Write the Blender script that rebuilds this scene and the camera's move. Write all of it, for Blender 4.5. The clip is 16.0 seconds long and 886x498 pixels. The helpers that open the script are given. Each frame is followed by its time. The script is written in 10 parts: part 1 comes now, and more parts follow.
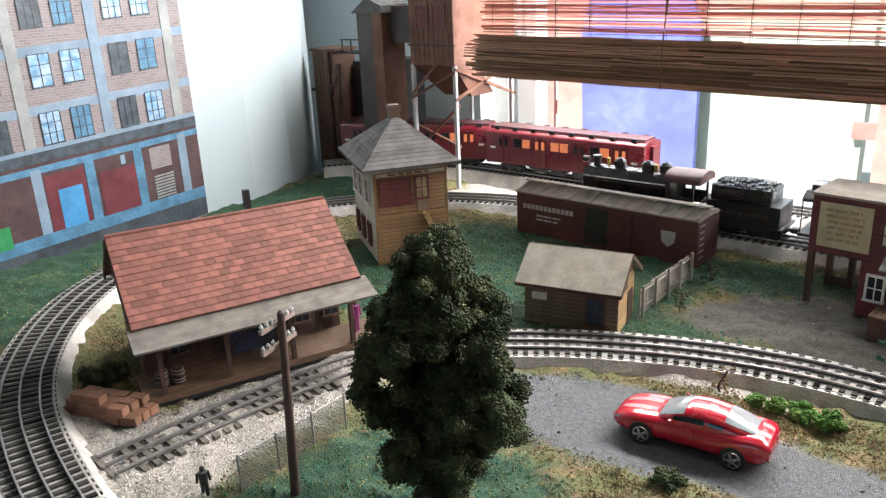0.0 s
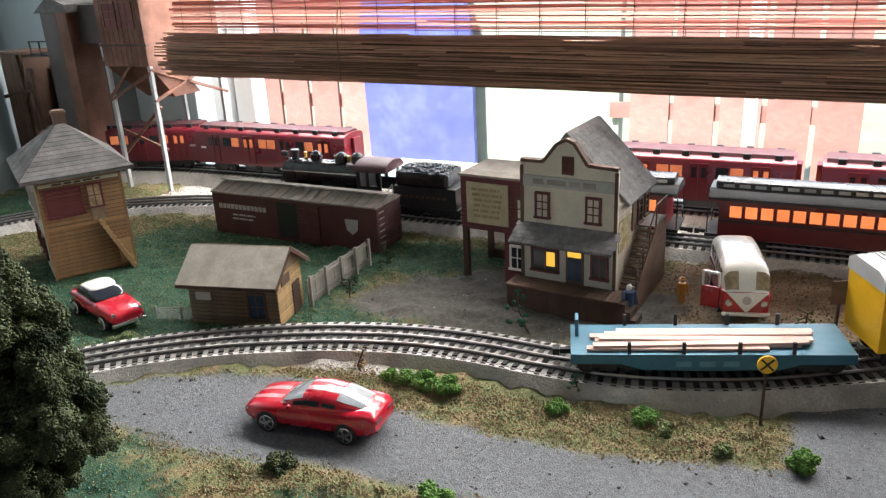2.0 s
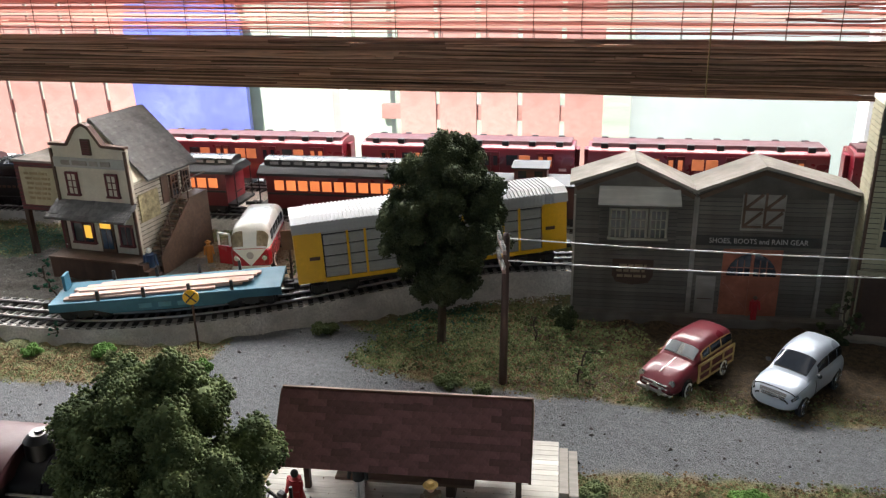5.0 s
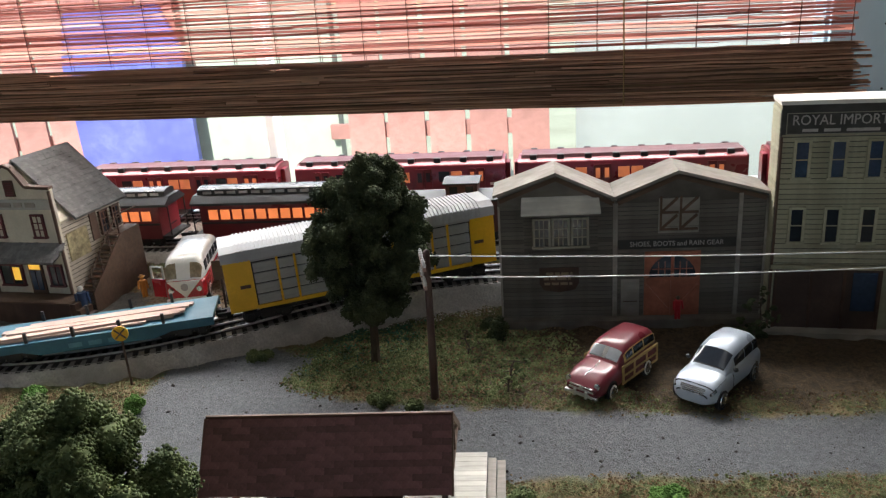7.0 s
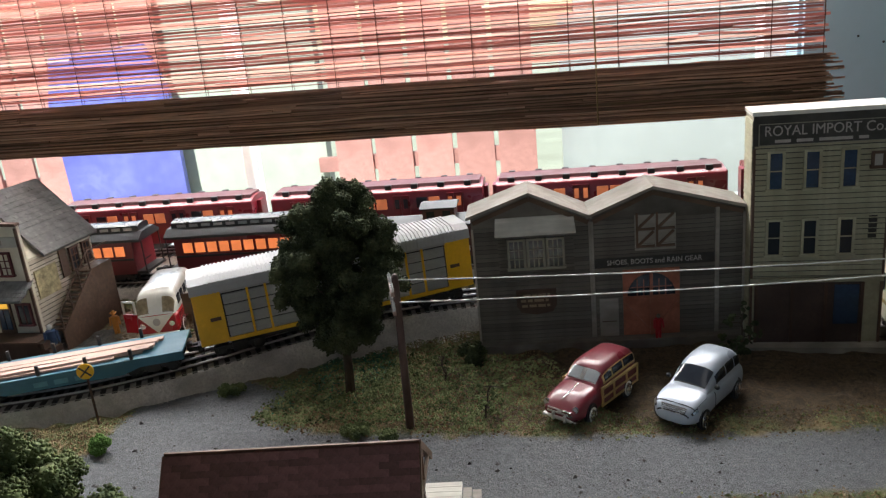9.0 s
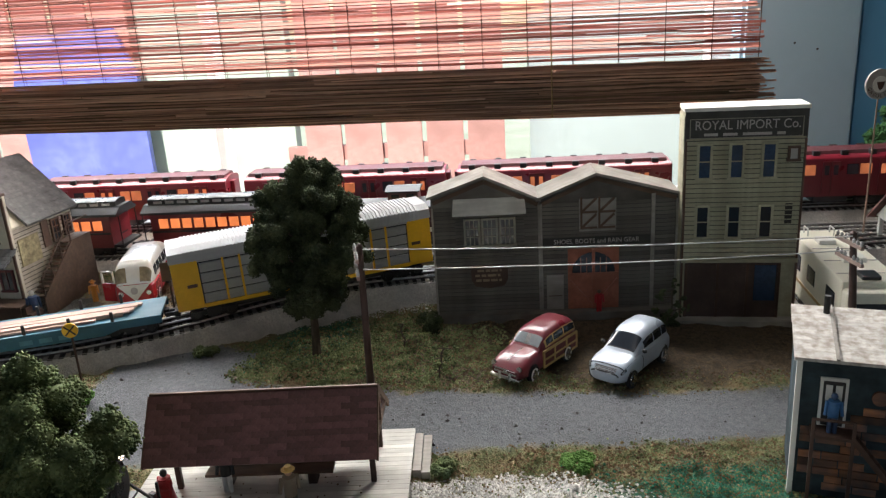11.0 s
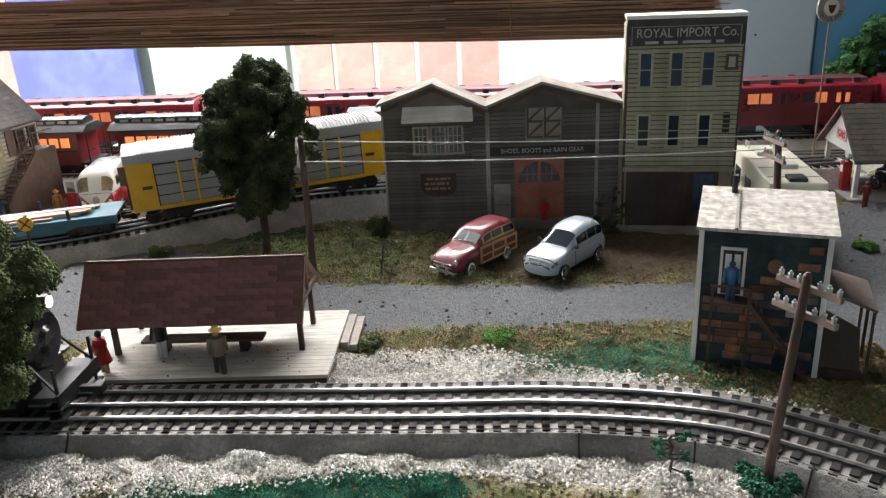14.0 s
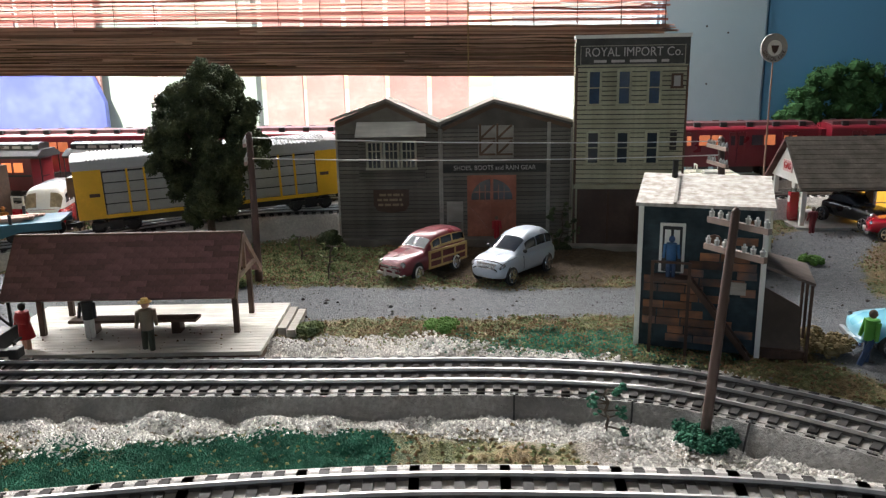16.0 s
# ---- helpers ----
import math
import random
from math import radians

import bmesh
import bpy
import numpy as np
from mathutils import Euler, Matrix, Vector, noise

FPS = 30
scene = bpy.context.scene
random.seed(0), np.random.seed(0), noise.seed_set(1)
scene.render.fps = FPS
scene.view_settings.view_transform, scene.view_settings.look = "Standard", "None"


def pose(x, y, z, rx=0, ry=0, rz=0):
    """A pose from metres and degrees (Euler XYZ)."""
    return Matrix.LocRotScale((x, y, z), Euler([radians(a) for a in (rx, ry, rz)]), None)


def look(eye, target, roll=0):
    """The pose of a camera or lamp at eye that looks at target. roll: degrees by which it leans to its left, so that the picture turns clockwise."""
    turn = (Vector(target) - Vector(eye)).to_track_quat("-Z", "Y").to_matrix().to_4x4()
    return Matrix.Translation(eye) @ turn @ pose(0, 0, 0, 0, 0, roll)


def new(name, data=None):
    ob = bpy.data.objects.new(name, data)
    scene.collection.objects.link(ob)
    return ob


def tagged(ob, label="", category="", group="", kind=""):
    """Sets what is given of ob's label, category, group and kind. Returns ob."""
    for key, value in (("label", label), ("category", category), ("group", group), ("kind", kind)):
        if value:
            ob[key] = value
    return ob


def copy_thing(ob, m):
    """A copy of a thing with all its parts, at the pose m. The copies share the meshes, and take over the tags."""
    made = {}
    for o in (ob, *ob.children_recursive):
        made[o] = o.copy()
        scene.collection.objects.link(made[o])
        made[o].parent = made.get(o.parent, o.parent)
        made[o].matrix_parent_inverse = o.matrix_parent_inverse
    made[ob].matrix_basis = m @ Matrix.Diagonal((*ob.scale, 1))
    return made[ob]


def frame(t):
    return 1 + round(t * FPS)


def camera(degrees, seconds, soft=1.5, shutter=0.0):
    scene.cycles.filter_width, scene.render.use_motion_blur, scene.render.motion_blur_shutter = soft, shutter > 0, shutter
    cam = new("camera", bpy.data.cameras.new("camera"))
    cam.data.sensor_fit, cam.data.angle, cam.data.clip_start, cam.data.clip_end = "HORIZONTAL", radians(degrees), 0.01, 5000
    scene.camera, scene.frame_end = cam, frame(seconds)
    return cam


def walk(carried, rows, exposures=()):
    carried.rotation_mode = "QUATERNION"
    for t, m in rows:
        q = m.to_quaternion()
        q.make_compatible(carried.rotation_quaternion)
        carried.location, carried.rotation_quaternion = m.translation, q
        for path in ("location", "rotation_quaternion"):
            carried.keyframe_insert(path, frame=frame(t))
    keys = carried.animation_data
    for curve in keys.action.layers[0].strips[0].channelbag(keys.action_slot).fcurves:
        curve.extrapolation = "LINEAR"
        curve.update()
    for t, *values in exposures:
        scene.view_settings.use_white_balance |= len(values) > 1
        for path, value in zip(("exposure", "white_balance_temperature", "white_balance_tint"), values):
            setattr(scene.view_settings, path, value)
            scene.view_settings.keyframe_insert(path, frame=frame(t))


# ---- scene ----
cam = camera(59.3, 16.0, soft=1.3)
PATH = [
    (0, (0.119, -0.051, 0.339), (-1.117, 1.379, -0.315), -2.5),
    (0.5, (0.138, -0.03, 0.339), (-1.002, 1.469, -0.333), -2.7),
    (1, (0.16, -0.015, 0.34), (-0.89, 1.544, -0.342), -2.9),
    (1.5, (0.191, 0.003, 0.341), (-0.763, 1.618, -0.354), -3.3),
    (2, (0.256, 0.024, 0.336), (-0.581, 1.704, -0.354), -2.9),
    (2.5, (0.333, 0.024, 0.331), (-0.404, 1.752, -0.355), -2.8),
    (3, (0.406, 0.007, 0.331), (-0.234, 1.773, -0.356), -2.2),
    (3.5, (0.442, -0.003, 0.329), (-0.114, 1.788, -0.365), -1.7),
    (4, (0.506, -0.01, 0.329), (0.005, 1.799, -0.361), -1.6),
    (4.5, (0.56, -0.012, 0.325), (0.125, 1.811, -0.374), -1.4),
    (5, (0.603, -0.005, 0.329), (0.195, 1.825, -0.366), -1.5),
    (5.2, (0.609, -0.016, 0.337), (0.223, 1.827, -0.337), -1.3),
    (7.5, (0.646, -0.004, 0.33), (0.341, 1.86, -0.327), -4.5),
    (8, (0.656, 0.001, 0.322), (0.329, 1.873, -0.301), -5.5),
    (8.5, (0.646, 0.004, 0.324), (0.356, 1.887, -0.287), -5.4),
    (8.7, (0.648, 0.006, 0.323), (0.355, 1.892, -0.275), -5.6),
    (10.8, (0.664, -0.038, 0.321), (0.423, 1.86, -0.262), -4.3),
    (11, (0.667, -0.061, 0.325), (0.456, 1.832, -0.286), -3.6),
    (11.5, (0.672, -0.098, 0.32), (0.485, 1.784, -0.331), -3.0),
    (12, (0.717, -0.129, 0.316), (0.513, 1.74, -0.367), -3.0),
    (12.5, (0.724, -0.137, 0.311), (0.507, 1.728, -0.378), -3.0),
    (13, (0.721, -0.118, 0.277), (0.498, 1.744, -0.416), -3.0),
    (13.5, (0.718, -0.101, 0.268), (0.499, 1.763, -0.421), -2.9),
    (14, (0.72, -0.098, 0.268), (0.511, 1.769, -0.418), -2.7),
    (14.5, (0.724, -0.1, 0.269), (0.523, 1.774, -0.401), -2.5),
    (15, (0.726, -0.101, 0.269), (0.535, 1.78, -0.382), -2.4),
    (15.5, (0.726, -0.112, 0.249), (0.552, 1.791, -0.343), -1.5),
    (16, (0.74, -0.112, 0.193), (0.605, 1.827, -0.28), -1.0),
]
EXPOSURES = [(0, 1.43), (3, 1.2), (5, 1.2), (8, 0.88), (11, 1.06), (13, 1.38), (16, 1.44)]
walk(cam, [(t, look(eye, target, roll)) for t, eye, target, roll in PATH], EXPOSURES)


# ---- light: sky and bright garden through the long window, and added fill lamps ----
world = bpy.data.worlds.new("sky")
scene.world = world
world.use_nodes = True
_nt = world.node_tree
_sky = _nt.nodes.new("ShaderNodeTexSky")
_sky.sky_type = "NISHITA"
_sky.sun_disc = False
_sky.sun_elevation, _sky.sun_rotation = radians(48), radians(15)
_nt.links.new(_sky.outputs[0], _nt.nodes["Background"].inputs[0])
_nt.nodes["Background"].inputs[1].default_value = 0.12


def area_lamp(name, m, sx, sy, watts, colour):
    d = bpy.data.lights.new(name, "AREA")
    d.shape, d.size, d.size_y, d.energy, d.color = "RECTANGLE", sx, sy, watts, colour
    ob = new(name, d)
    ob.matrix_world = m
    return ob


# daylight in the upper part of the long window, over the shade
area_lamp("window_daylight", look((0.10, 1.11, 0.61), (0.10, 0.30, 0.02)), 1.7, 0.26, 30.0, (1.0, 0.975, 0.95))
# daylight in the lower part of the long window, behind the rolled shade
area_lamp("low_window_daylight", look((0.10, 1.105, 0.203), (0.10, 0.40, 0.05)), 1.66, 0.045, 1.5, (1.0, 0.985, 0.97))
# added fill from behind the walker, set at an unseen opening
area_lamp("rear_fill_light", look((0.6, -2.35, 0.75), (0.2, 0.6, 0.0)), 1.6, 1.1, 0.09, (0.95, 0.97, 1.0))
# added fill from above the layout; no lamp is seen or built here
area_lamp("overhead_fill_light", look((0.20, 0.36, 1.40), (0.20, 0.36, 0.0)), 1.0, 0.35, 0.46, (1.0, 0.97, 0.93))


# ---- materials ----
def nodes_of(name):
    m = bpy.data.materials.new(name)
    m.use_nodes = True
    nt = m.node_tree
    return m, nt, nt.nodes["Principled BSDF"]


def noise_node(nt, scale, detail=4, rough=0.6, coord="Object", squash=None):
    tc = nt.nodes.new("ShaderNodeTexCoord")
    n = nt.nodes.new("ShaderNodeTexNoise")
    n.inputs["Scale"].default_value, n.inputs["Detail"].default_value, n.inputs["Roughness"].default_value = scale, detail, rough
    if squash:
        mp = nt.nodes.new("ShaderNodeMapping")
        mp.inputs["Scale"].default_value = squash
        nt.links.new(tc.outputs[coord], mp.inputs[0])
        nt.links.new(mp.outputs[0], n.inputs["Vector"])
    else:
        nt.links.new(tc.outputs[coord], n.inputs["Vector"])
    return n.outputs["Fac"]


def ramp(nt, fac, stops):
    r = nt.nodes.new("ShaderNodeValToRGB")
    e = r.color_ramp.elements
    while len(e) < len(stops):
        e.new(0.5)
    for k, (p, c) in zip(e, stops):
        k.position, k.color = p, (*c, 1) if len(c) == 3 else c
    nt.links.new(fac, r.inputs[0])
    return r.outputs[0]


def mixed(nt, fac, a, b, mode="MIX"):
    n = nt.nodes.new("ShaderNodeMix")
    n.data_type, n.blend_type = "RGBA", mode
    for sock, v in ((0, fac), (6, a), (7, b)):
        if isinstance(v, (int, float)):
            n.inputs[sock].default_value = v
        elif isinstance(v, tuple):
            n.inputs[sock].default_value = (*v, 1) if len(v) == 3 else v
        else:
            nt.links.new(v, n.inputs[sock])
    return n.outputs[2]


def bump(nt, bsdf, height, strength=0.4, dist=0.001):
    b = nt.nodes.new("ShaderNodeBump")
    b.inputs["Strength"].default_value, b.inputs["Distance"].default_value = strength, dist
    nt.links.new(height, b.inputs["Height"])
    nt.links.new(b.outputs[0], bsdf.inputs["Normal"])


def shade(c, k):
    return tuple(min(1.0, v * k) for v in c)


def surface(name, colour, rough=0.6, metal=0.0, var=0.25, grain=300.0, blotch=25.0, relief=0.25, piece=0.0, squash=None, spec=0.5, dirt=None, coat=0.0):
    """Paint, wood, plastic or stone: fine grain over larger blotches, with relief; piece: how far single pieces differ."""
    m, nt, b = nodes_of(name)
    fine = noise_node(nt, grain, 5, 0.65, squash=squash)
    big = noise_node(nt, blotch, 3, 0.55)
    c = ramp(nt, fine, [(0.25, shade(colour, 1 - var)), (0.75, shade(colour, 1 + var))])
    c = mixed(nt, ramp(nt, big, [(0.38, (0, 0, 0)), (0.68, (1, 1, 1))]), c, dirt if dirt else shade(colour, 1 - var * 1.2))
    if piece:
        oi = nt.nodes.new("ShaderNodeObjectInfo")
        isl = nt.nodes.new("ShaderNodeNewGeometry")
        add = nt.nodes.new("ShaderNodeMath")
        add.operation = "ADD"
        nt.links.new(oi.outputs["Random"], add.inputs[0])
        nt.links.new(isl.outputs["Random Per Island"], add.inputs[1])
        fr = nt.nodes.new("ShaderNodeMath")
        fr.operation = "FRACT"
        nt.links.new(add.outputs[0], fr.inputs[0])
        k = ramp(nt, fr.outputs[0], [(0, (1 - piece,) * 3), (1, (1 + piece * 0.4,) * 3)])
        c = mixed(nt, 1.0, c, k, "MULTIPLY")
    nt.links.new(c, b.inputs["Base Color"])
    rr = ramp(nt, big, [(0.3, (max(0.03, rough - 0.12),) * 3), (0.7, (min(1, rough + 0.12),) * 3)])
    nt.links.new(rr, b.inputs["Roughness"])
    b.inputs["Metallic"].default_value = metal
    b.inputs["Specular IOR Level"].default_value = spec
    b.inputs["Coat Weight"].default_value = coat
    if relief:
        bump(nt, b, fine, relief, 0.0006)
    return m


def glow(name, colour, strength, var=0.2):
    m, nt, b = nodes_of(name)
    n = noise_node(nt, 60, 2)
    nt.links.new(ramp(nt, n, [(0.3, shade(colour, 1 - var)), (0.7, colour)]), b.inputs["Emission Color"])
    b.inputs["Emission Strength"].default_value = strength
    b.inputs["Base Color"].default_value = (*shade(colour, 0.4), 1)
    return m


def glass(name, tint=(0.9, 0.95, 0.95), rough=0.02):
    m, nt, b = nodes_of(name)
    b.inputs["Base Color"].default_value = (*tint, 1)
    b.inputs["Roughness"].default_value = rough
    b.inputs["Transmission Weight"].default_value = 1.0
    b.inputs["IOR"].default_value = 1.1
    return m


# ---- mesh tools ----
def box(bm, x0, x1, y0, y1, z0, z1, bev=0.0):
    r = bmesh.ops.create_cube(bm, size=1.0)
    vs = r["verts"]
    for v in vs:
        v.co = Vector(((x0 + x1) / 2 + v.co.x * (x1 - x0), (y0 + y1) / 2 + v.co.y * (y1 - y0), (z0 + z1) / 2 + v.co.z * (z1 - z0)))
    if bev:
        es = list({e for v in vs for e in v.link_edges})
        bmesh.ops.bevel(bm, geom=es, offset=bev, segments=2, affect="EDGES", profile=0.6)
    return vs


def rod(bm, a, b, r, r2=None, seg=10):
    """A round bar from a to b, tapered to r2."""
    a, b = Vector(a), Vector(b)
    d = b - a
    m = Matrix.Translation((a + b) / 2) @ d.to_track_quat("Z", "Y").to_matrix().to_4x4()
    bmesh.ops.create_cone(bm, cap_ends=True, segments=seg, radius1=r, radius2=r if r2 is None else r2, depth=d.length, matrix=m)


def beam(bm, a, b, w, h=None):
    """A square bar from a to b."""
    a, b = Vector(a), Vector(b)
    d = b - a
    h = h or w
    m = Matrix.Translation((a + b) / 2) @ d.to_track_quat("Z", "Y").to_matrix().to_4x4() @ Matrix.Diagonal((w, h, d.length, 1))
    bmesh.ops.create_cube(bm, size=1.0, matrix=m)


def ball(bm, c, r, sub=2, squash=(1, 1, 1)):
    bmesh.ops.create_icosphere(bm, subdivisions=sub, radius=r, matrix=Matrix.Translation(c) @ Matrix.Diagonal((*squash, 1)))


def poly(bm, pts, depth):
    """A flat outline given by 3D points, pushed out along depth."""
    lo = [bm.verts.new(p) for p in pts]
    hi = [bm.verts.new(Vector(p) + Vector(depth)) for p in pts]
    bm.faces.new(lo)
    bm.faces.new(hi[::-1])
    n = len(pts)
    for i in range(n):
        bm.faces.new((lo[(i + 1) % n], lo[i], hi[i], hi[(i + 1) % n]))


def loft(bm, rings, cap=True):
    """A skin over rings of points of equal number."""
    vs = [[bm.verts.new(p) for p in ring] for ring in rings]
    n = len(vs[0])
    for a, b in zip(vs, vs[1:]):
        for i in range(n):
            bm.faces.new((a[i], a[(i + 1) % n], b[(i + 1) % n], b[i]))
    if cap:
        bm.faces.new(vs[0][::-1])
        bm.faces.new(vs[-1])


def mesh_of(name, bm, material, smooth=False):
    bmesh.ops.recalc_face_normals(bm, faces=bm.faces[:])
    me = bpy.data.meshes.new(name)
    bm.to_mesh(me)
    bm.free()
    if material:
        me.materials.append(material)
    if smooth:
        me.polygons.foreach_set("use_smooth", [True] * len(me.polygons))
        me.set_sharp_from_angle(angle=radians(40))
    return me


def part(name, bm, material, parent, label="", smooth=False):
    ob = new(name, mesh_of(name, bm, material, smooth))
    ob.parent = parent
    if label:
        ob["label"] = label
    return ob


def split_part(name, bm, material, parent, label=""):
    """Each loose piece of a bmesh as a part of its own."""
    me = mesh_of(name, bm, None)
    link = list(range(len(me.vertices)))

    def root(i):
        while link[i] != i:
            i = link[i]
        return i

    for e in me.edges:
        a, b = root(e.vertices[0]), root(e.vertices[1])
        link[max(a, b)] = min(a, b)
    groups = {}
    for p in me.polygons:
        groups.setdefault(root(p.vertices[0]), []).append(list(p.vertices))
    for faces in groups.values():
        ids = sorted({v for f in faces for v in f})
        at = {v: k for k, v in enumerate(ids)}
        one = bpy.data.meshes.new(name)
        one.from_pydata([me.vertices[v].co[:] for v in ids], [], [[at[v] for v in f] for f in faces])
        one.materials.append(material)
        ob = new(name, one)
        ob.parent = parent
        if label:
            ob["label"] = label
    bpy.data.meshes.remove(me)


def thing(name, label, category, m=None, group="", kind=""):
    ob = new(name)
    ob.empty_display_size = 0.01
    if m is not None:
        ob.matrix_world = m
    return tagged(ob, label, category, group, kind)


def solid(name, bm, material, label, category, m=None, group="", kind="", smooth=False):
    """A thing that is one mesh."""
    ob = new(name, mesh_of(name, bm, material, smooth))
    if m is not None:
        ob.matrix_world = m
    return tagged(ob, label, category, group, kind)


def piece(name, me, parent, m):
    ob = new(name, me)
    ob.parent = parent
    ob.matrix_local = m
    return ob


def B():
    return bmesh.new()


def path_of(pts, step=0.01):
    """A smooth line through points (x, y, z), as evenly spaced points and unit tangents."""
    P = np.array(pts, float)
    P = np.vstack([2 * P[0] - P[1], P, 2 * P[-1] - P[-2]])
    out = []
    for i in range(1, len(P) - 2):
        for u in np.linspace(0, 1, 24, endpoint=False):
            a, b, c, d = P[i - 1 : i + 3]
            out.append(0.5 * (2 * b + (c - a) * u + (2 * a - 5 * b + 4 * c - d) * u**2 + (3 * b - a - 3 * c + d) * u**3))
    out.append(P[-2])
    out = np.array(out)
    s = np.r_[0, np.cumsum(np.linalg.norm(np.diff(out, axis=0), axis=1))]
    t = np.arange(0, s[-1], step)
    q = np.stack([np.interp(t, s, out[:, k]) for k in range(3)], 1)
    g = np.gradient(q, axis=0)
    return q, g / np.linalg.norm(g, axis=1)[:, None]


def along(line, s):
    """The point and heading (degrees) at s metres along a line of path_of."""
    q, g = line
    i = min(max(int(round(s / np.linalg.norm(q[1] - q[0]))), 0), len(q) - 1)
    return q[i], math.degrees(math.atan2(g[i][1], g[i][0]))


def sweep(bm, line, profile, closed=True):
    """A profile of (across, up) points swept along a line."""
    q, g = line
    rings = []
    for p, t in zip(q, g):
        side = Vector((-t[1], t[0], 0)).normalized()
        rings.append([Vector(p) + side * a + Vector((0, 0, u)) for a, u in profile])
    loft(bm, rings)


M = {}
M["wood_dark"] = surface("wood_dark", (0.07, 0.035, 0.022), 0.7, var=0.4, grain=260, squash=(1, 1, 0.15))
M["wood_brown"] = surface("wood_brown", (0.13, 0.075, 0.045), 0.7, var=0.35, grain=240, squash=(0.2, 1, 1))
M["wood_grey"] = surface("wood_grey", (0.36, 0.33, 0.29), 0.8, var=0.3, grain=240, squash=(0.2, 1, 1), piece=0.2)
M["wood_tan"] = surface("wood_tan", (0.40, 0.26, 0.12), 0.7, var=0.3, piece=0.2)
M["siding_tan"] = surface("siding_tan", (0.25, 0.14, 0.06), 0.7, var=0.2, piece=0.15)
M["siding_cream"] = surface("siding_cream", (0.60, 0.56, 0.45), 0.7, var=0.14, blotch=35, piece=0.08)
M["siding_yellow"] = surface("siding_yellow", (0.42, 0.40, 0.28), 0.8, var=0.22, blotch=40, piece=0.15)
# weathered grey boards; base tone also carries the backlit shade of the shop fronts
M["siding_grey"] = surface("siding_grey", (0.150, 0.134, 0.113), 0.85, var=0.22, grain=220, blotch=45, squash=(0.12, 1, 1), piece=0.30)
M["shed_wood"] = surface("shed_wood", (0.21, 0.155, 0.10), 0.8, var=0.3, piece=0.2)
M["red_shingle"] = surface("red_shingle", (0.23, 0.088, 0.066), 0.85, var=0.25, blotch=60, piece=0.35)
M["brown_shingle"] = surface("brown_shingle", (0.185, 0.083, 0.078), 0.8, var=0.35, blotch=60, piece=0.35)
M["grey_shingle"] = surface("grey_shingle", (0.185, 0.182, 0.178), 0.85, var=0.22, blotch=60, piece=0.25)
M["roof_weathered"] = surface("roof_weathered", (0.15, 0.132, 0.115), 0.85, var=0.3, grain=240, blotch=60, squash=(0.15, 1, 1))
M["slate"] = surface("slate", (0.085, 0.080, 0.077), 0.8, var=0.3, blotch=60, piece=0.3)
M["roof_tan"] = surface("roof_tan", (0.28, 0.25, 0.21), 0.85, var=0.2, blotch=60)
M["white_paint"] = surface("white_paint", (0.72, 0.71, 0.66), 0.5, var=0.08, relief=0.1)
M["red_trim"] = surface("red_trim", (0.11, 0.018, 0.022), 0.55, var=0.2)
M["dark_red"] = surface("dark_red", (0.13, 0.022, 0.025), 0.6, var=0.25)
M["brown_trim"] = surface("brown_trim", (0.10, 0.055, 0.035), 0.65, var=0.25)
M["black"] = surface("black", (0.014, 0.014, 0.015), 0.45, var=0.3, relief=0.1)
M["black_gloss"] = surface("black_gloss", (0.012, 0.012, 0.014), 0.28, var=0.3, relief=0.05)
M["iron"] = surface("iron", (0.03, 0.03, 0.03), 0.5, metal=0.6, var=0.3)
M["rail_web"] = surface("rail_web", (0.07, 0.062, 0.055), 0.6, var=0.3)
M["frame_drab"] = surface("frame_drab", (0.30, 0.29, 0.23), 0.75, var=0.15)
M["steel"] = surface("steel", (0.40, 0.39, 0.375), 0.42, metal=0.8, var=0.15, relief=0.05)
M["chrome"] = surface("chrome", (0.62, 0.62, 0.63), 0.22, metal=1.0, var=0.05, relief=0)
M["roadbed"] = surface("roadbed", (0.60, 0.57, 0.53), 0.75, var=0.35, grain=420, relief=1.0)
M["roadbed_dark"] = surface("roadbed_dark", (0.27, 0.258, 0.242), 0.8, var=0.4, grain=420, relief=1.0)
for k in ("roadbed", "roadbed_dark"):
    [n for n in M[k].node_tree.nodes if n.type == "BUMP"][0].inputs["Distance"].default_value = 0.0022
M["tie_dark"] = surface("tie_dark", (0.024, 0.021, 0.019), 0.85, var=0.35, piece=0.2)
M["tie_wood"] = surface("tie_wood", (0.15, 0.135, 0.115), 0.85, var=0.3, piece=0.3)
M["concrete"] = surface("concrete", (0.33, 0.32, 0.30), 0.9, var=0.2)
M["glass_dark"] = surface("glass_dark", (0.02, 0.025, 0.035), 0.08, var=0.2, relief=0)
M["glass_pale"] = surface("glass_pale", (0.26, 0.28, 0.30), 0.12, var=0.15, relief=0, coat=0.6)
M["glass_tan"] = surface("glass_tan", (0.36, 0.29, 0.18), 0.12, var=0.4, blotch=120, relief=0, coat=0.6)
M["glass_blue"] = surface("glass_blue", (0.03, 0.06, 0.12), 0.1, var=0.3, relief=0)
M["glass"] = glass("clear_glass")
M["lit_warm"] = glow("lit_warm", (1.0, 0.27, 0.085), 0.50, 0.3)
M["lit_dim"] = glow("lit_dim", (1.0, 0.30, 0.12), 0.26, 0.6)
M["lit_yellow"] = glow("lit_yellow", (1.0, 0.55, 0.07), 0.45)
M["headlight"] = glow("headlight", (1.0, 0.8, 0.65), 3.0)
M["subway_red"] = surface("subway_red", (0.115, 0.006, 0.013), 0.35, var=0.12, relief=0.05, coat=0.15)
M["subway_roof"] = surface("subway_roof", (0.055, 0.010, 0.013), 0.5, var=0.2)
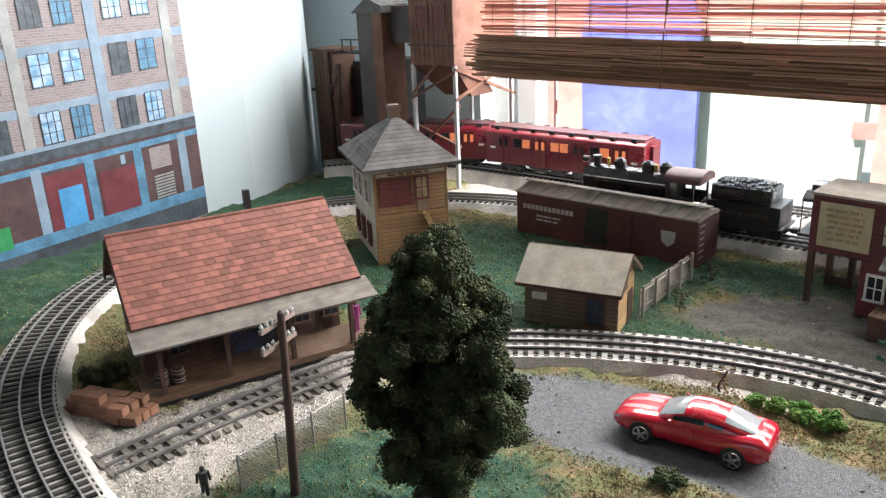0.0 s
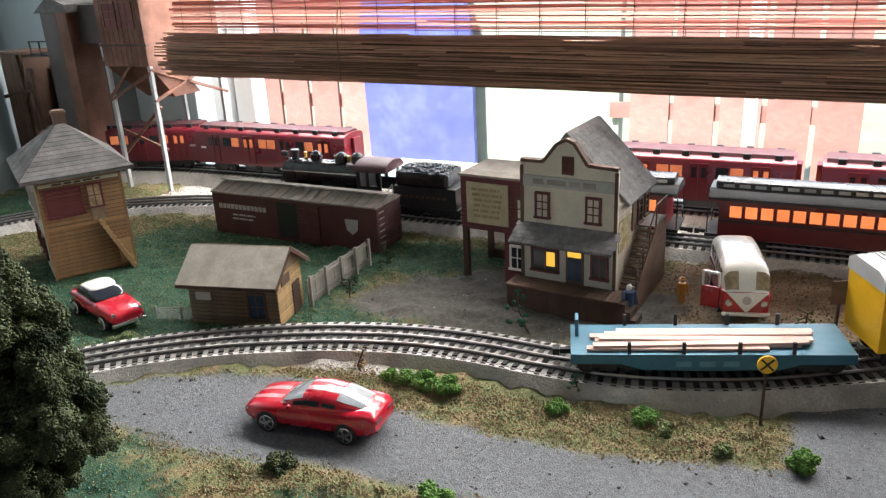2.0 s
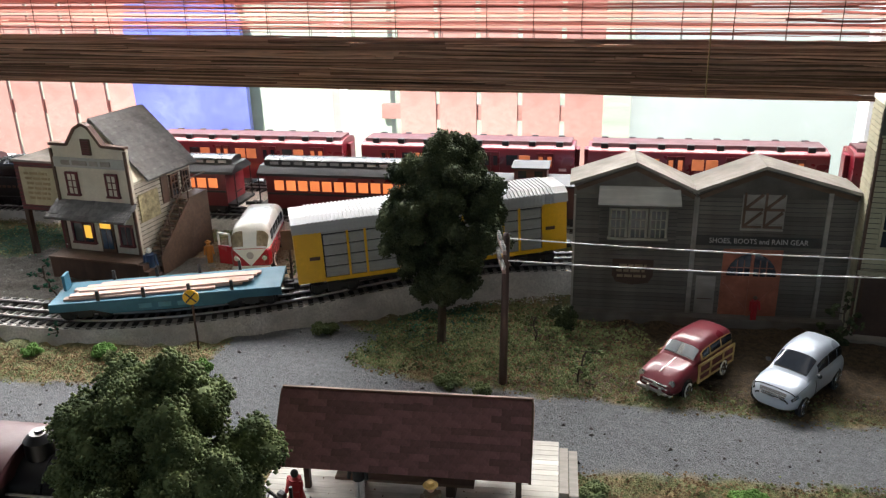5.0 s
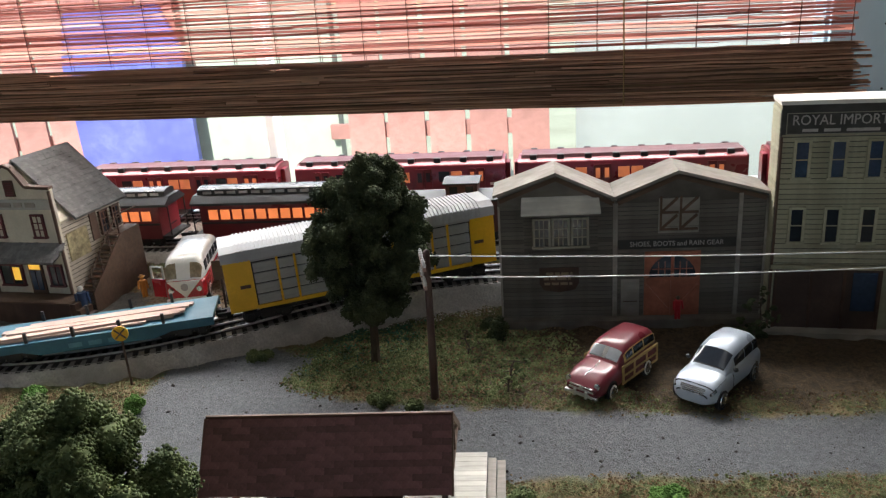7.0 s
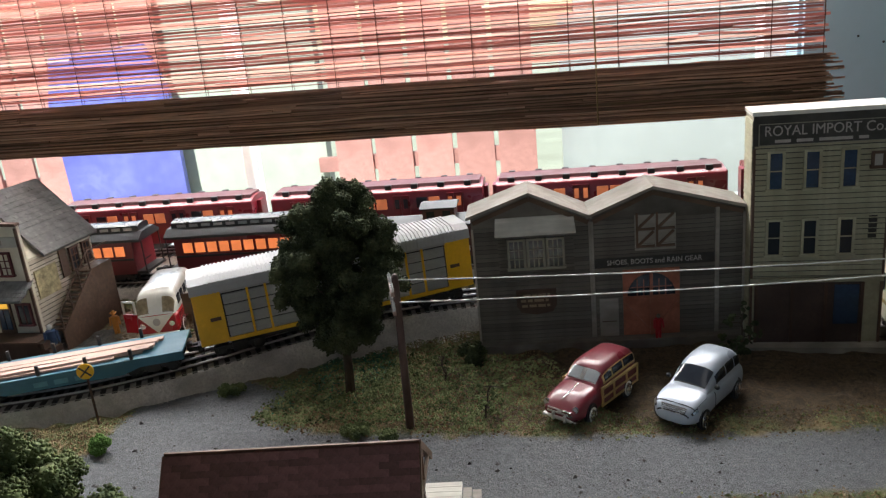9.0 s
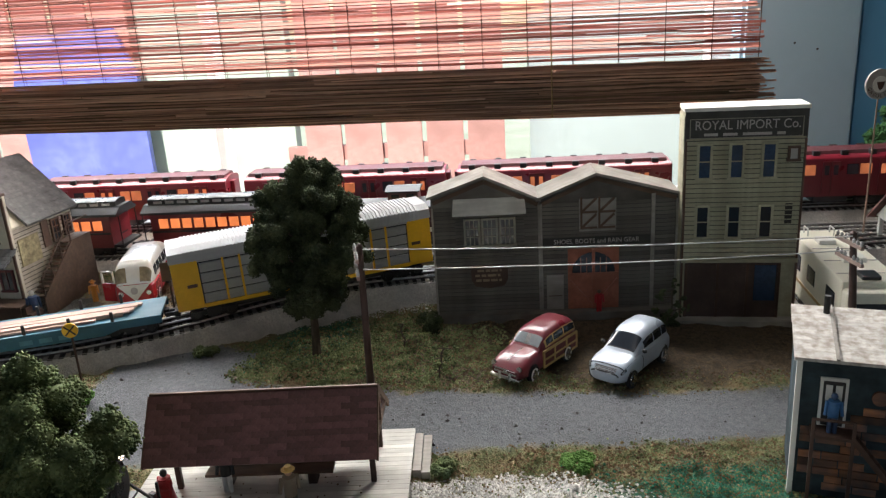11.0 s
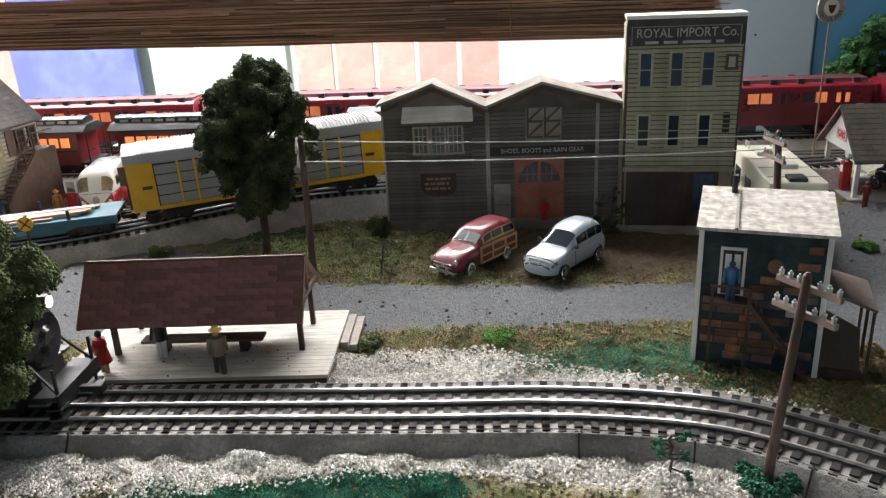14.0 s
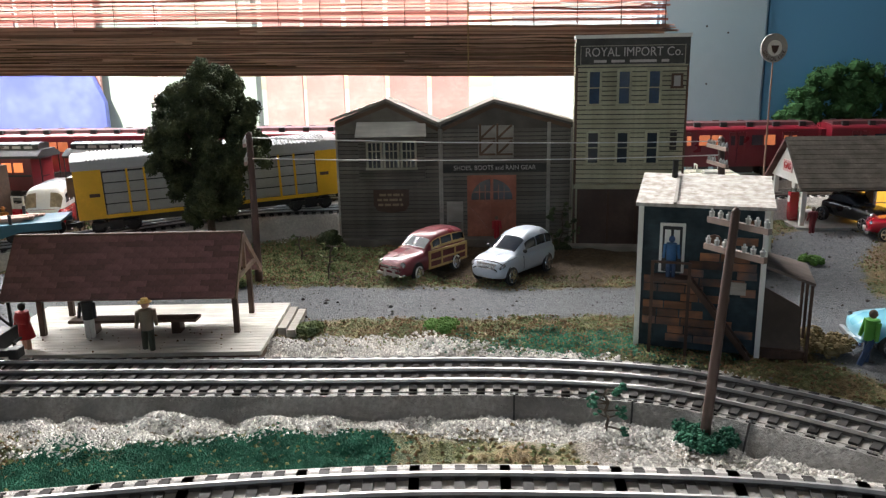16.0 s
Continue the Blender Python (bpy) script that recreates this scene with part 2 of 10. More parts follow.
M["coach_red"] = surface("coach_red", (0.13, 0.012, 0.016), 0.35, var=0.2, relief=0.05)
M["boxcar_red"] = surface("boxcar_red", (0.085, 0.026, 0.024), 0.6, var=0.2)
M["letter_grey"] = surface("letter_grey", (0.45, 0.42, 0.40), 0.7, var=0.15, relief=0)
M["letter_white"] = surface("letter_white", (0.78, 0.77, 0.74), 0.7, var=0.1, relief=0)
M["auto_yellow"] = surface("auto_yellow", (0.82, 0.46, 0.015), 0.4, var=0.1, relief=0.05)
M["auto_grey"] = surface("auto_grey", (0.36, 0.36, 0.355), 0.45, var=0.12, relief=0.05)
M["flat_blue"] = surface("flat_blue", (0.032, 0.15, 0.225), 0.45, var=0.15, relief=0.05)
M["lumber"] = surface("lumber", (0.60, 0.42, 0.35), 0.7, var=0.15, grain=200, squash=(0.1, 1, 1), piece=0.15)
M["car_red"] = surface("car_red", (0.44, 0.006, 0.022), 0.25, var=0.05, relief=0, coat=0.6)
M["car_maroon"] = surface("car_maroon", (0.15, 0.014, 0.026), 0.36, var=0.08, relief=0, coat=0.25)
M["car_silver"] = surface("car_silver", (0.40, 0.45, 0.52), 0.36, metal=0.2, var=0.04, relief=0, coat=0.2)
M["car_wood"] = surface("car_wood", (0.50, 0.33, 0.12), 0.4, var=0.2, relief=0.1)
M["tyre"] = surface("tyre", (0.018, 0.018, 0.019), 0.8, var=0.2)
M["van_red"] = surface("van_red", (0.42, 0.012, 0.02), 0.25, var=0.06, relief=0, coat=0.8)
M["van_white"] = surface("van_white", (0.80, 0.79, 0.72), 0.3, var=0.04, relief=0, coat=0.6)
M["rv_white"] = surface("rv_white", (0.78, 0.75, 0.62), 0.4, var=0.05, relief=0.03)
M["trunk"] = surface("trunk", (0.075, 0.055, 0.04), 0.9, var=0.4, grain=500, squash=(1, 1, 0.3), relief=0.8)
M["teal_paint"] = surface("teal_paint", (0.016, 0.036, 0.046), 0.75, var=0.5, grain=240, squash=(0.2, 1, 1), blotch=60)
M["rust_board"] = surface("rust_board", (0.30, 0.125, 0.055), 0.8, var=0.5, grain=240, squash=(0.15, 1, 1), blotch=50, piece=0.75, dirt=(0.05, 0.06, 0.07))
M["shack_roof"] = surface("shack_roof", (0.50, 0.475, 0.44), 0.85, var=0.35, grain=300, blotch=200, squash=(0.12, 1, 1), piece=0.1, dirt=(0.30, 0.26, 0.22))
M["deck_wood"] = surface("deck_wood", (0.62, 0.60, 0.54), 0.8, var=0.25, grain=200, squash=(0.12, 1, 1), piece=0.15)
M["bamboo"] = surface("bamboo", (0.40, 0.22, 0.115), 0.55, var=0.45, grain=60, blotch=14, squash=(0.06, 1, 1), piece=0.6)
M["brick_small"] = surface("brick_small", (0.27, 0.135, 0.085), 0.9, var=0.2, piece=0.3)
M["brass"] = surface("brass", (0.5, 0.33, 0.08), 0.35, metal=0.8, var=0.1)
M["wall_blue"] = surface("wall_blue", (0.31, 0.45, 0.53), 0.8, var=0.05, grain=60, blotch=3)
M["wall_white"] = surface("wall_white", (0.40, 0.465, 0.49), 0.8, var=0.05, grain=60, blotch=2)
M["room_paint"] = surface("room_paint", (0.16, 0.15, 0.138), 0.8, var=0.05, grain=60, blotch=2)
M["joint_dark"] = surface("joint_dark", (0.05, 0.045, 0.04), 0.9, var=0.3)
M["bed_dark"] = surface("bed_dark", (0.27, 0.255, 0.235), 0.85, var=0.35, grain=700, relief=0.6)
M["ceiling_white"] = surface("ceiling_white", (0.32, 0.31, 0.30), 0.9, var=0.04, grain=60, blotch=2)
M["frame_white"] = surface("frame_white", (0.80, 0.80, 0.79), 0.45, var=0.05, relief=0.05)


def foliage(name, dark, light):
    m, nt, b = nodes_of(name)
    g = nt.nodes.new("ShaderNodeNewGeometry")
    n = noise_node(nt, 60, 3)
    c = mixed(nt, ramp(nt, g.outputs["Random Per Island"], [(0, (0.36,) * 3), (1, (0.72,) * 3)]), dark, light)
    c = mixed(nt, ramp(nt, n, [(0.35, (0, 0, 0)), (0.7, (1, 1, 1))]), c, shade(dark, 0.8))
    nt.links.new(c, b.inputs["Base Color"])
    b.inputs["Roughness"].default_value = 0.9
    b.inputs["Specular IOR Level"].default_value = 0.2
    return m


M["leaf_dark"] = foliage("leaf_dark", (0.012, 0.022, 0.010), (0.130, 0.150, 0.072))
M["leaf_mid"] = foliage("leaf_mid", (0.020, 0.040, 0.014), (0.27, 0.32, 0.14))
M["leaf_bright"] = foliage("leaf_bright", (0.07, 0.16, 0.03), (0.18, 0.32, 0.09))
M["leaf_teal"] = foliage("leaf_teal", (0.015, 0.075, 0.048), (0.045, 0.16, 0.095))
M["leaf_straw"] = foliage("leaf_straw", (0.20, 0.15, 0.07), (0.42, 0.33, 0.18))
M["leaf_brown"] = foliage("leaf_brown", (0.09, 0.058, 0.028), (0.27, 0.17, 0.08))


def thin_bamboo(name="bamboo_stick", colour=(0.24, 0.115, 0.06), let_in=0.58):
    """Split bamboo: brown in front light, letting reddish light through."""
    m = surface(name, colour, 0.5, var=0.5, grain=60, blotch=9, squash=(0.06, 1, 1), piece=0.6)
    nt = m.node_tree
    b = nt.nodes["Principled BSDF"]
    out = nt.nodes["Material Output"]
    tl = nt.nodes.new("ShaderNodeBsdfTranslucent")
    oi = nt.nodes.new("ShaderNodeObjectInfo")
    isl = nt.nodes.new("ShaderNodeNewGeometry")
    add = nt.nodes.new("ShaderNodeMath")
    add.operation = "ADD"
    nt.links.new(oi.outputs["Random"], add.inputs[0])
    nt.links.new(isl.outputs["Random Per Island"], add.inputs[1])
    fr = nt.nodes.new("ShaderNodeMath")
    fr.operation = "FRACT"
    nt.links.new(add.outputs[0], fr.inputs[0])
    c = ramp(nt, fr.outputs[0], [(0, (0.30, 0.13, 0.11)), (0.25, (0.52, 0.26, 0.23)), (0.6, (0.82, 0.52, 0.46)), (1.0, (0.94, 0.76, 0.68))])
    nt.links.new(c, tl.inputs[0])
    mx = nt.nodes.new("ShaderNodeMixShader")
    mx.inputs[0].default_value = let_in
    nt.links.new(b.outputs[0], mx.inputs[1])
    nt.links.new(tl.outputs[0], mx.inputs[2])
    nt.links.new(mx.outputs[0], out.inputs[0])
    return m


M["bamboo_stick"] = thin_bamboo()
# darker copy of the stick material, giving slat edges their shade as colour
M["bamboo_shaded_edge"] = thin_bamboo("bamboo_shaded_edge", (0.14, 0.06, 0.045), 0.28)
M["bamboo_roll"] = thin_bamboo("bamboo_roll", (0.68, 0.39, 0.24), 0.38)
M["crumb_olive"] = foliage("crumb_olive", (0.105, 0.125, 0.055), (0.36, 0.40, 0.19))
M["crumb_teal"] = foliage("crumb_teal", (0.03, 0.13, 0.085), (0.09, 0.27, 0.165))
M["crumb_brown"] = foliage("crumb_brown", (0.12, 0.08, 0.045), (0.40, 0.275, 0.155))
M["stripe_pale"] = surface("stripe_pale", (0.46, 0.21, 0.235), 0.3, var=0.1, relief=0, coat=0.3)


# ---- ground of the layout: one relief sheet with regions of road, yard, ballast, grass and dirt ----
ROAD = [(-0.34, 0.36), (-0.22, 0.392), (-0.136, 0.388), (-0.04, 0.407), (0.12, 0.415), (0.30, 0.421), (0.43, 0.435), (0.56, 0.445), (0.66, 0.455), (0.75, 0.461), (0.85, 0.47),
        (0.93, 0.455), (0.96, 0.37), (1.02, 0.2), (1.2, 0.2), (1.09, 0.42), (1.05, 0.52), (1.08, 0.62), (1.16, 0.74), (1.13, 0.80), (1.04, 0.74), (0.985, 0.62), (0.93, 0.55), (0.866, 0.542),
        (0.755, 0.536), (0.655, 0.541), (0.55, 0.545), (0.44, 0.548), (0.385, 0.578), (0.40, 0.63), (0.33, 0.65), (0.26, 0.60), (0.262, 0.525), (0.17, 0.497), (0.067, 0.49), (-0.04, 0.492),
        (-0.14, 0.51), (-0.21, 0.485), (-0.29, 0.44)]
YARD = [(-0.19, 0.66), (-0.16, 0.735), (-0.08, 0.79), (0.02, 0.80), (0.14, 0.79), (0.16, 0.72), (0.13, 0.655), (0.02, 0.645), (-0.12, 0.632)]
SAND = [(0.10, 0.66), (0.12, 0.88), (0.33, 0.89), (0.36, 0.79), (0.27, 0.70), (0.2, 0.66)]
BROWN = [(0.50, 0.56), (0.54, 0.72), (0.96, 0.74), (0.98, 0.63), (0.90, 0.557), (0.70, 0.548)]
STATION = [(1.04, 0.73), (1.11, 0.80), (1.2, 0.76), (1.45, 0.9), (1.45, 0.45), (1.15, 0.42), (1.08, 0.52), (1.10, 0.62)]
GREEN = [[(-0.05, 0.325), (-0.05, 0.37), (0.1, 0.375), (0.3, 0.388), (0.34, 0.372), (0.34, 0.348), (0.1, 0.335)], [(-0.66, 0.60), (-0.55, 0.82), (-0.22, 0.86), (-0.02, 0.87), (-0.04, 0.80), (-0.17, 0.75), (-0.2, 0.66), (-0.02, 0.63), (-0.16, 0.60), (-0.3, 0.50), (-0.42, 0.46), (-0.55, 0.48)],
         [(-0.32, 0.10), (-0.30, 0.30), (-0.2, 0.38), (-0.12, 0.33), (-0.03, 0.31), (0.1, 0.36), (0.26, 0.385), (0.31, 0.36), (0.05, 0.31), (-0.14, 0.2)],
         [(0.68, 0.375), (0.70, 0.41), (0.84, 0.44), (0.90, 0.40), (0.86, 0.36)], [(0.385, 0.60), (0.40, 0.70), (0.49, 0.72), (0.475, 0.60)],
         [(0.49, 0.20), (0.51, 0.255), (0.66, 0.266), (0.69, 0.258), (0.69, 0.19)], [(0.735, 0.385), (0.765, 0.42), (0.845, 0.432), (0.845, 0.38)], [(-0.98, 0.2), (-0.98, 1.0), (-0.80, 0.85), (-0.88, 0.62), (-0.86, 0.42), (-0.70, 0.2)]]
BALLAST = [[(-0.56, 0.10), (-0.56, 0.20), (-0.44, 0.24), (-0.42, 0.45), (-0.33, 0.45), (-0.33, 0.22), (-0.28, 0.08)],
           [(0.56, 0.34), (0.58, 0.395), (0.70, 0.39), (0.82, 0.362), (0.9, 0.33), (0.9, 0.30), (0.7, 0.34)],
           [(0.36, 0.24), (0.40, 0.30), (0.72, 0.30), (0.83, 0.29), (0.92, 0.24), (0.96, 0.18), (0.80, 0.19), (0.78, 0.25), (0.69, 0.268), (0.5, 0.262)],
           [(-0.16, 0.545), (-0.06, 0.556), (-0.03, 0.54), (-0.14, 0.525)], [(-0.70, 0.86), (-0.50, 0.87), (-0.2, 0.89), (0.4, 0.90), (0.4, 1.0), (-0.7, 1.0)],
           [(0.0, 0.325), (0.2, 0.345), (0.32, 0.35), (0.32, 0.31), (0.0, 0.28)]]


def signed(px, py, ring):
    """Distance inside (+) or outside (-) an outline."""
    d = np.full(px.shape, 9.0)
    inside = np.zeros(px.shape, bool)
    n = len(ring)
    for i in range(n):
        (ax, ay), (bx, by) = ring[i], ring[(i + 1) % n]
        ex, ey = bx - ax, by - ay
        u = np.clip(((px - ax) * ex + (py - ay) * ey) / (ex * ex + ey * ey), 0, 1)
        d = np.minimum(d, np.hypot(px - ax - u * ex, py - ay - u * ey))
        cross = ((ay > py) != (by > py)) & (px < (bx - ax) * (py - ay) / (by - ay + 1e-12) + ax)
        inside ^= cross
    return np.where(inside, d, -d)


def region(px, py, rings, soft):
    if isinstance(rings[0], tuple):
        rings = [rings]
    d = np.max([signed(px, py, r) for r in rings], 0)
    return np.clip(0.5 + d / (2 * soft), 0, 1)


def lattice(px, py, cell, seed):
    """Smooth random relief with the given cell size."""
    rs = np.random.RandomState(seed)
    g = rs.rand(256, 256)
    u, v = px / cell + 60, py / cell + 60
    i, j = np.floor(u).astype(int), np.floor(v).astype(int)
    f, h = u - i, v - j
    f, h = f * f * (3 - 2 * f), h * h * (3 - 2 * h)
    at = lambda a, b: g[a % 256, b % 256]
    return (at(i, j) * (1 - f) + at(i + 1, j) * f) * (1 - h) + (at(i, j + 1) * (1 - f) + at(i + 1, j + 1) * f) * h


GX0, GX1, GY0, GY1, GS = -1.0, 1.5, -0.16, 1.12, 0.0055


def ground_height(px, py):
    road = region(px, py, ROAD, 0.012)
    h = (lattice(px, py, 0.035, 3) - 0.5) * 0.006 + (lattice(px, py, 0.011, 4) - 0.5) * 0.0060
    h = h * (1 - road) + road * ((lattice(px, py, 0.09, 5) - 0.5) * 0.001 - 0.0008)
    return h - 0.0005


def build_ground():
    xs, ys = np.arange(GX0, GX1, GS), np.arange(GY0, GY1, GS)
    px, py = [a.ravel() for a in np.meshgrid(xs, ys)]
    z = ground_height(px, py)
    nx, ny = len(xs), len(ys)
    i = (np.arange(ny - 1)[:, None] * nx + np.arange(nx - 1)[None]).ravel()
    me = bpy.data.meshes.new("ground")
    me.from_pydata(np.stack([px, py, z], 1).tolist(), [], np.stack([i, i + 1, i + nx + 1, i + nx], 1).tolist())
    for nm, rings, soft in (("road", ROAD, 0.008), ("yard", YARD, 0.02), ("sand", SAND, 0.025), ("brown", BROWN, 0.03), ("station", STATION, 0.02), ("green", GREEN, 0.04), ("ballast", BALLAST, 0.015)):
        w = region(px, py, rings, soft) + (lattice(px, py, 0.02, 11) - 0.5) * 0.5 + (lattice(px, py, 0.007, 12) - 0.5) * 0.4
        me.attributes.new(nm, "FLOAT", "POINT").data.foreach_set("value", np.clip(w * 3 - 1, 0, 1))
    me.polygons.foreach_set("use_smooth", [True] * len(me.polygons))
    m, nt, b = nodes_of("ground")
    fine, mid, big = noise_node(nt, 900, 4, 0.7), noise_node(nt, 220, 5, 0.7), noise_node(nt, 35, 4, 0.6)

    def spotted(a, c, lo=0.38, hi=0.62, n=None):
        return mixed(nt, ramp(nt, n or mid, [(lo, (0, 0, 0)), (hi, (1, 1, 1))]), a, c)

    def with_grain(c, k):
        return mixed(nt, 1.0, c, ramp(nt, fine, [(0.25, (1 - k,) * 3), (0.75, (1 + k,) * 3)]), "MULTIPLY")

    base = spotted((0.14, 0.10, 0.05), (0.27, 0.20, 0.10))
    base = mixed(nt, ramp(nt, big, [(0.38, (0, 0, 0)), (0.56, (1, 1, 1))]), base, spotted((0.075, 0.09, 0.035), (0.18, 0.18, 0.075)))
    # brown and yard tones are part soil, part shade cast by the buildings
    layers = [("green", spotted((0.018, 0.068, 0.045), (0.06, 0.10, 0.045), 0.4, 0.66)), ("brown", spotted((0.055, 0.039, 0.025), (0.125, 0.088, 0.05))),
              ("sand", spotted((0.24, 0.17, 0.11), (0.32, 0.25, 0.17))), ("station", spotted((0.15, 0.10, 0.06), (0.22, 0.16, 0.10))),
              ("ballast", spotted((0.27, 0.245, 0.215), (0.50, 0.46, 0.41))), ("yard", spotted((0.075, 0.07, 0.06), (0.125, 0.115, 0.10))),
              ("road", spotted((0.098, 0.103, 0.110), (0.172, 0.178, 0.188), 0.3, 0.7))]
    c = base
    for nm, colour in layers:
        at = nt.nodes.new("ShaderNodeAttribute")
        at.attribute_name = nm
        c = mixed(nt, at.outputs["Fac"], c, colour)
    nt.links.new(with_grain(c, 0.6), b.inputs["Base Color"])
    b.inputs["Roughness"].default_value = 0.88
    b.inputs["Specular IOR Level"].default_value = 0.35
    bump(nt, b, mixed(nt, 0.5, fine, mid), 1.0, 0.003)
    me.materials.append(m)
    return tagged(new("ground", me), "scenic ground with grey gravel road, brown dirt and green turf", "ground", kind="structure")


build_ground()

# the benchwork under the ground sheet
bm = B()
box(bm, -1.0, 1.5, -0.17, 1.12, -0.06, -0.012)
solid("layout_table", bm, M["wood_brown"], "thick wooden table top carrying the model railway", "table", kind="structure")


# ---- track ----
FRONT = path_of([(-0.46, -0.02, 0), (-0.30, 0.08, 0), (-0.12, 0.185, 0), (0.05, 0.262, 0), (0.22, 0.297, 0), (0.42, 0.312, 0), (0.64, 0.320, 0), (0.744, 0.324, 0), (0.827, 0.315, 0), (0.882, 0.290, 0), (0.94, 0.25, 0), (1.0, 0.19, 0), (1.05, 0.1, 0), (1.08, -0.05, 0)])
OUTER = path_of([(1.16, -0.12, 0), (1.10, 0.02, 0), (1.0, 0.13, 0), (0.90, 0.178, 0), (0.77, 0.188, 0), (0.62, 0.175, 0), (0.3, 0.11, 0), (0.0, 0.085, 0), (-0.2, 0.085, 0), (-0.384, 0.112, 0), (-0.495, 0.138, 0), (-0.56, 0.162, 0), (-0.622, 0.195, 0), (-0.695, 0.250, 0),
                 (-0.758, 0.321, 0), (-0.80, 0.40, 0), (-0.84, 0.51, 0), (-0.845, 0.61, 0), (-0.825, 0.70, 0), (-0.77, 0.785, 0), (-0.69, 0.852, 0), (-0.58, 0.903, 0), (-0.45, 0.925, 0), (-0.2, 0.932, 0), (0.1, 0.936, 0), (0.5, 0.94, 0), (0.9, 0.95, 0), (1.2, 0.955, 0), (1.45, 0.95, 0)])
MID = path_of([(-0.352, 0.425, 0), (-0.32, 0.459, 0), (-0.287, 0.488, 0), (-0.237, 0.523, 0), (-0.189, 0.549, 0), (-0.14, 0.571, 0), (-0.089, 0.587, 0), (-0.038, 0.597, 0), (0.014, 0.600, 0), (0.067, 0.597, 0.001), (0.135, 0.600, 0.002), (0.22, 0.624, 0.004), (0.31, 0.668, 0.0075), (0.365, 0.700, 0.0115), (0.457, 0.749, 0.0155), (0.55, 0.778, 0.0150), (0.70, 0.80, 0.015), (0.9, 0.835, 0.015), (1.1, 0.86, 0.015)])
SIDING = path_of([(-0.408, 0.160, 0), (-0.402, 0.23, 0), (-0.392, 0.31, 0), (-0.375, 0.385, 0), (-0.352, 0.425, 0)])
HIGH = path_of([(-0.99, 0.90, 0.010), (-0.93, 0.96, 0.010), (-0.84, 1.005, 0.010), (-0.7, 1.03, 0.010), (-0.4, 1.035, 0.010), (0.2, 1.035, 0.010), (0.8, 1.035, 0.010), (1.5, 1.035, 0.010)])
RAIL_TOP = 0.0135


def build_track(name, line, label, bed=True, tie_mat="tie_dark", tie_gap=0.00825, drop=0.012, parts=None, bed_mat="roadbed"):
    """Three-rail track: a bevelled roadbed, ties and rails. parts: the stretch of x whose ties are pieces of their own."""
    t = thing(name, label, "track", kind="structure")
    up = 0.0 if bed else -0.0075
    if bed:
        bm = B()
        sweep(bm, line, [(-0.048, -drop), (-0.030, 0.0093), (0.030, 0.0093), (0.048, -drop)])
        part("roadbed", bm, M[bed_mat], t)
        bm = B()
        sweep(bm, line, [(-0.0262, 0.0089), (-0.0258, 0.0097), (0.0258, 0.0097), (0.0262, 0.0089)])
        part("tie_bed", bm, M["bed_dark"], t)
    for off in (-0.0159, 0.0, 0.0159):
        bm = B()
        sweep(bm, line, [(off - 0.0009, 0.0118 + up), (off - 0.0007, RAIL_TOP + up), (off + 0.0007, RAIL_TOP + up), (off + 0.0009, 0.0118 + up)])
        r_ = part("rail", bm, M["steel"], t)
        bm = B()
        sweep(bm, line, [(off - 0.0012, 0.0100 + up), (off - 0.0005, 0.0112 + up), (off - 0.0005, 0.0118 + up), (off + 0.0005, 0.0118 + up), (off + 0.0005, 0.0112 + up), (off + 0.0012, 0.0100 + up)])
        part("rail_web", bm, M["rail_web"], r_)
    bm = B()
    def tie_shape(q):
        vs = list(box(q, -TW, TW, -0.0250, 0.0250, 0.0080 + tz, 0.0110 + tz))
        if bed:
            for s_ in (-1, 1):
                vs += box(q, -TW, TW, s_ * 0.0280 - 0.0006, s_ * 0.0280 + 0.0006, 0.0085, 0.0098)
        return vs

    tz = 0.0 if bed else -0.0020
    TW = 0.0023
    tie_shape(bm)
    me = mesh_of("tie", bm, M[tie_mat])
    rest, q, g = B(), *line
    count, s, gap = 0, 0.004, tie_gap
    step = np.linalg.norm(q[1] - q[0])
    while s < step * (len(q) - 1):
        p, yaw = along(line, s)
        m = pose(p[0], p[1], p[2] + up, 0, 0, yaw)
        if parts and count < 300 and parts[0] < p[0] < parts[1]:
            piece("tie", me, t, m)
            count += 1
        else:
            vs = tie_shape(rest)
            for v in vs:
                v.co = m @ v.co
        s += gap
    if rest.verts:
        tagged(part("ties", rest, M[tie_mat], t), kind="stuff")
    return t


build_track("front_track", FRONT, "three-rail model track on grey plastic roadbed beside the platform", parts=(0.2, 1.0), bed_mat="roadbed_dark")
build_track("outer_track", OUTER, "three-rail model track on grey roadbed looping round the layout", parts=(-0.86, -0.3))
build_track("middle_track", MID, "curved three-rail model track climbing on grey roadbed", parts=(-0.4, 0.62), drop=0.03)
build_track("siding_track", SIDING, "three-rail siding with pale wooden ties in ballast", bed=False, tie_mat="tie_wood", tie_gap=0.0125, parts=(-1, 1))
build_track("raised_track", HIGH, "three-rail track on a raised dark bed by the window", drop=0.03, parts=(-0.8, 1.2))

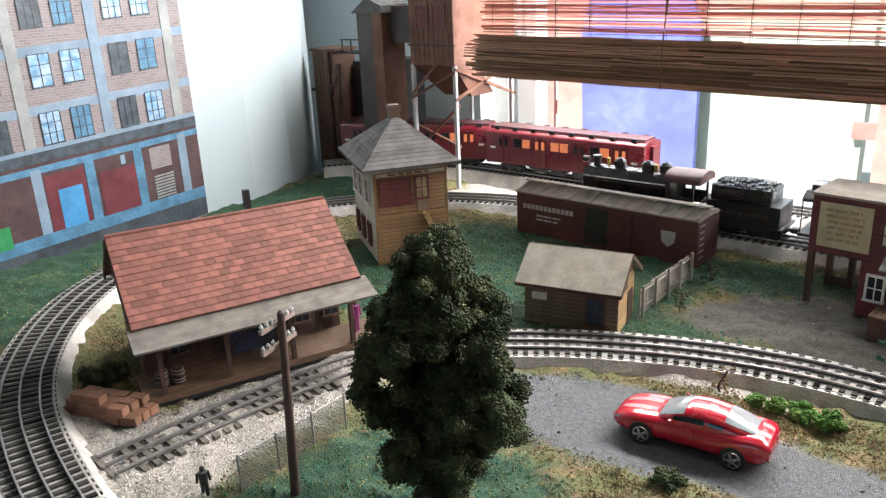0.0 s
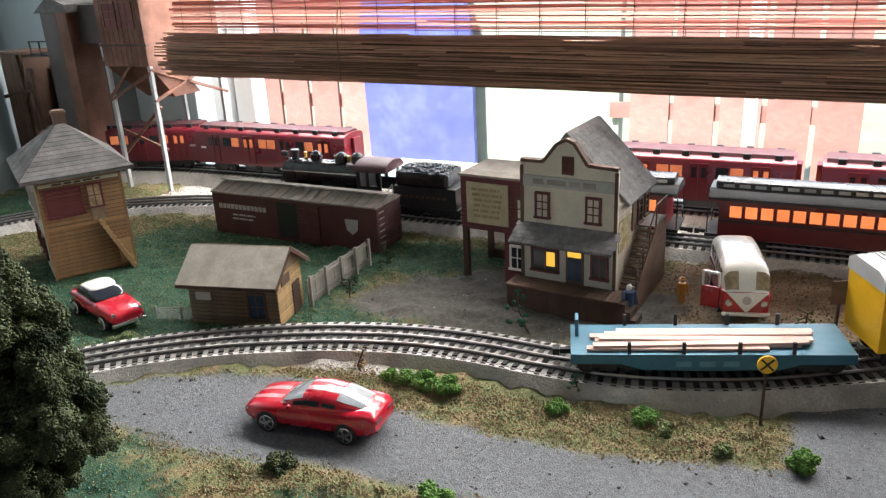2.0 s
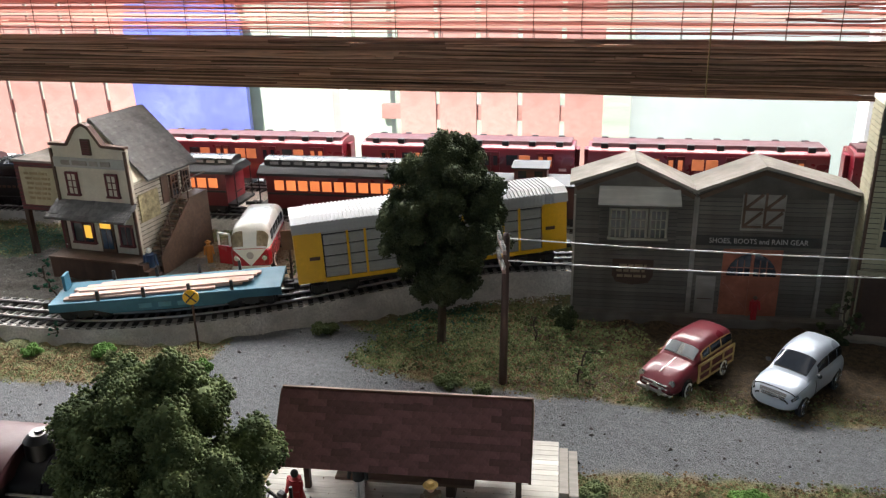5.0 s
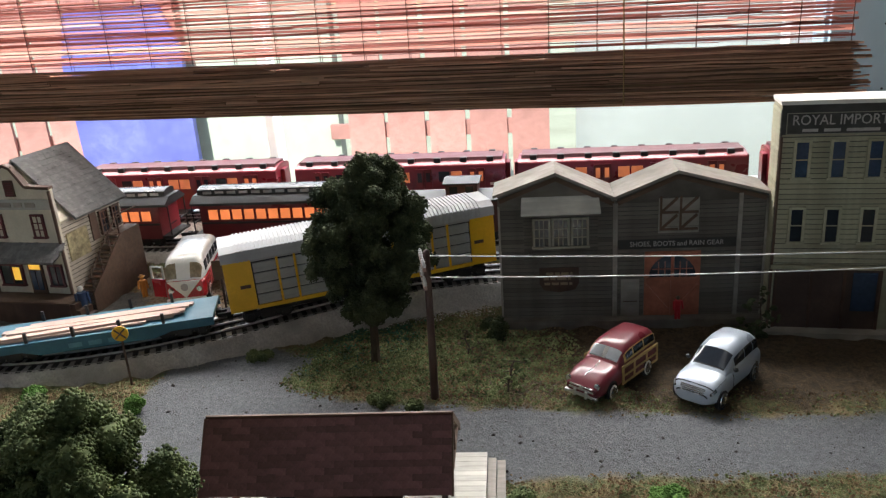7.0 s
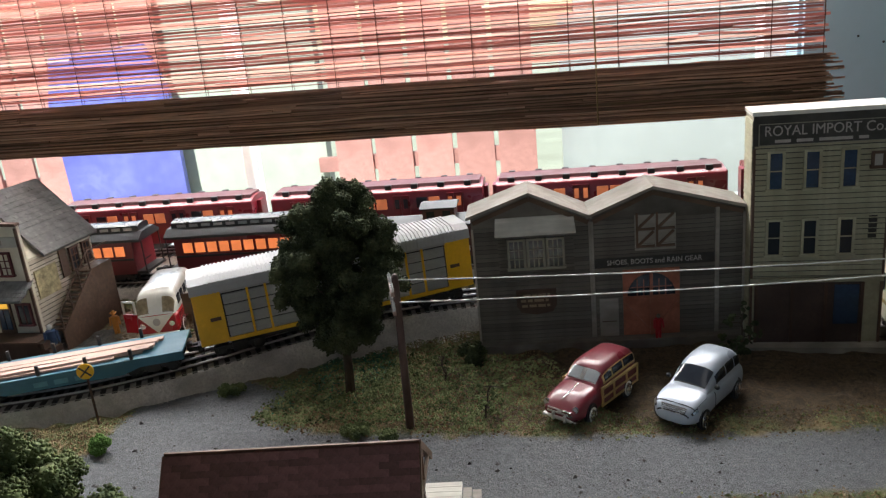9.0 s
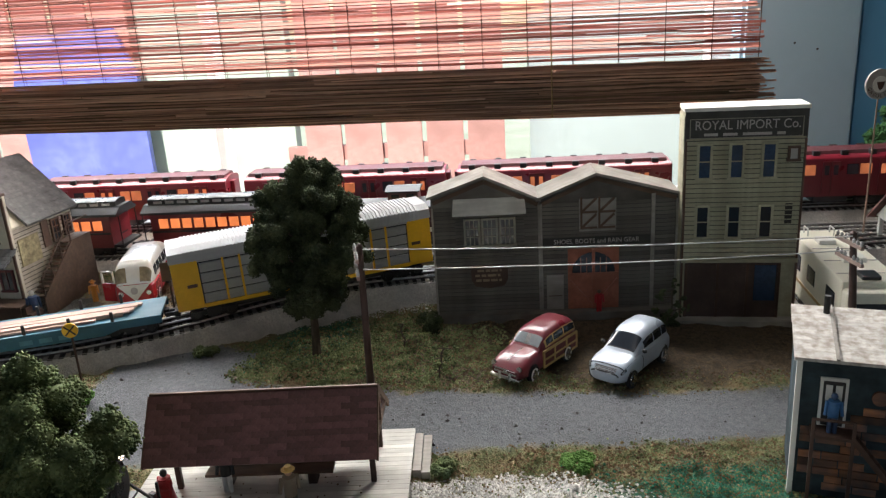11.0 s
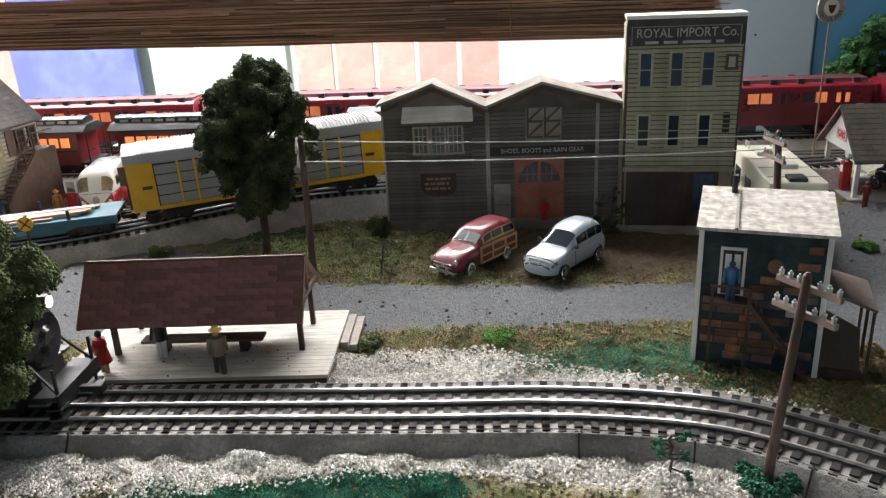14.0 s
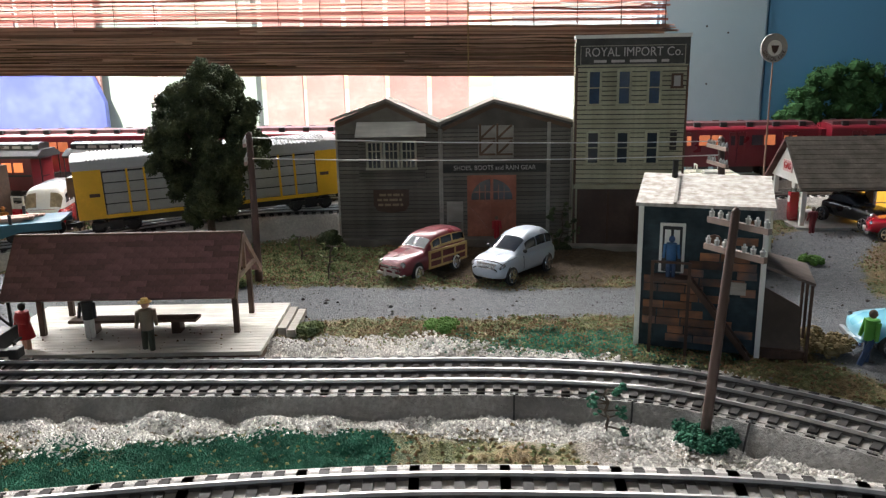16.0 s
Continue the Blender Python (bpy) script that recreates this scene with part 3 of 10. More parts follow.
# dark joints between the roadbed sections of the front track
for x in (0.44, 0.748, 0.816, 0.886):
    q, g = FRONT
    i = int(np.argmin(abs(q[:, 0] - x)))
    bm = B()
    box(bm, -0.0005, 0.0005, -0.0302, 0.0302, 0.0030, 0.0098)
    for s_ in (-1, 1):
        poly(bm, [(-0.0005, s_ * 0.0302, 0.0097), (0.0005, s_ * 0.0302, 0.0097), (0.0005, s_ * 0.0478, -0.0105), (-0.0005, s_ * 0.0478, -0.0105)], (0, 0, -0.003))
    solid("roadbed_joint", bm, M["black"], "thin dark joint between two roadbed sections", "track", pose(q[i][0], q[i][1], 0.0002, 0, 0, math.degrees(math.atan2(g[i][1], g[i][0]))), kind="structure")


# ---- room ----
def wall(name, x0, x1, y0, y1, z0, z1, mat, label):
    bm = B()
    box(bm, x0, x1, y0, y1, z0, z1)
    return solid(name, bm, mat, label, "wall", kind="structure")


FLOOR, CEIL = -0.95, 1.45
wall("floor", -2.2, 2.4, -2.6, 1.30, FLOOR - 0.1, FLOOR, M["wood_brown"], "plain brown wooden room floor")
wall("ceiling", -2.2, 2.4, -2.6, 1.40, CEIL, CEIL + 0.1, M["ceiling_white"], "plain white ceiling")
# long window wall, built round its opening
WX0, WX1, WZ0, WZ1, WY = -0.80, 0.985, -0.02, 1.18, 1.14
wall("wall_north_low", -2.1, 2.3, WY, WY + 0.16, FLOOR, WZ0, M["wall_blue"], "pale blue painted wall under the long window")
wall("wall_north_high", -2.1, 2.3, WY, WY + 0.16, WZ1, CEIL, M["wall_blue"], "pale blue painted wall over the long window")
wall("wall_north_left", -2.1, WX0, WY, WY + 0.16, WZ0, WZ1, M["wall_white"], "white painted wall beside the long window")
wall("wall_north_right", WX1, 2.3, WY, WY + 0.16, WZ0, WZ1, M["wall_blue"], "pale blue painted wall beside the long window")
wall("wall_west", -2.2, -2.1, -2.6, 1.4, FLOOR, CEIL, M["room_paint"], "plain grey-beige room wall")
wall("wall_east", 2.3, 2.4, -2.6, 1.4, FLOOR, CEIL, M["room_paint"], "plain grey-beige room wall")
# unseen rear wall, with an opening added for the fill light
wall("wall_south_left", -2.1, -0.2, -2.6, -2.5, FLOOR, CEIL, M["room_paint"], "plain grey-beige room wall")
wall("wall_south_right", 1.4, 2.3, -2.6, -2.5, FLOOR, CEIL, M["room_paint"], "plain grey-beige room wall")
wall("wall_south_low", -0.2, 1.4, -2.6, -2.5, FLOOR, 0.2, M["room_paint"], "plain grey-beige room wall under an added opening")
wall("wall_south_high", -0.2, 1.4, -2.6, -2.5, 1.3, CEIL, M["room_paint"], "plain grey-beige room wall over an added opening")

# window frame, mullions and panes
win = thing("window_1", "long white-framed window with a bright garden behind", "window", kind="structure")
bm = B()
for a, b_ in ((WX0, WX0 + 0.03), (WX1 - 0.03, WX1)):
    box(bm, a, b_, WY + 0.05, WY + 0.10, WZ0 + 0.025, WZ1 - 0.03)
box(bm, WX0, WX1, WY + 0.05, WY + 0.10, WZ0, WZ0 + 0.025)
box(bm, WX0, WX1, WY + 0.05, WY + 0.10, WZ1 - 0.03, WZ1)
part("window_frame", bm, M["frame_white"], win)
for x, hw in ((-0.73, 0.022), (0.165, 0.008)):
    bm = B()
    box(bm, x - hw, x + hw, WY + 0.055, WY + 0.095, WZ0 + 0.025, WZ1 - 0.03, 0.003)
    part("mullion", bm, M["frame_white"], win)
for a, b_ in ((WX0 + 0.03, -0.752), (-0.708, 0.157), (0.173, WX1 - 0.03)):
    bm = B()
    box(bm, a, b_, WY + 0.073, WY + 0.077, WZ0 + 0.025, WZ1 - 0.03)
    p_ = part("pane", bm, M["glass"], win)
    p_.visible_shadow = False

# ---- bamboo roll-up shade ----
def build_shade():
    t = thing("bamboo_shade", "partly rolled-up brown bamboo slat shade with cords", "window shade")
    y, x0, x1 = 0.965, -0.655, 0.965
    rs = random.Random(5)
    zlo = lambda x: 0.192 - 0.022 * (x - x0) / (x1 - x0)
    # slightly crooked single sticks, one metre long, shared by all
    def crooked(seed, w, h):
        r2 = random.Random(seed)
        ks = [(k / 6, r2.uniform(-0.0009, 0.0009)) for k in range(7)]
        bm = B()
        loft(bm, [[(u, -w / 2, d - h / 2), (u, w / 2, d - h / 2), (u, w / 2, d + h / 2), (u, -w / 2, d + h / 2)] for u, d in ks])
        return bm

    fall = lambda q: -0.022 * (q - x0) / (x1 - x0)
    hung = [mesh_of("stick", crooked(k, 0.0012, hh), M["bamboo_stick"]) for k, hh in enumerate((0.0023, 0.0026, 0.0029, 0.0032))]
    # thin dark strips added below the slats, standing for their shaded edges
    thin = [mesh_of("edge_stick", crooked(30 + k, 0.0016, hh), M["bamboo_shaded_edge"]) for k, hh in enumerate((0.0006, 0.0009, 0.0011))]
    far = B()
    z = 0.262
    while z < 0.425:
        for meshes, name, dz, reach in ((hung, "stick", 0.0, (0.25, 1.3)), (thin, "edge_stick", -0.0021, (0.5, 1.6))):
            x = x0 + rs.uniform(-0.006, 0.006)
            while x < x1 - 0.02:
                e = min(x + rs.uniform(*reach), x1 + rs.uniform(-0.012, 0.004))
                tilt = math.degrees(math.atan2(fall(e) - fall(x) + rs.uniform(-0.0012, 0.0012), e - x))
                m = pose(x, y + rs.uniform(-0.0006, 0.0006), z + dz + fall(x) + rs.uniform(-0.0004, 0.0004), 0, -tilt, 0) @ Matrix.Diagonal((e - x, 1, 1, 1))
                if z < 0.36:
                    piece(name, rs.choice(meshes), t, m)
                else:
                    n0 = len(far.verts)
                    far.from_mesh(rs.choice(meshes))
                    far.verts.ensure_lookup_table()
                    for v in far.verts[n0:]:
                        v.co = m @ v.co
                x = e
        z += rs.uniform(0.0042, 0.0050)
    tagged(part("upper_sticks", far, M["bamboo_stick"], t), kind="stuff")
    # the roll: sticks packed round a core
    packed = [mesh_of("roll_stick", crooked(20 + k, 0.0026, hh), M["bamboo_roll"]) for k, hh in enumerate((0.0014, 0.0018, 0.0022))]
    for k in range(84):
        a = 2 * math.pi * k / 84 + rs.uniform(-0.03, 0.03)
        x = x0 + rs.uniform(-0.012, 0.008)
        while x < x1 - 0.02:
            r = 0.027 + rs.uniform(-0.0013, 0.0013)
            e = min(x + rs.uniform(0.16, 0.8), x1 + rs.uniform(-0.012, 0.01))
            tilt = math.degrees(math.atan2(fall(e) - fall(x) + rs.uniform(-0.0012, 0.0012), e - x))
            piece("roll_stick", rs.choice(packed), t, pose(x, y - 0.012 + math.cos(a) * r, 0.031 + zlo(x) + math.sin(a) * r * 1.12, math.degrees(a) * 0, -tilt, 0) @ Matrix.Diagonal((e - x, 1, 1, 1)))
            x = e + 0.001
    bm = B()
    rod(bm, (x0 + 0.01, y - 0.012, zlo(x0) + 0.031), (x1 - 0.01, y - 0.012, zlo(x1) + 0.031), 0.0245, seg=16)
    part("roll_core", bm, M["bamboo"], t)
    x = x0 + 0.02
    k = 0
    while x < x1:
        bm = B()
        z0 = zlo(x) + 0.055
        rod(bm, (x, y - 0.002, z0), (x + 0.002, y - 0.002, 0.43), 0.00045, seg=5)
        rod(bm, (x + 0.0015, y + 0.002, z0), (x + 0.0005, y + 0.002, 0.43), 0.00045, seg=5)
        part("cord", bm, M["wood_dark"], t)
        x += 0.057
        k += 1
    for xc in (-0.334, 0.705):
        bm = B()
        rod(bm, (xc, y - 0.041, zlo(xc) + 0.002), (xc, y - 0.041, zlo(xc) + 0.06), 0.0009, seg=5)
        rod(bm, (xc, y - 0.041, zlo(xc) + 0.06), (xc, y - 0.006, 0.43), 0.0009, seg=5)
        part("lift_cord", bm, M["wood_tan"], t)
    bm = B()
    box(bm, x0 - 0.01, x1 + 0.01, y - 0.02, y + 0.02, 0.43, 0.455)
    part("head_rail", bm, M["bamboo"], t)


build_shade()


# ---- panels on the right-hand part of the window wall ----
bm = B()
box(bm, 0.99, 1.145, WY - 0.010, WY, -0.012, 1.2, 0.001)
solid("side_panel", bm, M["wall_blue"], "pale grey-blue painted wall board with small nail holes", "wall", kind="structure")
for x, z in ((1.062, 0.150), (1.058, 0.235), (1.09, 0.225)):
    bm = B()
    rod(bm, (x, WY - 0.0106, z), (x, WY - 0.0096, z), 0.0016, seg=8)
    solid("nail", bm, M["black"], "small dark nail head in the wall board", "nail")
m_, nt_, b_ = nodes_of("sky_paint")
f_ = noise_node(nt_, 5.0, 5, 0.55)
nt_.links.new(mixed(nt_, ramp(nt_, f_, [(0.56, (0, 0, 0)), (0.68, (1, 1, 1))]), (0.085, 0.27, 0.46), (0.55, 0.62, 0.68)), b_.inputs["Base Color"])
b_.inputs["Roughness"].default_value = 0.8
bm = B()
box(bm, 1.150, 2.28, WY - 0.006, WY, -0.012, 1.2)
solid("sky_panel", bm, m_, "sky-blue painted backdrop panel with soft clouds", "backdrop", kind="structure")


# ---- garden outside the window ----
sun = bpy.data.lights.new("sun", "SUN")
sun.energy, sun.angle, sun.color = 5.0, radians(0.6), (1.0, 0.95, 0.88)
so = new("sun", sun)
so.matrix_world = look((0, 0, 0), (0.25, 1.0, -1.15))
bm = B()
box(bm, -40, 40, 1.45, 60, -1.95, -1.85)
solid("garden_ground", bm, surface("paving", (0.34, 0.36, 0.27), 0.9, var=0.15, grain=20, blotch=1.5), "pale garden paving in sunlight", "ground", kind="structure")
fence_m = surface("fence_red", (0.60, 0.30, 0.265), 0.85, var=0.25, grain=30, blotch=3, piece=0.25)
post_m = surface("fence_white", (0.47, 0.50, 0.49), 0.8, var=0.08, grain=20, blotch=2)
fence = thing("garden_fence", "tall reddish-brown wooden board fence", "fence")
bm = B()
box(bm, -0.09, 0.09, 0, 0.03, 0, 3.0)
me = mesh_of("board", bm, fence_m)
rs = random.Random(2)
for k in range(30):
    x = -9.0 + 0.335 * k
    if x < -2.6 or -1.15 < x < 0.5:
        piece("board", me, fence, pose(x, 6.2 + rs.uniform(-0.01, 0.01), -1.85) @ Matrix.Diagonal((1.64 + rs.uniform(-0.03, 0.03), 1, 1, 1)))
bm = B()
box(bm, -9.1, -2.9, 6.235, 6.29, -0.9, -0.78)
box(bm, -1.28, 0.5, 6.235, 6.29, -0.9, -0.78)
part("fence_rail", bm, fence_m, fence)
# blue tarpaulin over a stack, pale garden wall, white boat hull
bm = B()
poly(bm, [(-3.46, 6.12, -1.85), (-2.42, 6.12, -1.85), (-2.43, 6.12, -0.1), (-2.58, 6.12, 0.27), (-3.40, 6.12, 0.24), (-3.50, 6.12, -0.15)], (0, 0.06, 0))
solid("tarpaulin", bm, surface("tarp_blue", (0.18, 0.20, 0.66), 0.45, var=0.3, grain=8, blotch=2.5, relief=0.3), "bright blue tarpaulin over a garden stack", "tarpaulin")
bm = B()
box(bm, -2.66, -1.22, 6.3, 6.45, -1.85, 1.4)
solid("garden_wall", bm, surface("wall_pale", (0.47, 0.52, 0.44), 0.9, var=0.15, grain=8, blotch=1.5), "pale green-white garden wall", "wall", kind="structure")
bm = B()
loft(bm, [[(x, 5.2 - w, 0.2), (x, 5.2 - w * 0.9, -0.6), (x, 5.2 - w * 0.4, -1.3), (x, 5.2 + w * 0.4, -1.3), (x, 5.2 + w * 0.9, -0.6), (x, 5.2 + w, 0.2)] for x, w in ((0.72, 0.06), (1.0, 0.45), (1.8, 0.7), (3.2, 0.75), (5.0, 0.7))])
solid("boat", bm, post_m, "white boat hull standing in the garden", "boat", smooth=True)
bm = B()
box(bm, 1.2, 4.6, 4.95, 5.45, -1.85, -1.3)
solid("boat_cradle", bm, post_m, "white trestle under the boat", "trestle")
bm = B()
box(bm, 0.9, 14, 7.5, 7.7, -1.85, 3.0)
solid("white_shed_wall", bm, post_m, "bright white shed wall behind the garden", "wall", kind="structure")


# ---- building tools: every wall face looks along local -y ----
FACE = {"front": 0, "right": 90, "back": 180, "left": -90}


def siding(bm, x0, x1, z0, z1, y=0.0, pitch=0.0045, lap=0.0009, m=None):
    """Lapped boards across a wall face."""
    n = max(1, round((z1 - z0) / pitch))
    h = (z1 - z0) / n
    for i in range(n):
        a, b_ = z0 + i * h, z0 + (i + 1) * h
        pts = [(x0, y, a), (x0, y - lap, a), (x0, y - lap * 0.25, b_), (x0, y, b_)]
        lo = [bm.verts.new(p) for p in pts]
        hi = [bm.verts.new((x1, p[1], p[2])) for p in pts]
        for k in range(4):
            bm.faces.new((lo[k], lo[(k + 1) % 4], hi[(k + 1) % 4], hi[k]))
        bm.faces.new(lo[::-1])
        bm.faces.new(hi)
        if m is not None:
            for v in lo + hi:
                v.co = m @ v.co


def board_wall(parent, mat, x0, x1, z0, z1, y=0.0, pitch=0.0045, lap=0.0009, m=None, name="board"):
    """Lapped boards across a wall face, each a piece of its own."""
    n = max(1, round((z1 - z0) / pitch))
    h = (z1 - z0) / n
    bm = B()
    box(bm, x0, x1, y - 0.0003, y + 0.0002, z0, z1)
    bk = part("joint_backing", bm, M["joint_dark"], parent)
    if m is not None:
        bk.matrix_local = m
    bm = B()
    siding(bm, x0, x1, h * 0.22, h, y - 0.00025, h, lap)
    me = mesh_of(name, bm, mat)
    rs = random.Random(n)
    for i in range(n):
        piece(name, me, parent, (m or Matrix()) @ pose(0, -0.00025 * rs.random(), z0 + i * h))


def window_unit(parent, x, z, w, h, y, frame_mat, pane_mat, cols=2, rows=2, m=None, bar=0.0011, name="window"):
    """A window: casing with bars, and its pane as a sub-part."""
    bm = B()
    f = 0.0022
    box(bm, x - w / 2 - f, x - w / 2, y - 0.002, y + 0.001, z - f, z + h + f)
    box(bm, x + w / 2, x + w / 2 + f, y - 0.002, y + 0.001, z - f, z + h + f)
    box(bm, x - w / 2, x + w / 2, y - 0.002, y + 0.001, z + h, z + h + f)
    box(bm, x - w / 2 - f - 0.0008, x + w / 2 + f + 0.0008, y - 0.003, y + 0.001, z - f, z)
    for i in range(1, cols):
        cx = x - w / 2 + w * i / cols
        box(bm, cx - bar / 2, cx + bar / 2, y - 0.0014, y + 0.0005, z, z + h)
    for j in range(1, rows):
        cz = z + h * j / rows
        box(bm, x - w / 2, x + w / 2, y - 0.0014, y + 0.0005, cz - bar / 2, cz + bar / 2)
    ob = part(name, bm, frame_mat, parent)
    if m is not None:
        ob.matrix_local = m
    bm = B()
    box(bm, x - w / 2, x + w / 2, y - 0.0008, y + 0.0006, z, z + h)
    part("pane", bm, pane_mat, ob)
    return ob


def roof_slab(name, parent, mat, x0, x1, y0, z0, y1, z1, thick=0.003):
    """A flat roof slope between the lines (y0, z0) and (y1, z1)."""
    bm = B()
    n = Vector((0, z0 - z1, y1 - y0)).normalized() * thick
    if n.z < 0:
        n = -n
    poly(bm, [(x0, y0, z0), (x1, y0, z0), (x1, y1, z1), (x0, y1, z1)], n)
    return part(name, bm, mat, parent)


def shingles(parent, mat, x0, x1, y0, z0, y1, z1, rows, cols, thick=0.0012, name="shingle"):
    """Single shingles over a slope whose eave is (y0, z0) and ridge (y1, z1)."""
    L = math.hypot(y1 - y0, z1 - z0)
    ang = math.degrees(math.atan2(z1 - z0, abs(y1 - y0)))
    flip = y1 < y0
    w, h = (x1 - x0) / cols, L / rows
    bm = B()
    poly(bm, [(-w / 2 + 0.00008, 0, 0), (w / 2 - 0.00008, 0, 0), (w / 2 - 0.00008, h * 1.2, -thick * 0.6), (-w / 2 + 0.00008, h * 1.2, -thick * 0.6)], (0, 0, thick))
    me = mesh_of(name, bm, mat)
    up = Vector((0, -(z1 - z0) / L, (y1 - y0) / L))
    if up.z < 0:
        up = -up
    rs = random.Random(len(bpy.data.objects))
    for j in range(rows):
        for i in range(cols + (j % 2)):
            cx = x0 + w * (i + (0.5 if j % 2 == 0 else 0.0))
            end = j % 2 == 1 and i in (0, cols)
            if end:
                cx += w * (0.25 if i == 0 else -0.25)
            u = j / rows
            p = Vector((cx, y0 + (y1 - y0) * u, z0 + (z1 - z0) * u)) + up * (0.0028 + 0.0003 * rs.random())
            piece(name, me, parent, pose(p.x, p.y, p.z, ang, 0, 180 if flip else 0) @ pose(0, 0, 0, 0, 0, 0 if end else rs.uniform(-0.8, 0.8)) @ Matrix.Diagonal((0.5 if end else 1, 1, 1, 1)))


def lettering(text, size, mat, parent, m, depth=0.0003, name="lettering", align="CENTER", squeeze=1.0):
    """Words in the built-in font, as a thin mesh on local -y faces."""
    cu = bpy.data.curves.new(name, "FONT")
    cu.body, cu.size, cu.extrude, cu.align_x, cu.align_y = text, size, depth, align, "CENTER"
    cu.resolution_u = 3
    tmp = new("letters_tmp", cu)
    bpy.context.view_layer.update()
    me = bpy.data.meshes.new_from_object(tmp.evaluated_get(bpy.context.evaluated_depsgraph_get()))
    bpy.data.objects.remove(tmp)
    bpy.data.curves.remove(cu)
    me.materials.clear()
    me.materials.append(mat)
    me.transform(Matrix.Diagonal((squeeze, 1, 1, 1)))
    ob = new(name, me)
    ob.parent = parent
    ob.matrix_local = m @ pose(0, 0, 0, 90, 0, 0)
    return ob


def bars(parent, mat, x0, x1, z0, z1, rows, y, m=None, seed=1, name="lettering", fill=0.75):
    """Unreadable writing as rows of plain bars."""
    rs = random.Random(seed)
    bm = B()
    h = (z1 - z0) / rows
    for j in range(rows):
        x = x0 + rs.uniform(0, 0.1) * (x1 - x0)
        end = x1 - rs.uniform(0, 0.15) * (x1 - x0)
        while x < end:
            w = min(rs.uniform(0.12, 0.3) * (x1 - x0), end - x)
            box(bm, x, x + w, y - 0.0005, y + 0.0003, z0 + j * h + h * (1 - fill) / 2, z0 + j * h + h * (1 + fill) / 2)
            x += w + 0.05 * (x1 - x0)
    ob = part(name, bm, mat, parent)
    if m is not None:
        ob.matrix_local = m
    return ob


# ---- station house with the red shingle roof ----
def build_depot():
    t = thing("station_house", "brown wooden station house with red shingle roof and open porch deck", "building", pose(-0.509, 0.353, 0, 0, 0, 70.5))
    L, yf, yb, eave, ridge = 0.105, -0.077, 0.070, 0.070, 0.130
    bm = B()
    w0, w1 = -L + 0.010, L - 0.010
    poly(bm, [(w0, -0.040, 0.006), (w0, 0.055, 0.006), (w0, 0.055, 0.083), (w0, 0.0, 0.126), (w0, -0.040, 0.0985)], (w1 - w0, 0, 0))
    part("wall", bm, M["wood_brown"], t)
    for k in range(22):
        x = w0 + (w1 - w0) * (k + 0.5) / 22
        bm = B()
        box(bm, x - 0.0040, x + 0.0040, -0.0412, -0.0398, 0.012, 0.096)
        part("board", bm, M["wood_dark"], t)
    for s in (-1, 1):
        bm = B()
        for k in range(10):
            y = -0.037 + 0.0092 * k + 0.004
            top = 0.13 - abs(y) * 0.0605 / 0.077 - 0.003
            box(bm, s * (L - 0.0098) - 0.0008, s * (L - 0.0098) + 0.0008, y - 0.0041, y + 0.0041, 0.01, top)
        split_part("gable_board", bm, M["wood_brown"], t)
    roof_slab("roof", t, M["red_shingle"], -L, L, yf, eave, 0.0, ridge)
    roof_slab("roof", t, M["red_shingle"], -L, L, yb, 0.075, 0.0, ridge)
    bm = B()
    rod(bm, (-L, 0, ridge + 0.004), (L, 0, ridge + 0.004), 0.0022, seg=8)
    part("ridge_cap", bm, M["red_shingle"], t)
    bm = B()
    for s in (-1, 1):
        beam(bm, (s * L, yf, eave - 0.001), (s * L, 0, ridge - 0.001), 0.002, 0.006)
        beam(bm, (s * L, yb, 0.074), (s * L, 0, ridge - 0.001), 0.002, 0.006)
    part("bargeboard", bm, M["wood_dark"], t)
    roof_slab("porch_roof", t, M["roof_weathered"], -L - 0.004, L + 0.006, -0.104, 0.0595, -0.0745, 0.0695, 0.0024)
    bm = B()
    box(bm, -L, L + 0.02, -0.088, -0.040, 0.0, 0.0035)
    part("plinth", bm, M["black"], t)
    bm = B()
    for k in range(9):
        y = -0.087 + 0.0053 * k
        box(bm, -L, L + 0.02, y, y + 0.0049, 0.0035, 0.0095)
    split_part("deck_plank", bm, M["wood_brown"], t)
    for x in (-0.088, -0.03, 0.03, 0.09):
        bm = B()
        box(bm, x - 0.002, x + 0.002, -0.086, -0.082, 0.0095, 0.066)
        beam(bm, (x, -0.084, 0.05), (x + 0.012, -0.084, 0.064), 0.002)
        beam(bm, (x, -0.084, 0.05), (x - 0.012, -0.084, 0.064), 0.002)
        part("post", bm, M["wood_dark"], t)
    bm = B()
    box(bm, -0.024, 0.026, -0.0428, -0.0400, 0.010, 0.055)
    d = part("freight_door", bm, surface("door_blue", (0.035, 0.045, 0.085), 0.6, var=0.3), t, "dark blue sliding freight door")
    bm = B()
    for a, b_ in (((-0.022, -0.0435, 0.013), (0.024, -0.0435, 0.052)), ((-0.022, -0.0435, 0.052), (0.024, -0.0435, 0.013))):
        beam(bm, a, b_, 0.0018)
    part("door_brace", bm, M["wood_dark"], d)
    for x in (-0.065, 0.055, 0.085):
        window_unit(t, x, 0.026, 0.013, 0.022, -0.0425, M["brown_trim"], M["glass_dark"])
    bm = B()
    box(bm, 0.03, 0.036, 0.02, 0.026, 0.1, 0.150)
    part("stove_pipe", bm, M["black"], t)
    shingles(t, M["red_shingle"], -L, L, yf, eave, -0.002, ridge, 14, 21)
    return t


build_depot()


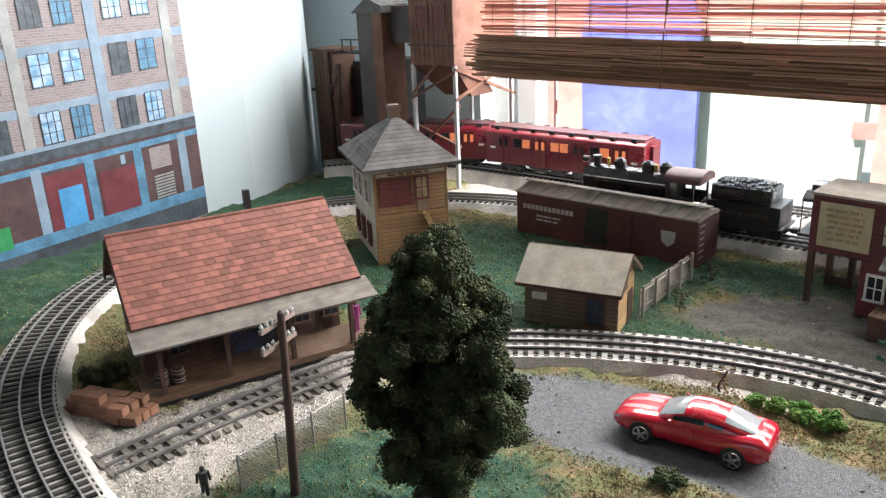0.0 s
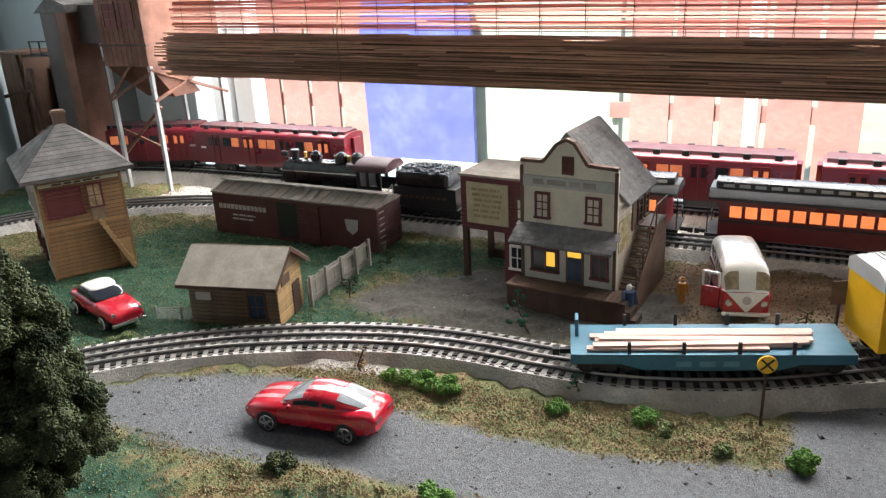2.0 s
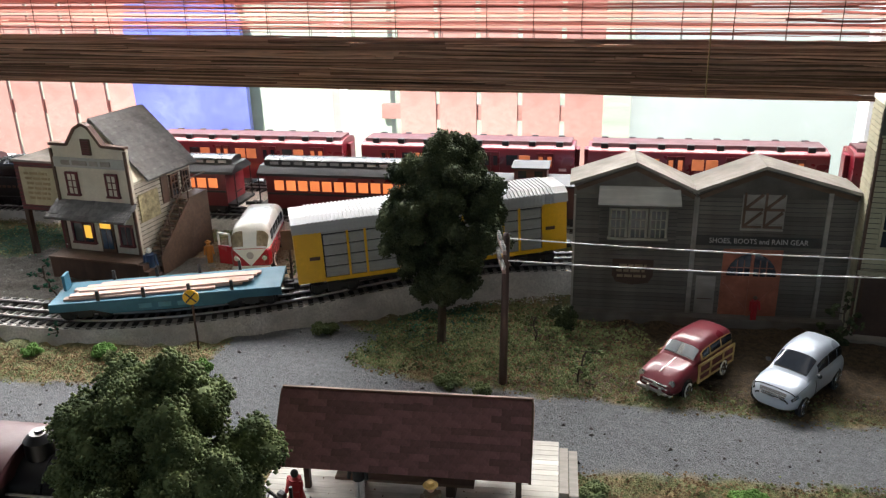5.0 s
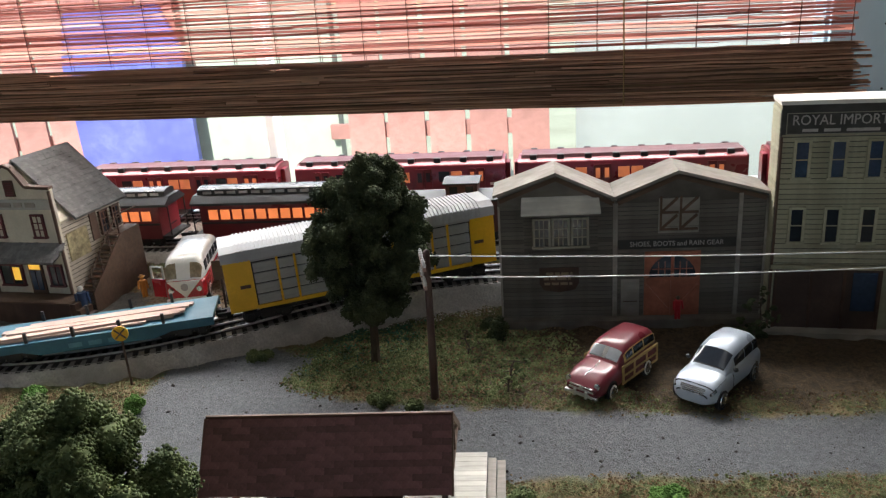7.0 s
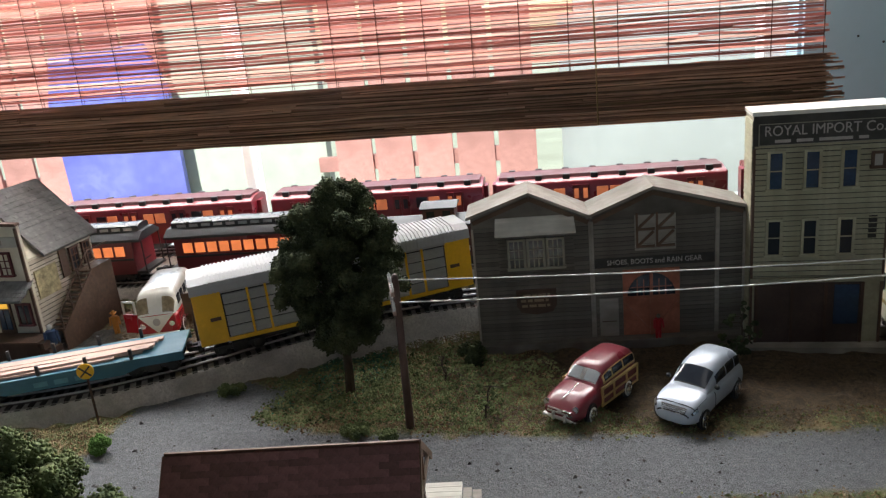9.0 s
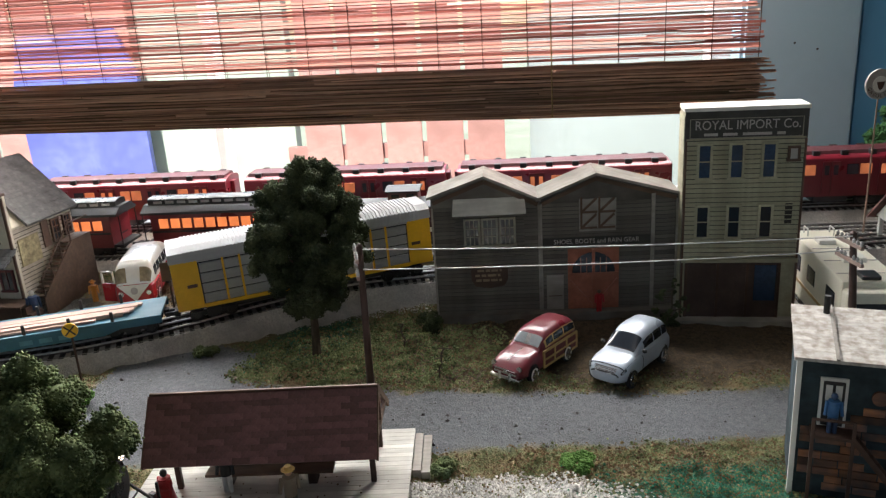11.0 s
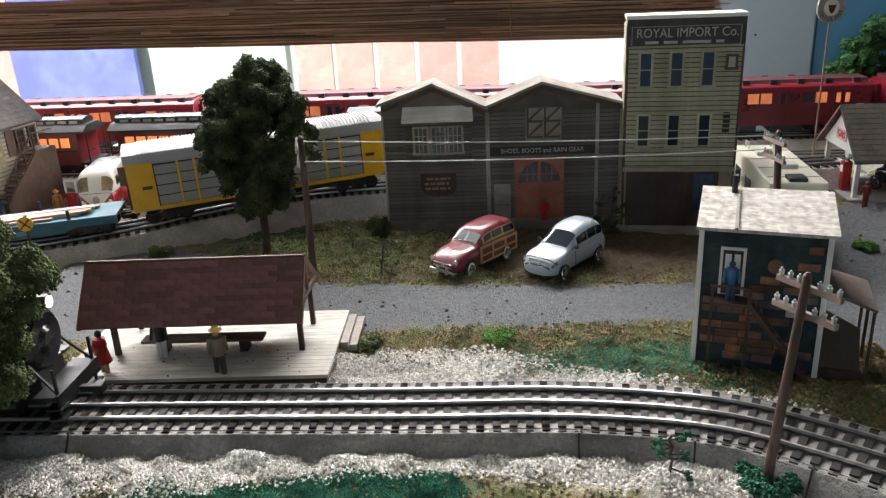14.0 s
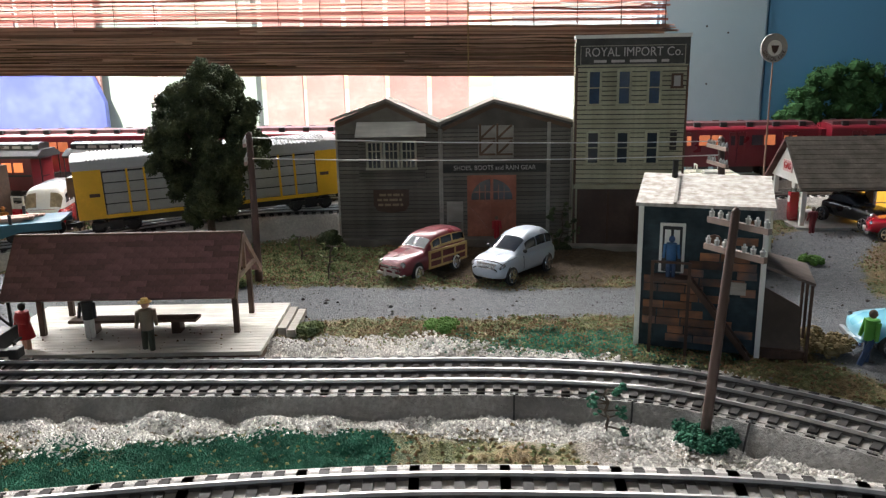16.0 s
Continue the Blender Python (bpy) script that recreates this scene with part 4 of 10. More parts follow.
# ---- signal tower ----
def hip_roof(bm, x0, x1, y0, y1, z0, z1, ridge, thick=0.003):
    """A hipped roof with its ridge along x (ridge: its length)."""
    cx, cy = (x0 + x1) / 2, (y0 + y1) / 2
    for dz in (0,):
        vs = [bm.verts.new(p) for p in ((x0, y0, z0), (x1, y0, z0), (x1, y1, z0), (x0, y1, z0), (cx - ridge / 2, cy, z1), (cx + ridge / 2, cy, z1))]
        lo = [bm.verts.new((v.co.x, v.co.y, z0 - thick)) for v in vs[:4]]
        for f in ((0, 1, 5, 4), (1, 2, 5), (2, 3, 4, 5), (3, 0, 4)):
            bm.faces.new([vs[i] for i in f])
        for i in range(4):
            bm.faces.new((vs[i], lo[i], lo[(i + 1) % 4], vs[(i + 1) % 4]))
        bm.faces.new(lo)


def build_tower():
    # local x runs along the tan face, local y towards the back
    t = thing("signal_tower", "tan and cream two-storey signal tower with grey hipped roof", "building", pose(-0.548, 0.597, 0, 0, 0, 58))
    W, D, H = 0.092, 0.125, 0.124
    bm = B()
    box(bm, 0.001, W - 0.001, 0.001, D - 0.001, 0, H)
    part("core", bm, M["siding_tan"], t)
    board_wall(t, M["siding_tan"], 0, W, 0.002, 0.062, 0, 0.0048, 0.0017)
    board_wall(t, M["siding_tan"], 0, W, 0.066, H, 0, 0.0048, 0.0017)
    left = pose(0, D, 0, 0, 0, -90)
    board_wall(t, M["siding_cream"], 0, D, 0.002, H, 0, 0.006, 0.0006, left)
    right = pose(W, 0, 0, 0, 0, 90)
    board_wall(t, M["siding_tan"], 0, D, 0.002, H, 0, 0.0048, 0.0009, right)
    bm = B()
    for x in (-0.0012, W - 0.0018):
        box(bm, x, x + 0.003, -0.0022, 0.0008, 0.0, H)
    box(bm, 0.002, W - 0.002, -0.0024, 0.0006, 0.0615, 0.0655)
    box(bm, 0.002, W - 0.002, -0.0024, 0.0006, H - 0.006, H)
    part("corner_trim", bm, M["siding_tan"], t)
    bm = B()
    box(bm, 0.002, W - 0.002, -0.003, 0, H - 0.010, H - 0.0064)
    part("name_board", bm, M["siding_cream"], t)
    bars(t, M["brown_trim"], 0.015, 0.07, H - 0.0095, H - 0.0068, 1, -0.0032, seed=4)
    window_unit(t, 0.026, 0.078, 0.036, 0.031, -0.0012, M["red_trim"], M["dark_red"], 4, 2)
    window_unit(t, 0.060, 0.083, 0.014, 0.026, -0.0012, M["red_trim"], M["glass_tan"], 2, 2)
    bm = B()
    box(bm, 0.053, 0.068, -0.0028, 0, 0.066, 0.082)
    part("door", bm, M["shed_wood"], t)
    for y in (0.018, 0.052, 0.088):
        window_unit(t, y, 0.074, 0.021, 0.030, -0.001, M["white_paint"], M["dark_red"], 2, 2, m=left)
        window_unit(t, y, 0.020, 0.013, 0.026, -0.001, M["red_trim"], M["dark_red"], 2, 2, m=left)
    # outside stair down the tan face
    for dy in (-0.004, -0.016):
        bm = B()
        beam(bm, (0.060, dy, 0.066), (0.088, dy, 0.001), 0.0018, 0.004)
        part("stringer", bm, M["wood_tan"], t)
    for k in range(10):
        u = (k + 0.5) / 10
        bm = B()
        box(bm, 0.060 + 0.028 * u - 0.003, 0.060 + 0.028 * u + 0.003, -0.016, -0.004, 0.066 - 0.065 * u - 0.0006, 0.066 - 0.065 * u + 0.0006)
        part("step", bm, M["wood_tan"], t)
    bm = B()
    box(bm, 0.075, 0.090, -0.0032, 0.0, 0.006, 0.036)
    part("lower_door", bm, M["wood_tan"], t)
    bm = B()
    hip_roof(bm, -0.016, W + 0.016, -0.016, D + 0.016, H + 0.002, 0.178, 0.0)
    # the ridge of this roof runs along the longer side
    roof = part("roof", bm, M["slate"], t)
    # raised shingle courses on the two slopes in view
    cx, cy = W / 2, D / 2
    bm = B()
    n = 13
    for j in range(n):
        u, u2 = j / n, (j + 1.15) / n
        z, z2 = H + 0.002 + (0.178 - H - 0.002) * u, H + 0.002 + (0.178 - H - 0.002) * min(u2, 1)
        x0, x1 = -0.016 + (cx + 0.016) * u, W + 0.016 - (W + 0.016 - cx) * u
        y0 = -0.016 + (cy + 0.016) * u
        x02, x12 = -0.016 + (cx + 0.016) * min(u2, 1), W + 0.016 - (W + 0.016 - cx) * min(u2, 1)
        y02 = -0.016 + (cy + 0.016) * min(u2, 1)
        if x12 - x02 > 0.002:
            poly(bm, [(x0, y0, z), (x1, y0, z), (x12, y02, z2 - 0.0006), (x02, y02, z2 - 0.0006)], (0, -0.0005, 0.0014))
        y1, y12 = D + 0.016 - (D + 0.016 - cy) * u, D + 0.016 - (D + 0.016 - cy) * min(u2, 1)
        if y12 - y02 > 0.002:
            poly(bm, [(x0, y0, z), (x0, y1, z), (x02, y12, z2 - 0.0006), (x02, y02, z2 - 0.0006)], (-0.0005, 0, 0.0014))
    tagged(part("shingle_course", bm, M["slate"], roof), kind="stuff")
    bm = B()
    box(bm, cx - 0.007, cx + 0.007, cy - 0.006, cy + 0.008, 0.16, 0.191)
    box(bm, cx - 0.0085, cx + 0.0085, cy - 0.0075, cy + 0.0095, 0.186, 0.1895)
    part("chimney", bm, M["brown_trim"], t)


build_tower()


# ---- coaling tower over the raised track, with its elevator shaft and timber trestle ----
def build_coaling():
    t = thing("coaling_tower", "tall rusty brown coaling tower with braced grey legs over the track", "tower", pose(0, 0, 0))
    rust = surface("rust_brown", (0.16, 0.065, 0.04), 0.75, var=0.3, blotch=30, piece=0.15)
    x0, x1, y0, y1, z0, z1 = -0.795, -0.700, 0.945, 1.115, 0.205, 0.36
    bm = B()
    box(bm, x0 + 0.001, x1 - 0.001, y0 + 0.001, y1, z0, z1)
    part("bin", bm, rust, t)
    bm = B()
    for i in range(9):
        a = x0 + (x1 - x0) * i / 9
        box(bm, a + 0.0004, a + (x1 - x0) / 9 - 0.0004, y0 - 0.0008, y0 + 0.001, z0, z1)
    split_part("bin_board", bm, rust, t)
    for i in range(2):
        window_unit(t, x0 + 0.03 + 0.036 * i, 0.265, 0.024, 0.036, y0 - 0.001, rust, M["dark_red"], 2, 3)
    bm = B()
    box(bm, x0 - 0.003, x1 + 0.003, y0 - 0.003, y0 + 0.002, 0.236, 0.2395)
    part("band", bm, M["wood_dark"], t)
    bm = B()
    poly(bm, [(x0, y0, z0), (x1, y0, z0), (x1 - 0.005, y0 + 0.05, z0 - 0.055), (x0 + 0.03, y0 + 0.05, z0 - 0.055)], (0, 0.06, 0))
    part("hopper", bm, rust, t, "sloping rusty hopper under the bin")
    grey = surface("leg_grey", (0.42, 0.42, 0.42), 0.6, var=0.15)
    for x in (x0 + 0.002, x1 - 0.002):
        for y in (y0 + 0.003, y1 - 0.01):
            bm = B()
            beam(bm, (x, y, 0.0), (x, y, z0), 0.006)
            part("leg", bm, grey, t)
    for a, b_ in (((x0, y0, 0.15), (x1, y0, 0.195)), ((x0, y0, 0.155), (x1 - 0.04, y0, 0.205)), ((x0, y0 + 0.01, 0.10), (x1, y0 + 0.01, 0.07)), ((x1, y0 + 0.01, 0.14), (x0, y0 + 0.01, 0.06)), ((x1, y0, 0.15), (x1, y1, 0.20)), ((x1, y0, 0.2), (x1, y1, 0.14))):
        bm = B()
        beam(bm, a, b_, 0.0042)
        part("brace", bm, rust, t)
    bm = B()
    poly(bm, [(x0 - 0.006, y0 - 0.006, z1), (x1 + 0.006, y0 - 0.006, z1), ((x0 + x1) / 2, y0 - 0.006, z1 + 0.04)], (0, y1 - y0, 0))
    part("bin_roof", bm, M["grey_shingle"], t)
    # elevator shaft
    dark = surface("shaft_grey", (0.055, 0.042, 0.040), 0.7, var=0.2, blotch=20)
    bm = B()
    box(bm, -0.905, -0.868, 0.93, 0.985, 0.0, 0.290, 0.001)
    part("shaft", bm, dark, t, "dark grey elevator shaft")
    bm = B()
    box(bm, -0.868, -0.845, 0.93, 0.985, 0.0, 0.290)
    part("shaft_side", bm, rust, t)
    bm = B()
    poly(bm, [(-0.912, 0.924, 0.290), (-0.838, 0.924, 0.290), (-0.838, 0.924, 0.302), (-0.875, 0.924, 0.315)], (0, 0.066, 0))
    part("shaft_roof", bm, M["slate"], t)
    bm = B()
    box(bm, -0.845, x0, 0.95, 0.98, 0.24, 0.30)
    part("bridge", bm, dark, t)
    # balcony beside the shaft
    bm = B()
    box(bm, -0.955, -0.905, 0.935, 0.965, 0.220, 0.2235)
    for x in (-0.953, -0.93, -0.908):
        box(bm, x - 0.001, x + 0.001, 0.935, 0.937, 0.2235, 0.245)
    box(bm, -0.955, -0.905, 0.935, 0.937, 0.2435, 0.2455)
    part("balcony", bm, M["iron"], t)
    bm = B()
    for k in range(7):
        beam(bm, (-0.912, 0.95, 0.02 + 0.03 * k), (-0.912, 0.965, 0.035 + 0.03 * k), 0.003)
    beam(bm, (-0.914, 0.945, 0), (-0.914, 0.945, 0.22), 0.005)
    part("side_ladder", bm, grey, t)
    # timber trestle wall behind it
    t2 = thing("timber_shed", "tall dark brown board shed with open timber frame", "building", pose(0, 0, 0))
    bm = B()
    box(bm, -1.045, -0.99, 0.945, 1.0, 0.0, 0.222)
    part("wall", bm, M["wood_dark"], t2)
    for k in range(6):
        bm = B()
        box(bm, -1.046 + 0.0095 * k, -1.0375 + 0.0095 * k, 0.943, 0.9455, 0.0, 0.222)
        part("board", bm, M["brown_trim"], t2)
    bm = B()
    box(bm, -1.05, -0.985, 0.94, 1.005, 0.222, 0.227)
    part("roof", bm, M["wood_dark"], t2)
    for a, b_ in (((-1.0, 0.94, 0.0), (-1.0, 0.94, 0.222)), ((-1.05, 0.94, 0.15), (-0.97, 0.94, 0.165)), ((-1.0, 0.94, 0.14), (-0.975, 0.94, 0.19)), ((-0.972, 0.94, 0), (-0.972, 0.94, 0.2))):
        bm = B()
        beam(bm, a, b_, 0.006)
        part("timber", bm, M["wood_dark"], t2)
    bm = B()
    box(bm, -0.985, -0.905, 0.99, 1.10, 0.0, 0.20)
    part("dark_wing", bm, M["black"], t2)
    bm = B()
    box(bm, -0.965, -0.925, 0.9885, 0.992, 0.085, 0.100)
    part("lit_window", bm, M["lit_warm"], t2, "small lit orange window")


build_coaling()


# ---- printed city backdrop on the left wall ----
def build_backdrop():
    blue = surface("print_blue", (0.075, 0.21, 0.34), 0.6, var=0.35, blotch=40, relief=0)
    pale = surface("print_pale", (0.19, 0.265, 0.35), 0.7, var=0.2, blotch=20, relief=0)
    brick = surface("print_brick", (0.24, 0.205, 0.19), 0.8, var=0.2, grain=400, blotch=20, squash=(1, 0.3, 3), relief=0)
    brick_r = surface("print_red_brick", (0.075, 0.04, 0.042), 0.8, var=0.3, grain=300, blotch=25, relief=0)
    stone = surface("print_stone", (0.05, 0.065, 0.08), 0.8, var=0.4, blotch=25, relief=0)
    cream = surface("print_cream", (0.26, 0.275, 0.275), 0.7, var=0.2, relief=0)
    dark = surface("print_dark", (0.05, 0.07, 0.09), 0.5, var=0.5, blotch=60, relief=0)
    brick.node_tree.nodes["Principled BSDF"].inputs["Specular IOR Level"].default_value = 0.2
    # printed brick courses
    nt_ = brick.node_tree
    tc = nt_.nodes.new("ShaderNodeTexCoord")
    mp = nt_.nodes.new("ShaderNodeMapping")
    mp.inputs["Rotation"].default_value = (radians(90), 0, 0)
    bt = nt_.nodes.new("ShaderNodeTexBrick")
    for nm, v in (("Scale", 1.0), ("Mortar Size", 0.0005), ("Brick Width", 0.0105), ("Row Height", 0.0036), ("Bias", -0.2)):
        bt.inputs[nm].default_value = v
    bt.inputs["Color1"].default_value, bt.inputs["Color2"].default_value, bt.inputs["Mortar"].default_value = (0.20, 0.155, 0.142, 1), (0.12, 0.09, 0.083, 1), (0.24, 0.215, 0.21, 1)
    nt_.links.new(tc.outputs["Object"], mp.inputs[0])
    nt_.links.new(mp.outputs[0], bt.inputs["Vector"])
    nt_.links.new(mixed(nt_, noise_node(nt_, 22, 3), bt.outputs["Color"], mixed(nt_, 0.5, bt.outputs["Color"], (0.30, 0.30, 0.34))), nt_.nodes["Principled BSDF"].inputs["Base Color"])
    sky_pane = surface("print_sky_pane", (0.11, 0.26, 0.42), 0.5, var=0.5, grain=120, blotch=70, relief=0, dirt=(0.36, 0.45, 0.54))
    gate = surface("print_gate", (0.13, 0.018, 0.03), 0.7, var=0.3, relief=0)
    # local x runs along the wall away from the walker, local -y faces the layout; the print itself rises slightly along the wall
    t = thing("city_backdrop", "printed backdrop board of an old brick factory with blue windows", "backdrop", pose(-0.955, -0.10, -0.003, 0, 0, 90), kind="structure")
    L, H = 0.718, 0.62
    slope = 0.05
    sheared = Matrix(((1, 0, 0, 0), (0, 1, 0, 0), (slope, 0, 1, -0.57 * slope), (0, 0, 0, 1)))
    bm = B()
    box(bm, 0, L, 0, 0.003, 0, H)
    part("board", bm, brick, t)

    def lay(nm, mat, x0, x1, z0, z1, d, label=""):
        q = B()
        box(q, x0, x1, -d, 0.0, z0, z1)
        q.transform(sheared)
        return part(nm, q, mat, t, label)

    lay("stone_base", stone, 0, L, -0.005, 0.024, 0.0006)
    lay("kerb", blue, 0, L, 0.024, 0.041, 0.0009)
    lay("ground_floor", brick_r, 0, L, 0.041, 0.142, 0.0006)
    lay("lintel", blue, 0, L, 0.124, 0.133, 0.0009)
    lay("cornice", dark, 0, L, 0.138, 0.152, 0.0014)
    lay("cornice_edge", pale, 0, L, 0.152, 0.1575, 0.0017)
    for k in range(6):
        lay("band", pale, 0, L, 0.199 + 0.075 * k, 0.211 + 0.075 * k, 0.0007)
    for k in range(7):
        x = 0.692 - 0.111 * k
        lay("pilaster", cream if k % 2 == 0 else pale, x - 0.0075, x + 0.0075, 0.1575, H - 0.02, 0.0010)
        for zi in range(6):
            for dx, hw in ((0.0325, 0.0135), (0.0745, 0.0135)):
                x0, x1 = x + dx - hw, min(x + dx + hw, L - 0.001)
                if x0 > L - 0.008:
                    continue
                pane = (sky_pane, sky_pane, blue, dark, sky_pane)[(zi * 3 + k * 2 + int(dx * 100)) % 5] if zi else (blue, dark, sky_pane)[(k + int(dx * 100)) % 3]
                q = B()
                z0 = 0.1595 + 0.075 * zi
                box(q, x0, x1, -0.0008, 0.0, z0, z0 + 0.041)
                q.transform(sheared)
                w_ = part("window", q, pane, t)
                q = B()
                n = 3 if zi % 3 != 1 else 2
                for i in range(1, n):
                    c = x0 + (x1 - x0) * i / n
                    box(q, c - 0.0005, c + 0.0005, -0.0013, -0.0006, z0, z0 + 0.041)
                for i in range(1, 3):
                    c = z0 + 0.041 * i / 3
                    box(q, x0, x1, -0.0012, -0.0006, c - 0.0005, c + 0.0005)
                box(q, x0 - 0.001, x1 + 0.001, -0.0014, -0.0005, z0 - 0.0022, z0)
                box(q, x0 - 0.0006, x0 + 0.0004, -0.0013, -0.0005, z0, z0 + 0.0416)
                box(q, x1 - 0.0004, x1 + 0.0006, -0.0013, -0.0005, z0, z0 + 0.0416)
                box(q, x0, x1, -0.0013, -0.0005, z0 + 0.0406, z0 + 0.0416)
                q.transform(sheared)
                part("glazing_bars", q, dark, w_)
    for k in range(9):
        x = 0.689 - 0.0735 * k
        lay("pilaster", blue if k % 3 else pale, x - 0.0068, x + 0.0068, 0.041, 0.130, 0.0011)
    lay("door_surround", gate, 0.478, 0.533, 0.041, 0.118, 0.0010)
    lay("blue_door", surface("print_door", (0.05, 0.26, 0.52), 0.6, var=0.25, relief=0), 0.493, 0.527, 0.041, 0.096, 0.0014)
    lay("red_gate", gate, 0.553, 0.608, 0.041, 0.104, 0.0012)
    lay("bricked_window", brick, 0.634, 0.668, 0.088, 0.120, 0.0012)
    lay("small_sign", pale, 0.588, 0.595, 0.108, 0.121, 0.0018)
    for k in range(8):
        lay("pallet", cream, 0.636, 0.668, 0.043 + 0.0046 * k, 0.0455 + 0.0046 * k, 0.0016)
    lay("green_bin", surface("print_green", (0.02, 0.25, 0.08), 0.6, var=0.3, relief=0), 0.404, 0.422, 0.036, 0.066, 0.0014)
    # white coved wall panel beyond the print
    bm = B()
    pts = [(-0.958, 0.612), (-0.965, 0.72), (-1.0, 0.83), (-1.06, 0.93), (-1.15, 1.02), (-1.3, 1.10)]
    for (ax, ay), (bx, by) in zip(pts, pts[1:]):
        vs = [bm.verts.new(p) for p in ((ax, ay, -0.012), (bx, by, -0.012), (bx, by, 1.2), (ax, ay, 1.2), (ax - 0.01, ay - 0.006, -0.012), (bx - 0.01, by - 0.006, -0.012), (bx - 0.01, by - 0.006, 1.2), (ax - 0.01, ay - 0.006, 1.2))]
        for f in ((0, 1, 2, 3), (4, 7, 6, 5), (3, 2, 6, 7)):
            bm.faces.new([vs[i] for i in f])
    solid("cove_panel", bm, M["wall_white"], "curved white backdrop panel in the corner", "wall", kind="structure", smooth=True)
    bm = B()
    box(bm, -0.963, -0.958, -0.3, 0.612, -0.012, 1.2)
    solid("wall_panel", bm, M["wall_white"], "plain white panel behind the printed backdrop", "wall", kind="structure")


build_backdrop()


# ---- shed, board fence and wire fences ----
def build_shed():
    t = thing("shed", "small weathered tan clapboard shed with pale roof", "shed", pose(-0.262, 0.602, 0, 0, 0, 13))
    w, d, e, r = 0.048, 0.030, 0.054, 0.074
    bm = B()
    poly(bm, [(-w, -d, 0), (-w, d, 0), (-w, d, e), (-w, 0, r - 0.003), (-w, -d, e)], (2 * w, 0, 0))
    part("wall", bm, M["shed_wood"], t)
    board_wall(t, M["shed_wood"], -w, w, 0.001, e - 0.001, -d, 0.0042, 0.0009)
    right = pose(w, 0, 0, 0, 0, 90)
    board_wall(t, M["wood_tan"], -d, d, 0.001, e - 0.002, 0, 0.0042, 0.0008, right)
    roof_slab("roof", t, M["roof_tan"], -w - 0.006, w + 0.006, -d - 0.012, e - 0.008, 0.0, r)
    roof_slab("roof", t, M["roof_tan"], -w - 0.006, w + 0.006, d + 0.012, e - 0.008, 0.0, r)
    bm = B()
    beam(bm, (w + 0.006, -d - 0.012, e - 0.008), (w + 0.006, 0, r), 0.0016, 0.004)
    beam(bm, (w + 0.006, d + 0.012, e - 0.008), (w + 0.006, 0, r), 0.0016, 0.004)
    beam(bm, (-w - 0.006, -d - 0.0125, e - 0.008), (w + 0.006, -d - 0.0125, e - 0.008), 0.0016, 0.003)
    part("bargeboard", bm, M["wood_dark"], t)
    window_unit(t, 0.026, 0.010, 0.016, 0.026, -d - 0.001, M["brown_trim"], M["glass_blue"], 2, 2)
    bm = B()
    box(bm, -0.040, -0.024, -d - 0.002, -d, 0.028, 0.036)
    part("notice", bm, M["white_paint"], t)
    bm = B()
    box(bm, 0.004, 0.022, -0.0018, 0.0, 0.0, 0.034)
    part("end_door", bm, M["wood_dark"], t).matrix_local = right
    bm = B()
    box(bm, -0.020, 0.0, -0.002, 0.0, 0.040, 0.050)
    part("end_sign", bm, M["brown_trim"], t).matrix_local = right


build_shed()


def build_board_fence():
    t = thing("board_fence", "grey weathered board fence beside the shed", "fence", pose(-0.213, 0.640, 0, 0, 0, 90.5))
    bm = B()
    box(bm, -0.0022, 0.0022, -0.0006, 0.0006, 0.001, 0.030)
    me = mesh_of("slat", bm, M["wood_grey"])
    rs = random.Random(3)
    for i in range(26):
        piece("slat", me, t, pose(0.002 + i * 0.0047, 0, rs.uniform(-0.001, 0.001), 0, rs.uniform(-1, 1), 0))
    for z in (0.008, 0.026):
        bm = B()
        box(bm, 0, 0.124, -0.0022, -0.0007, z - 0.001, z + 0.001)
        part("fence_rail", bm, M["wood_grey"], t)
    for x in (0.001, 0.031, 0.062, 0.093, 0.123):
        bm = B()
        box(bm, x - 0.0016, x + 0.0016, -0.005, -0.0023, 0, 0.034)
        part("post", bm, M["wood_grey"], t)


build_board_fence()


def wire_fence(name, label, m, L, H, posts, cell=0.0032):
    t = thing(name, label, "fence", m)
    bm = B()
    n = int((L + H) / cell)
    for i in range(n):
        for s in (1, -1):
            a = -H + i * cell
            u0, u1 = max(0, a), min(L, a + H)
            if u1 - u0 < 0.001:
                continue
            z0, z1 = (u0 - a, u1 - a) if s > 0 else (H - (u0 - a), H - (u1 - a))
            beam(bm, (u0, s * 0.0002, z0), (u1, s * 0.0002, z1), 0.00042)
    part("mesh", bm, M["steel"], t)
    for k in range(posts):
        x = L * k / (posts - 1)
        bm = B()
        rod(bm, (x, 0, -0.004), (x, 0, H + 0.002), 0.0009, seg=6)
        part("post", bm, M["steel"], t)
    bm = B()
    rod(bm, (0, 0, H), (L, 0, H), 0.0006, seg=6)
    part("top_rail", bm, M["steel"], t)


wire_fence("wire_fence", "low silver chain-link fence on the grass", pose(-0.302, 0.206, 0, 0, 0, 91.5), 0.104, 0.029, 4)
wire_fence("wire_fence", "small sagging wire fence panel before the shed", pose(-0.345, 0.555, 0, 0, 0, 18), 0.055, 0.014, 3)


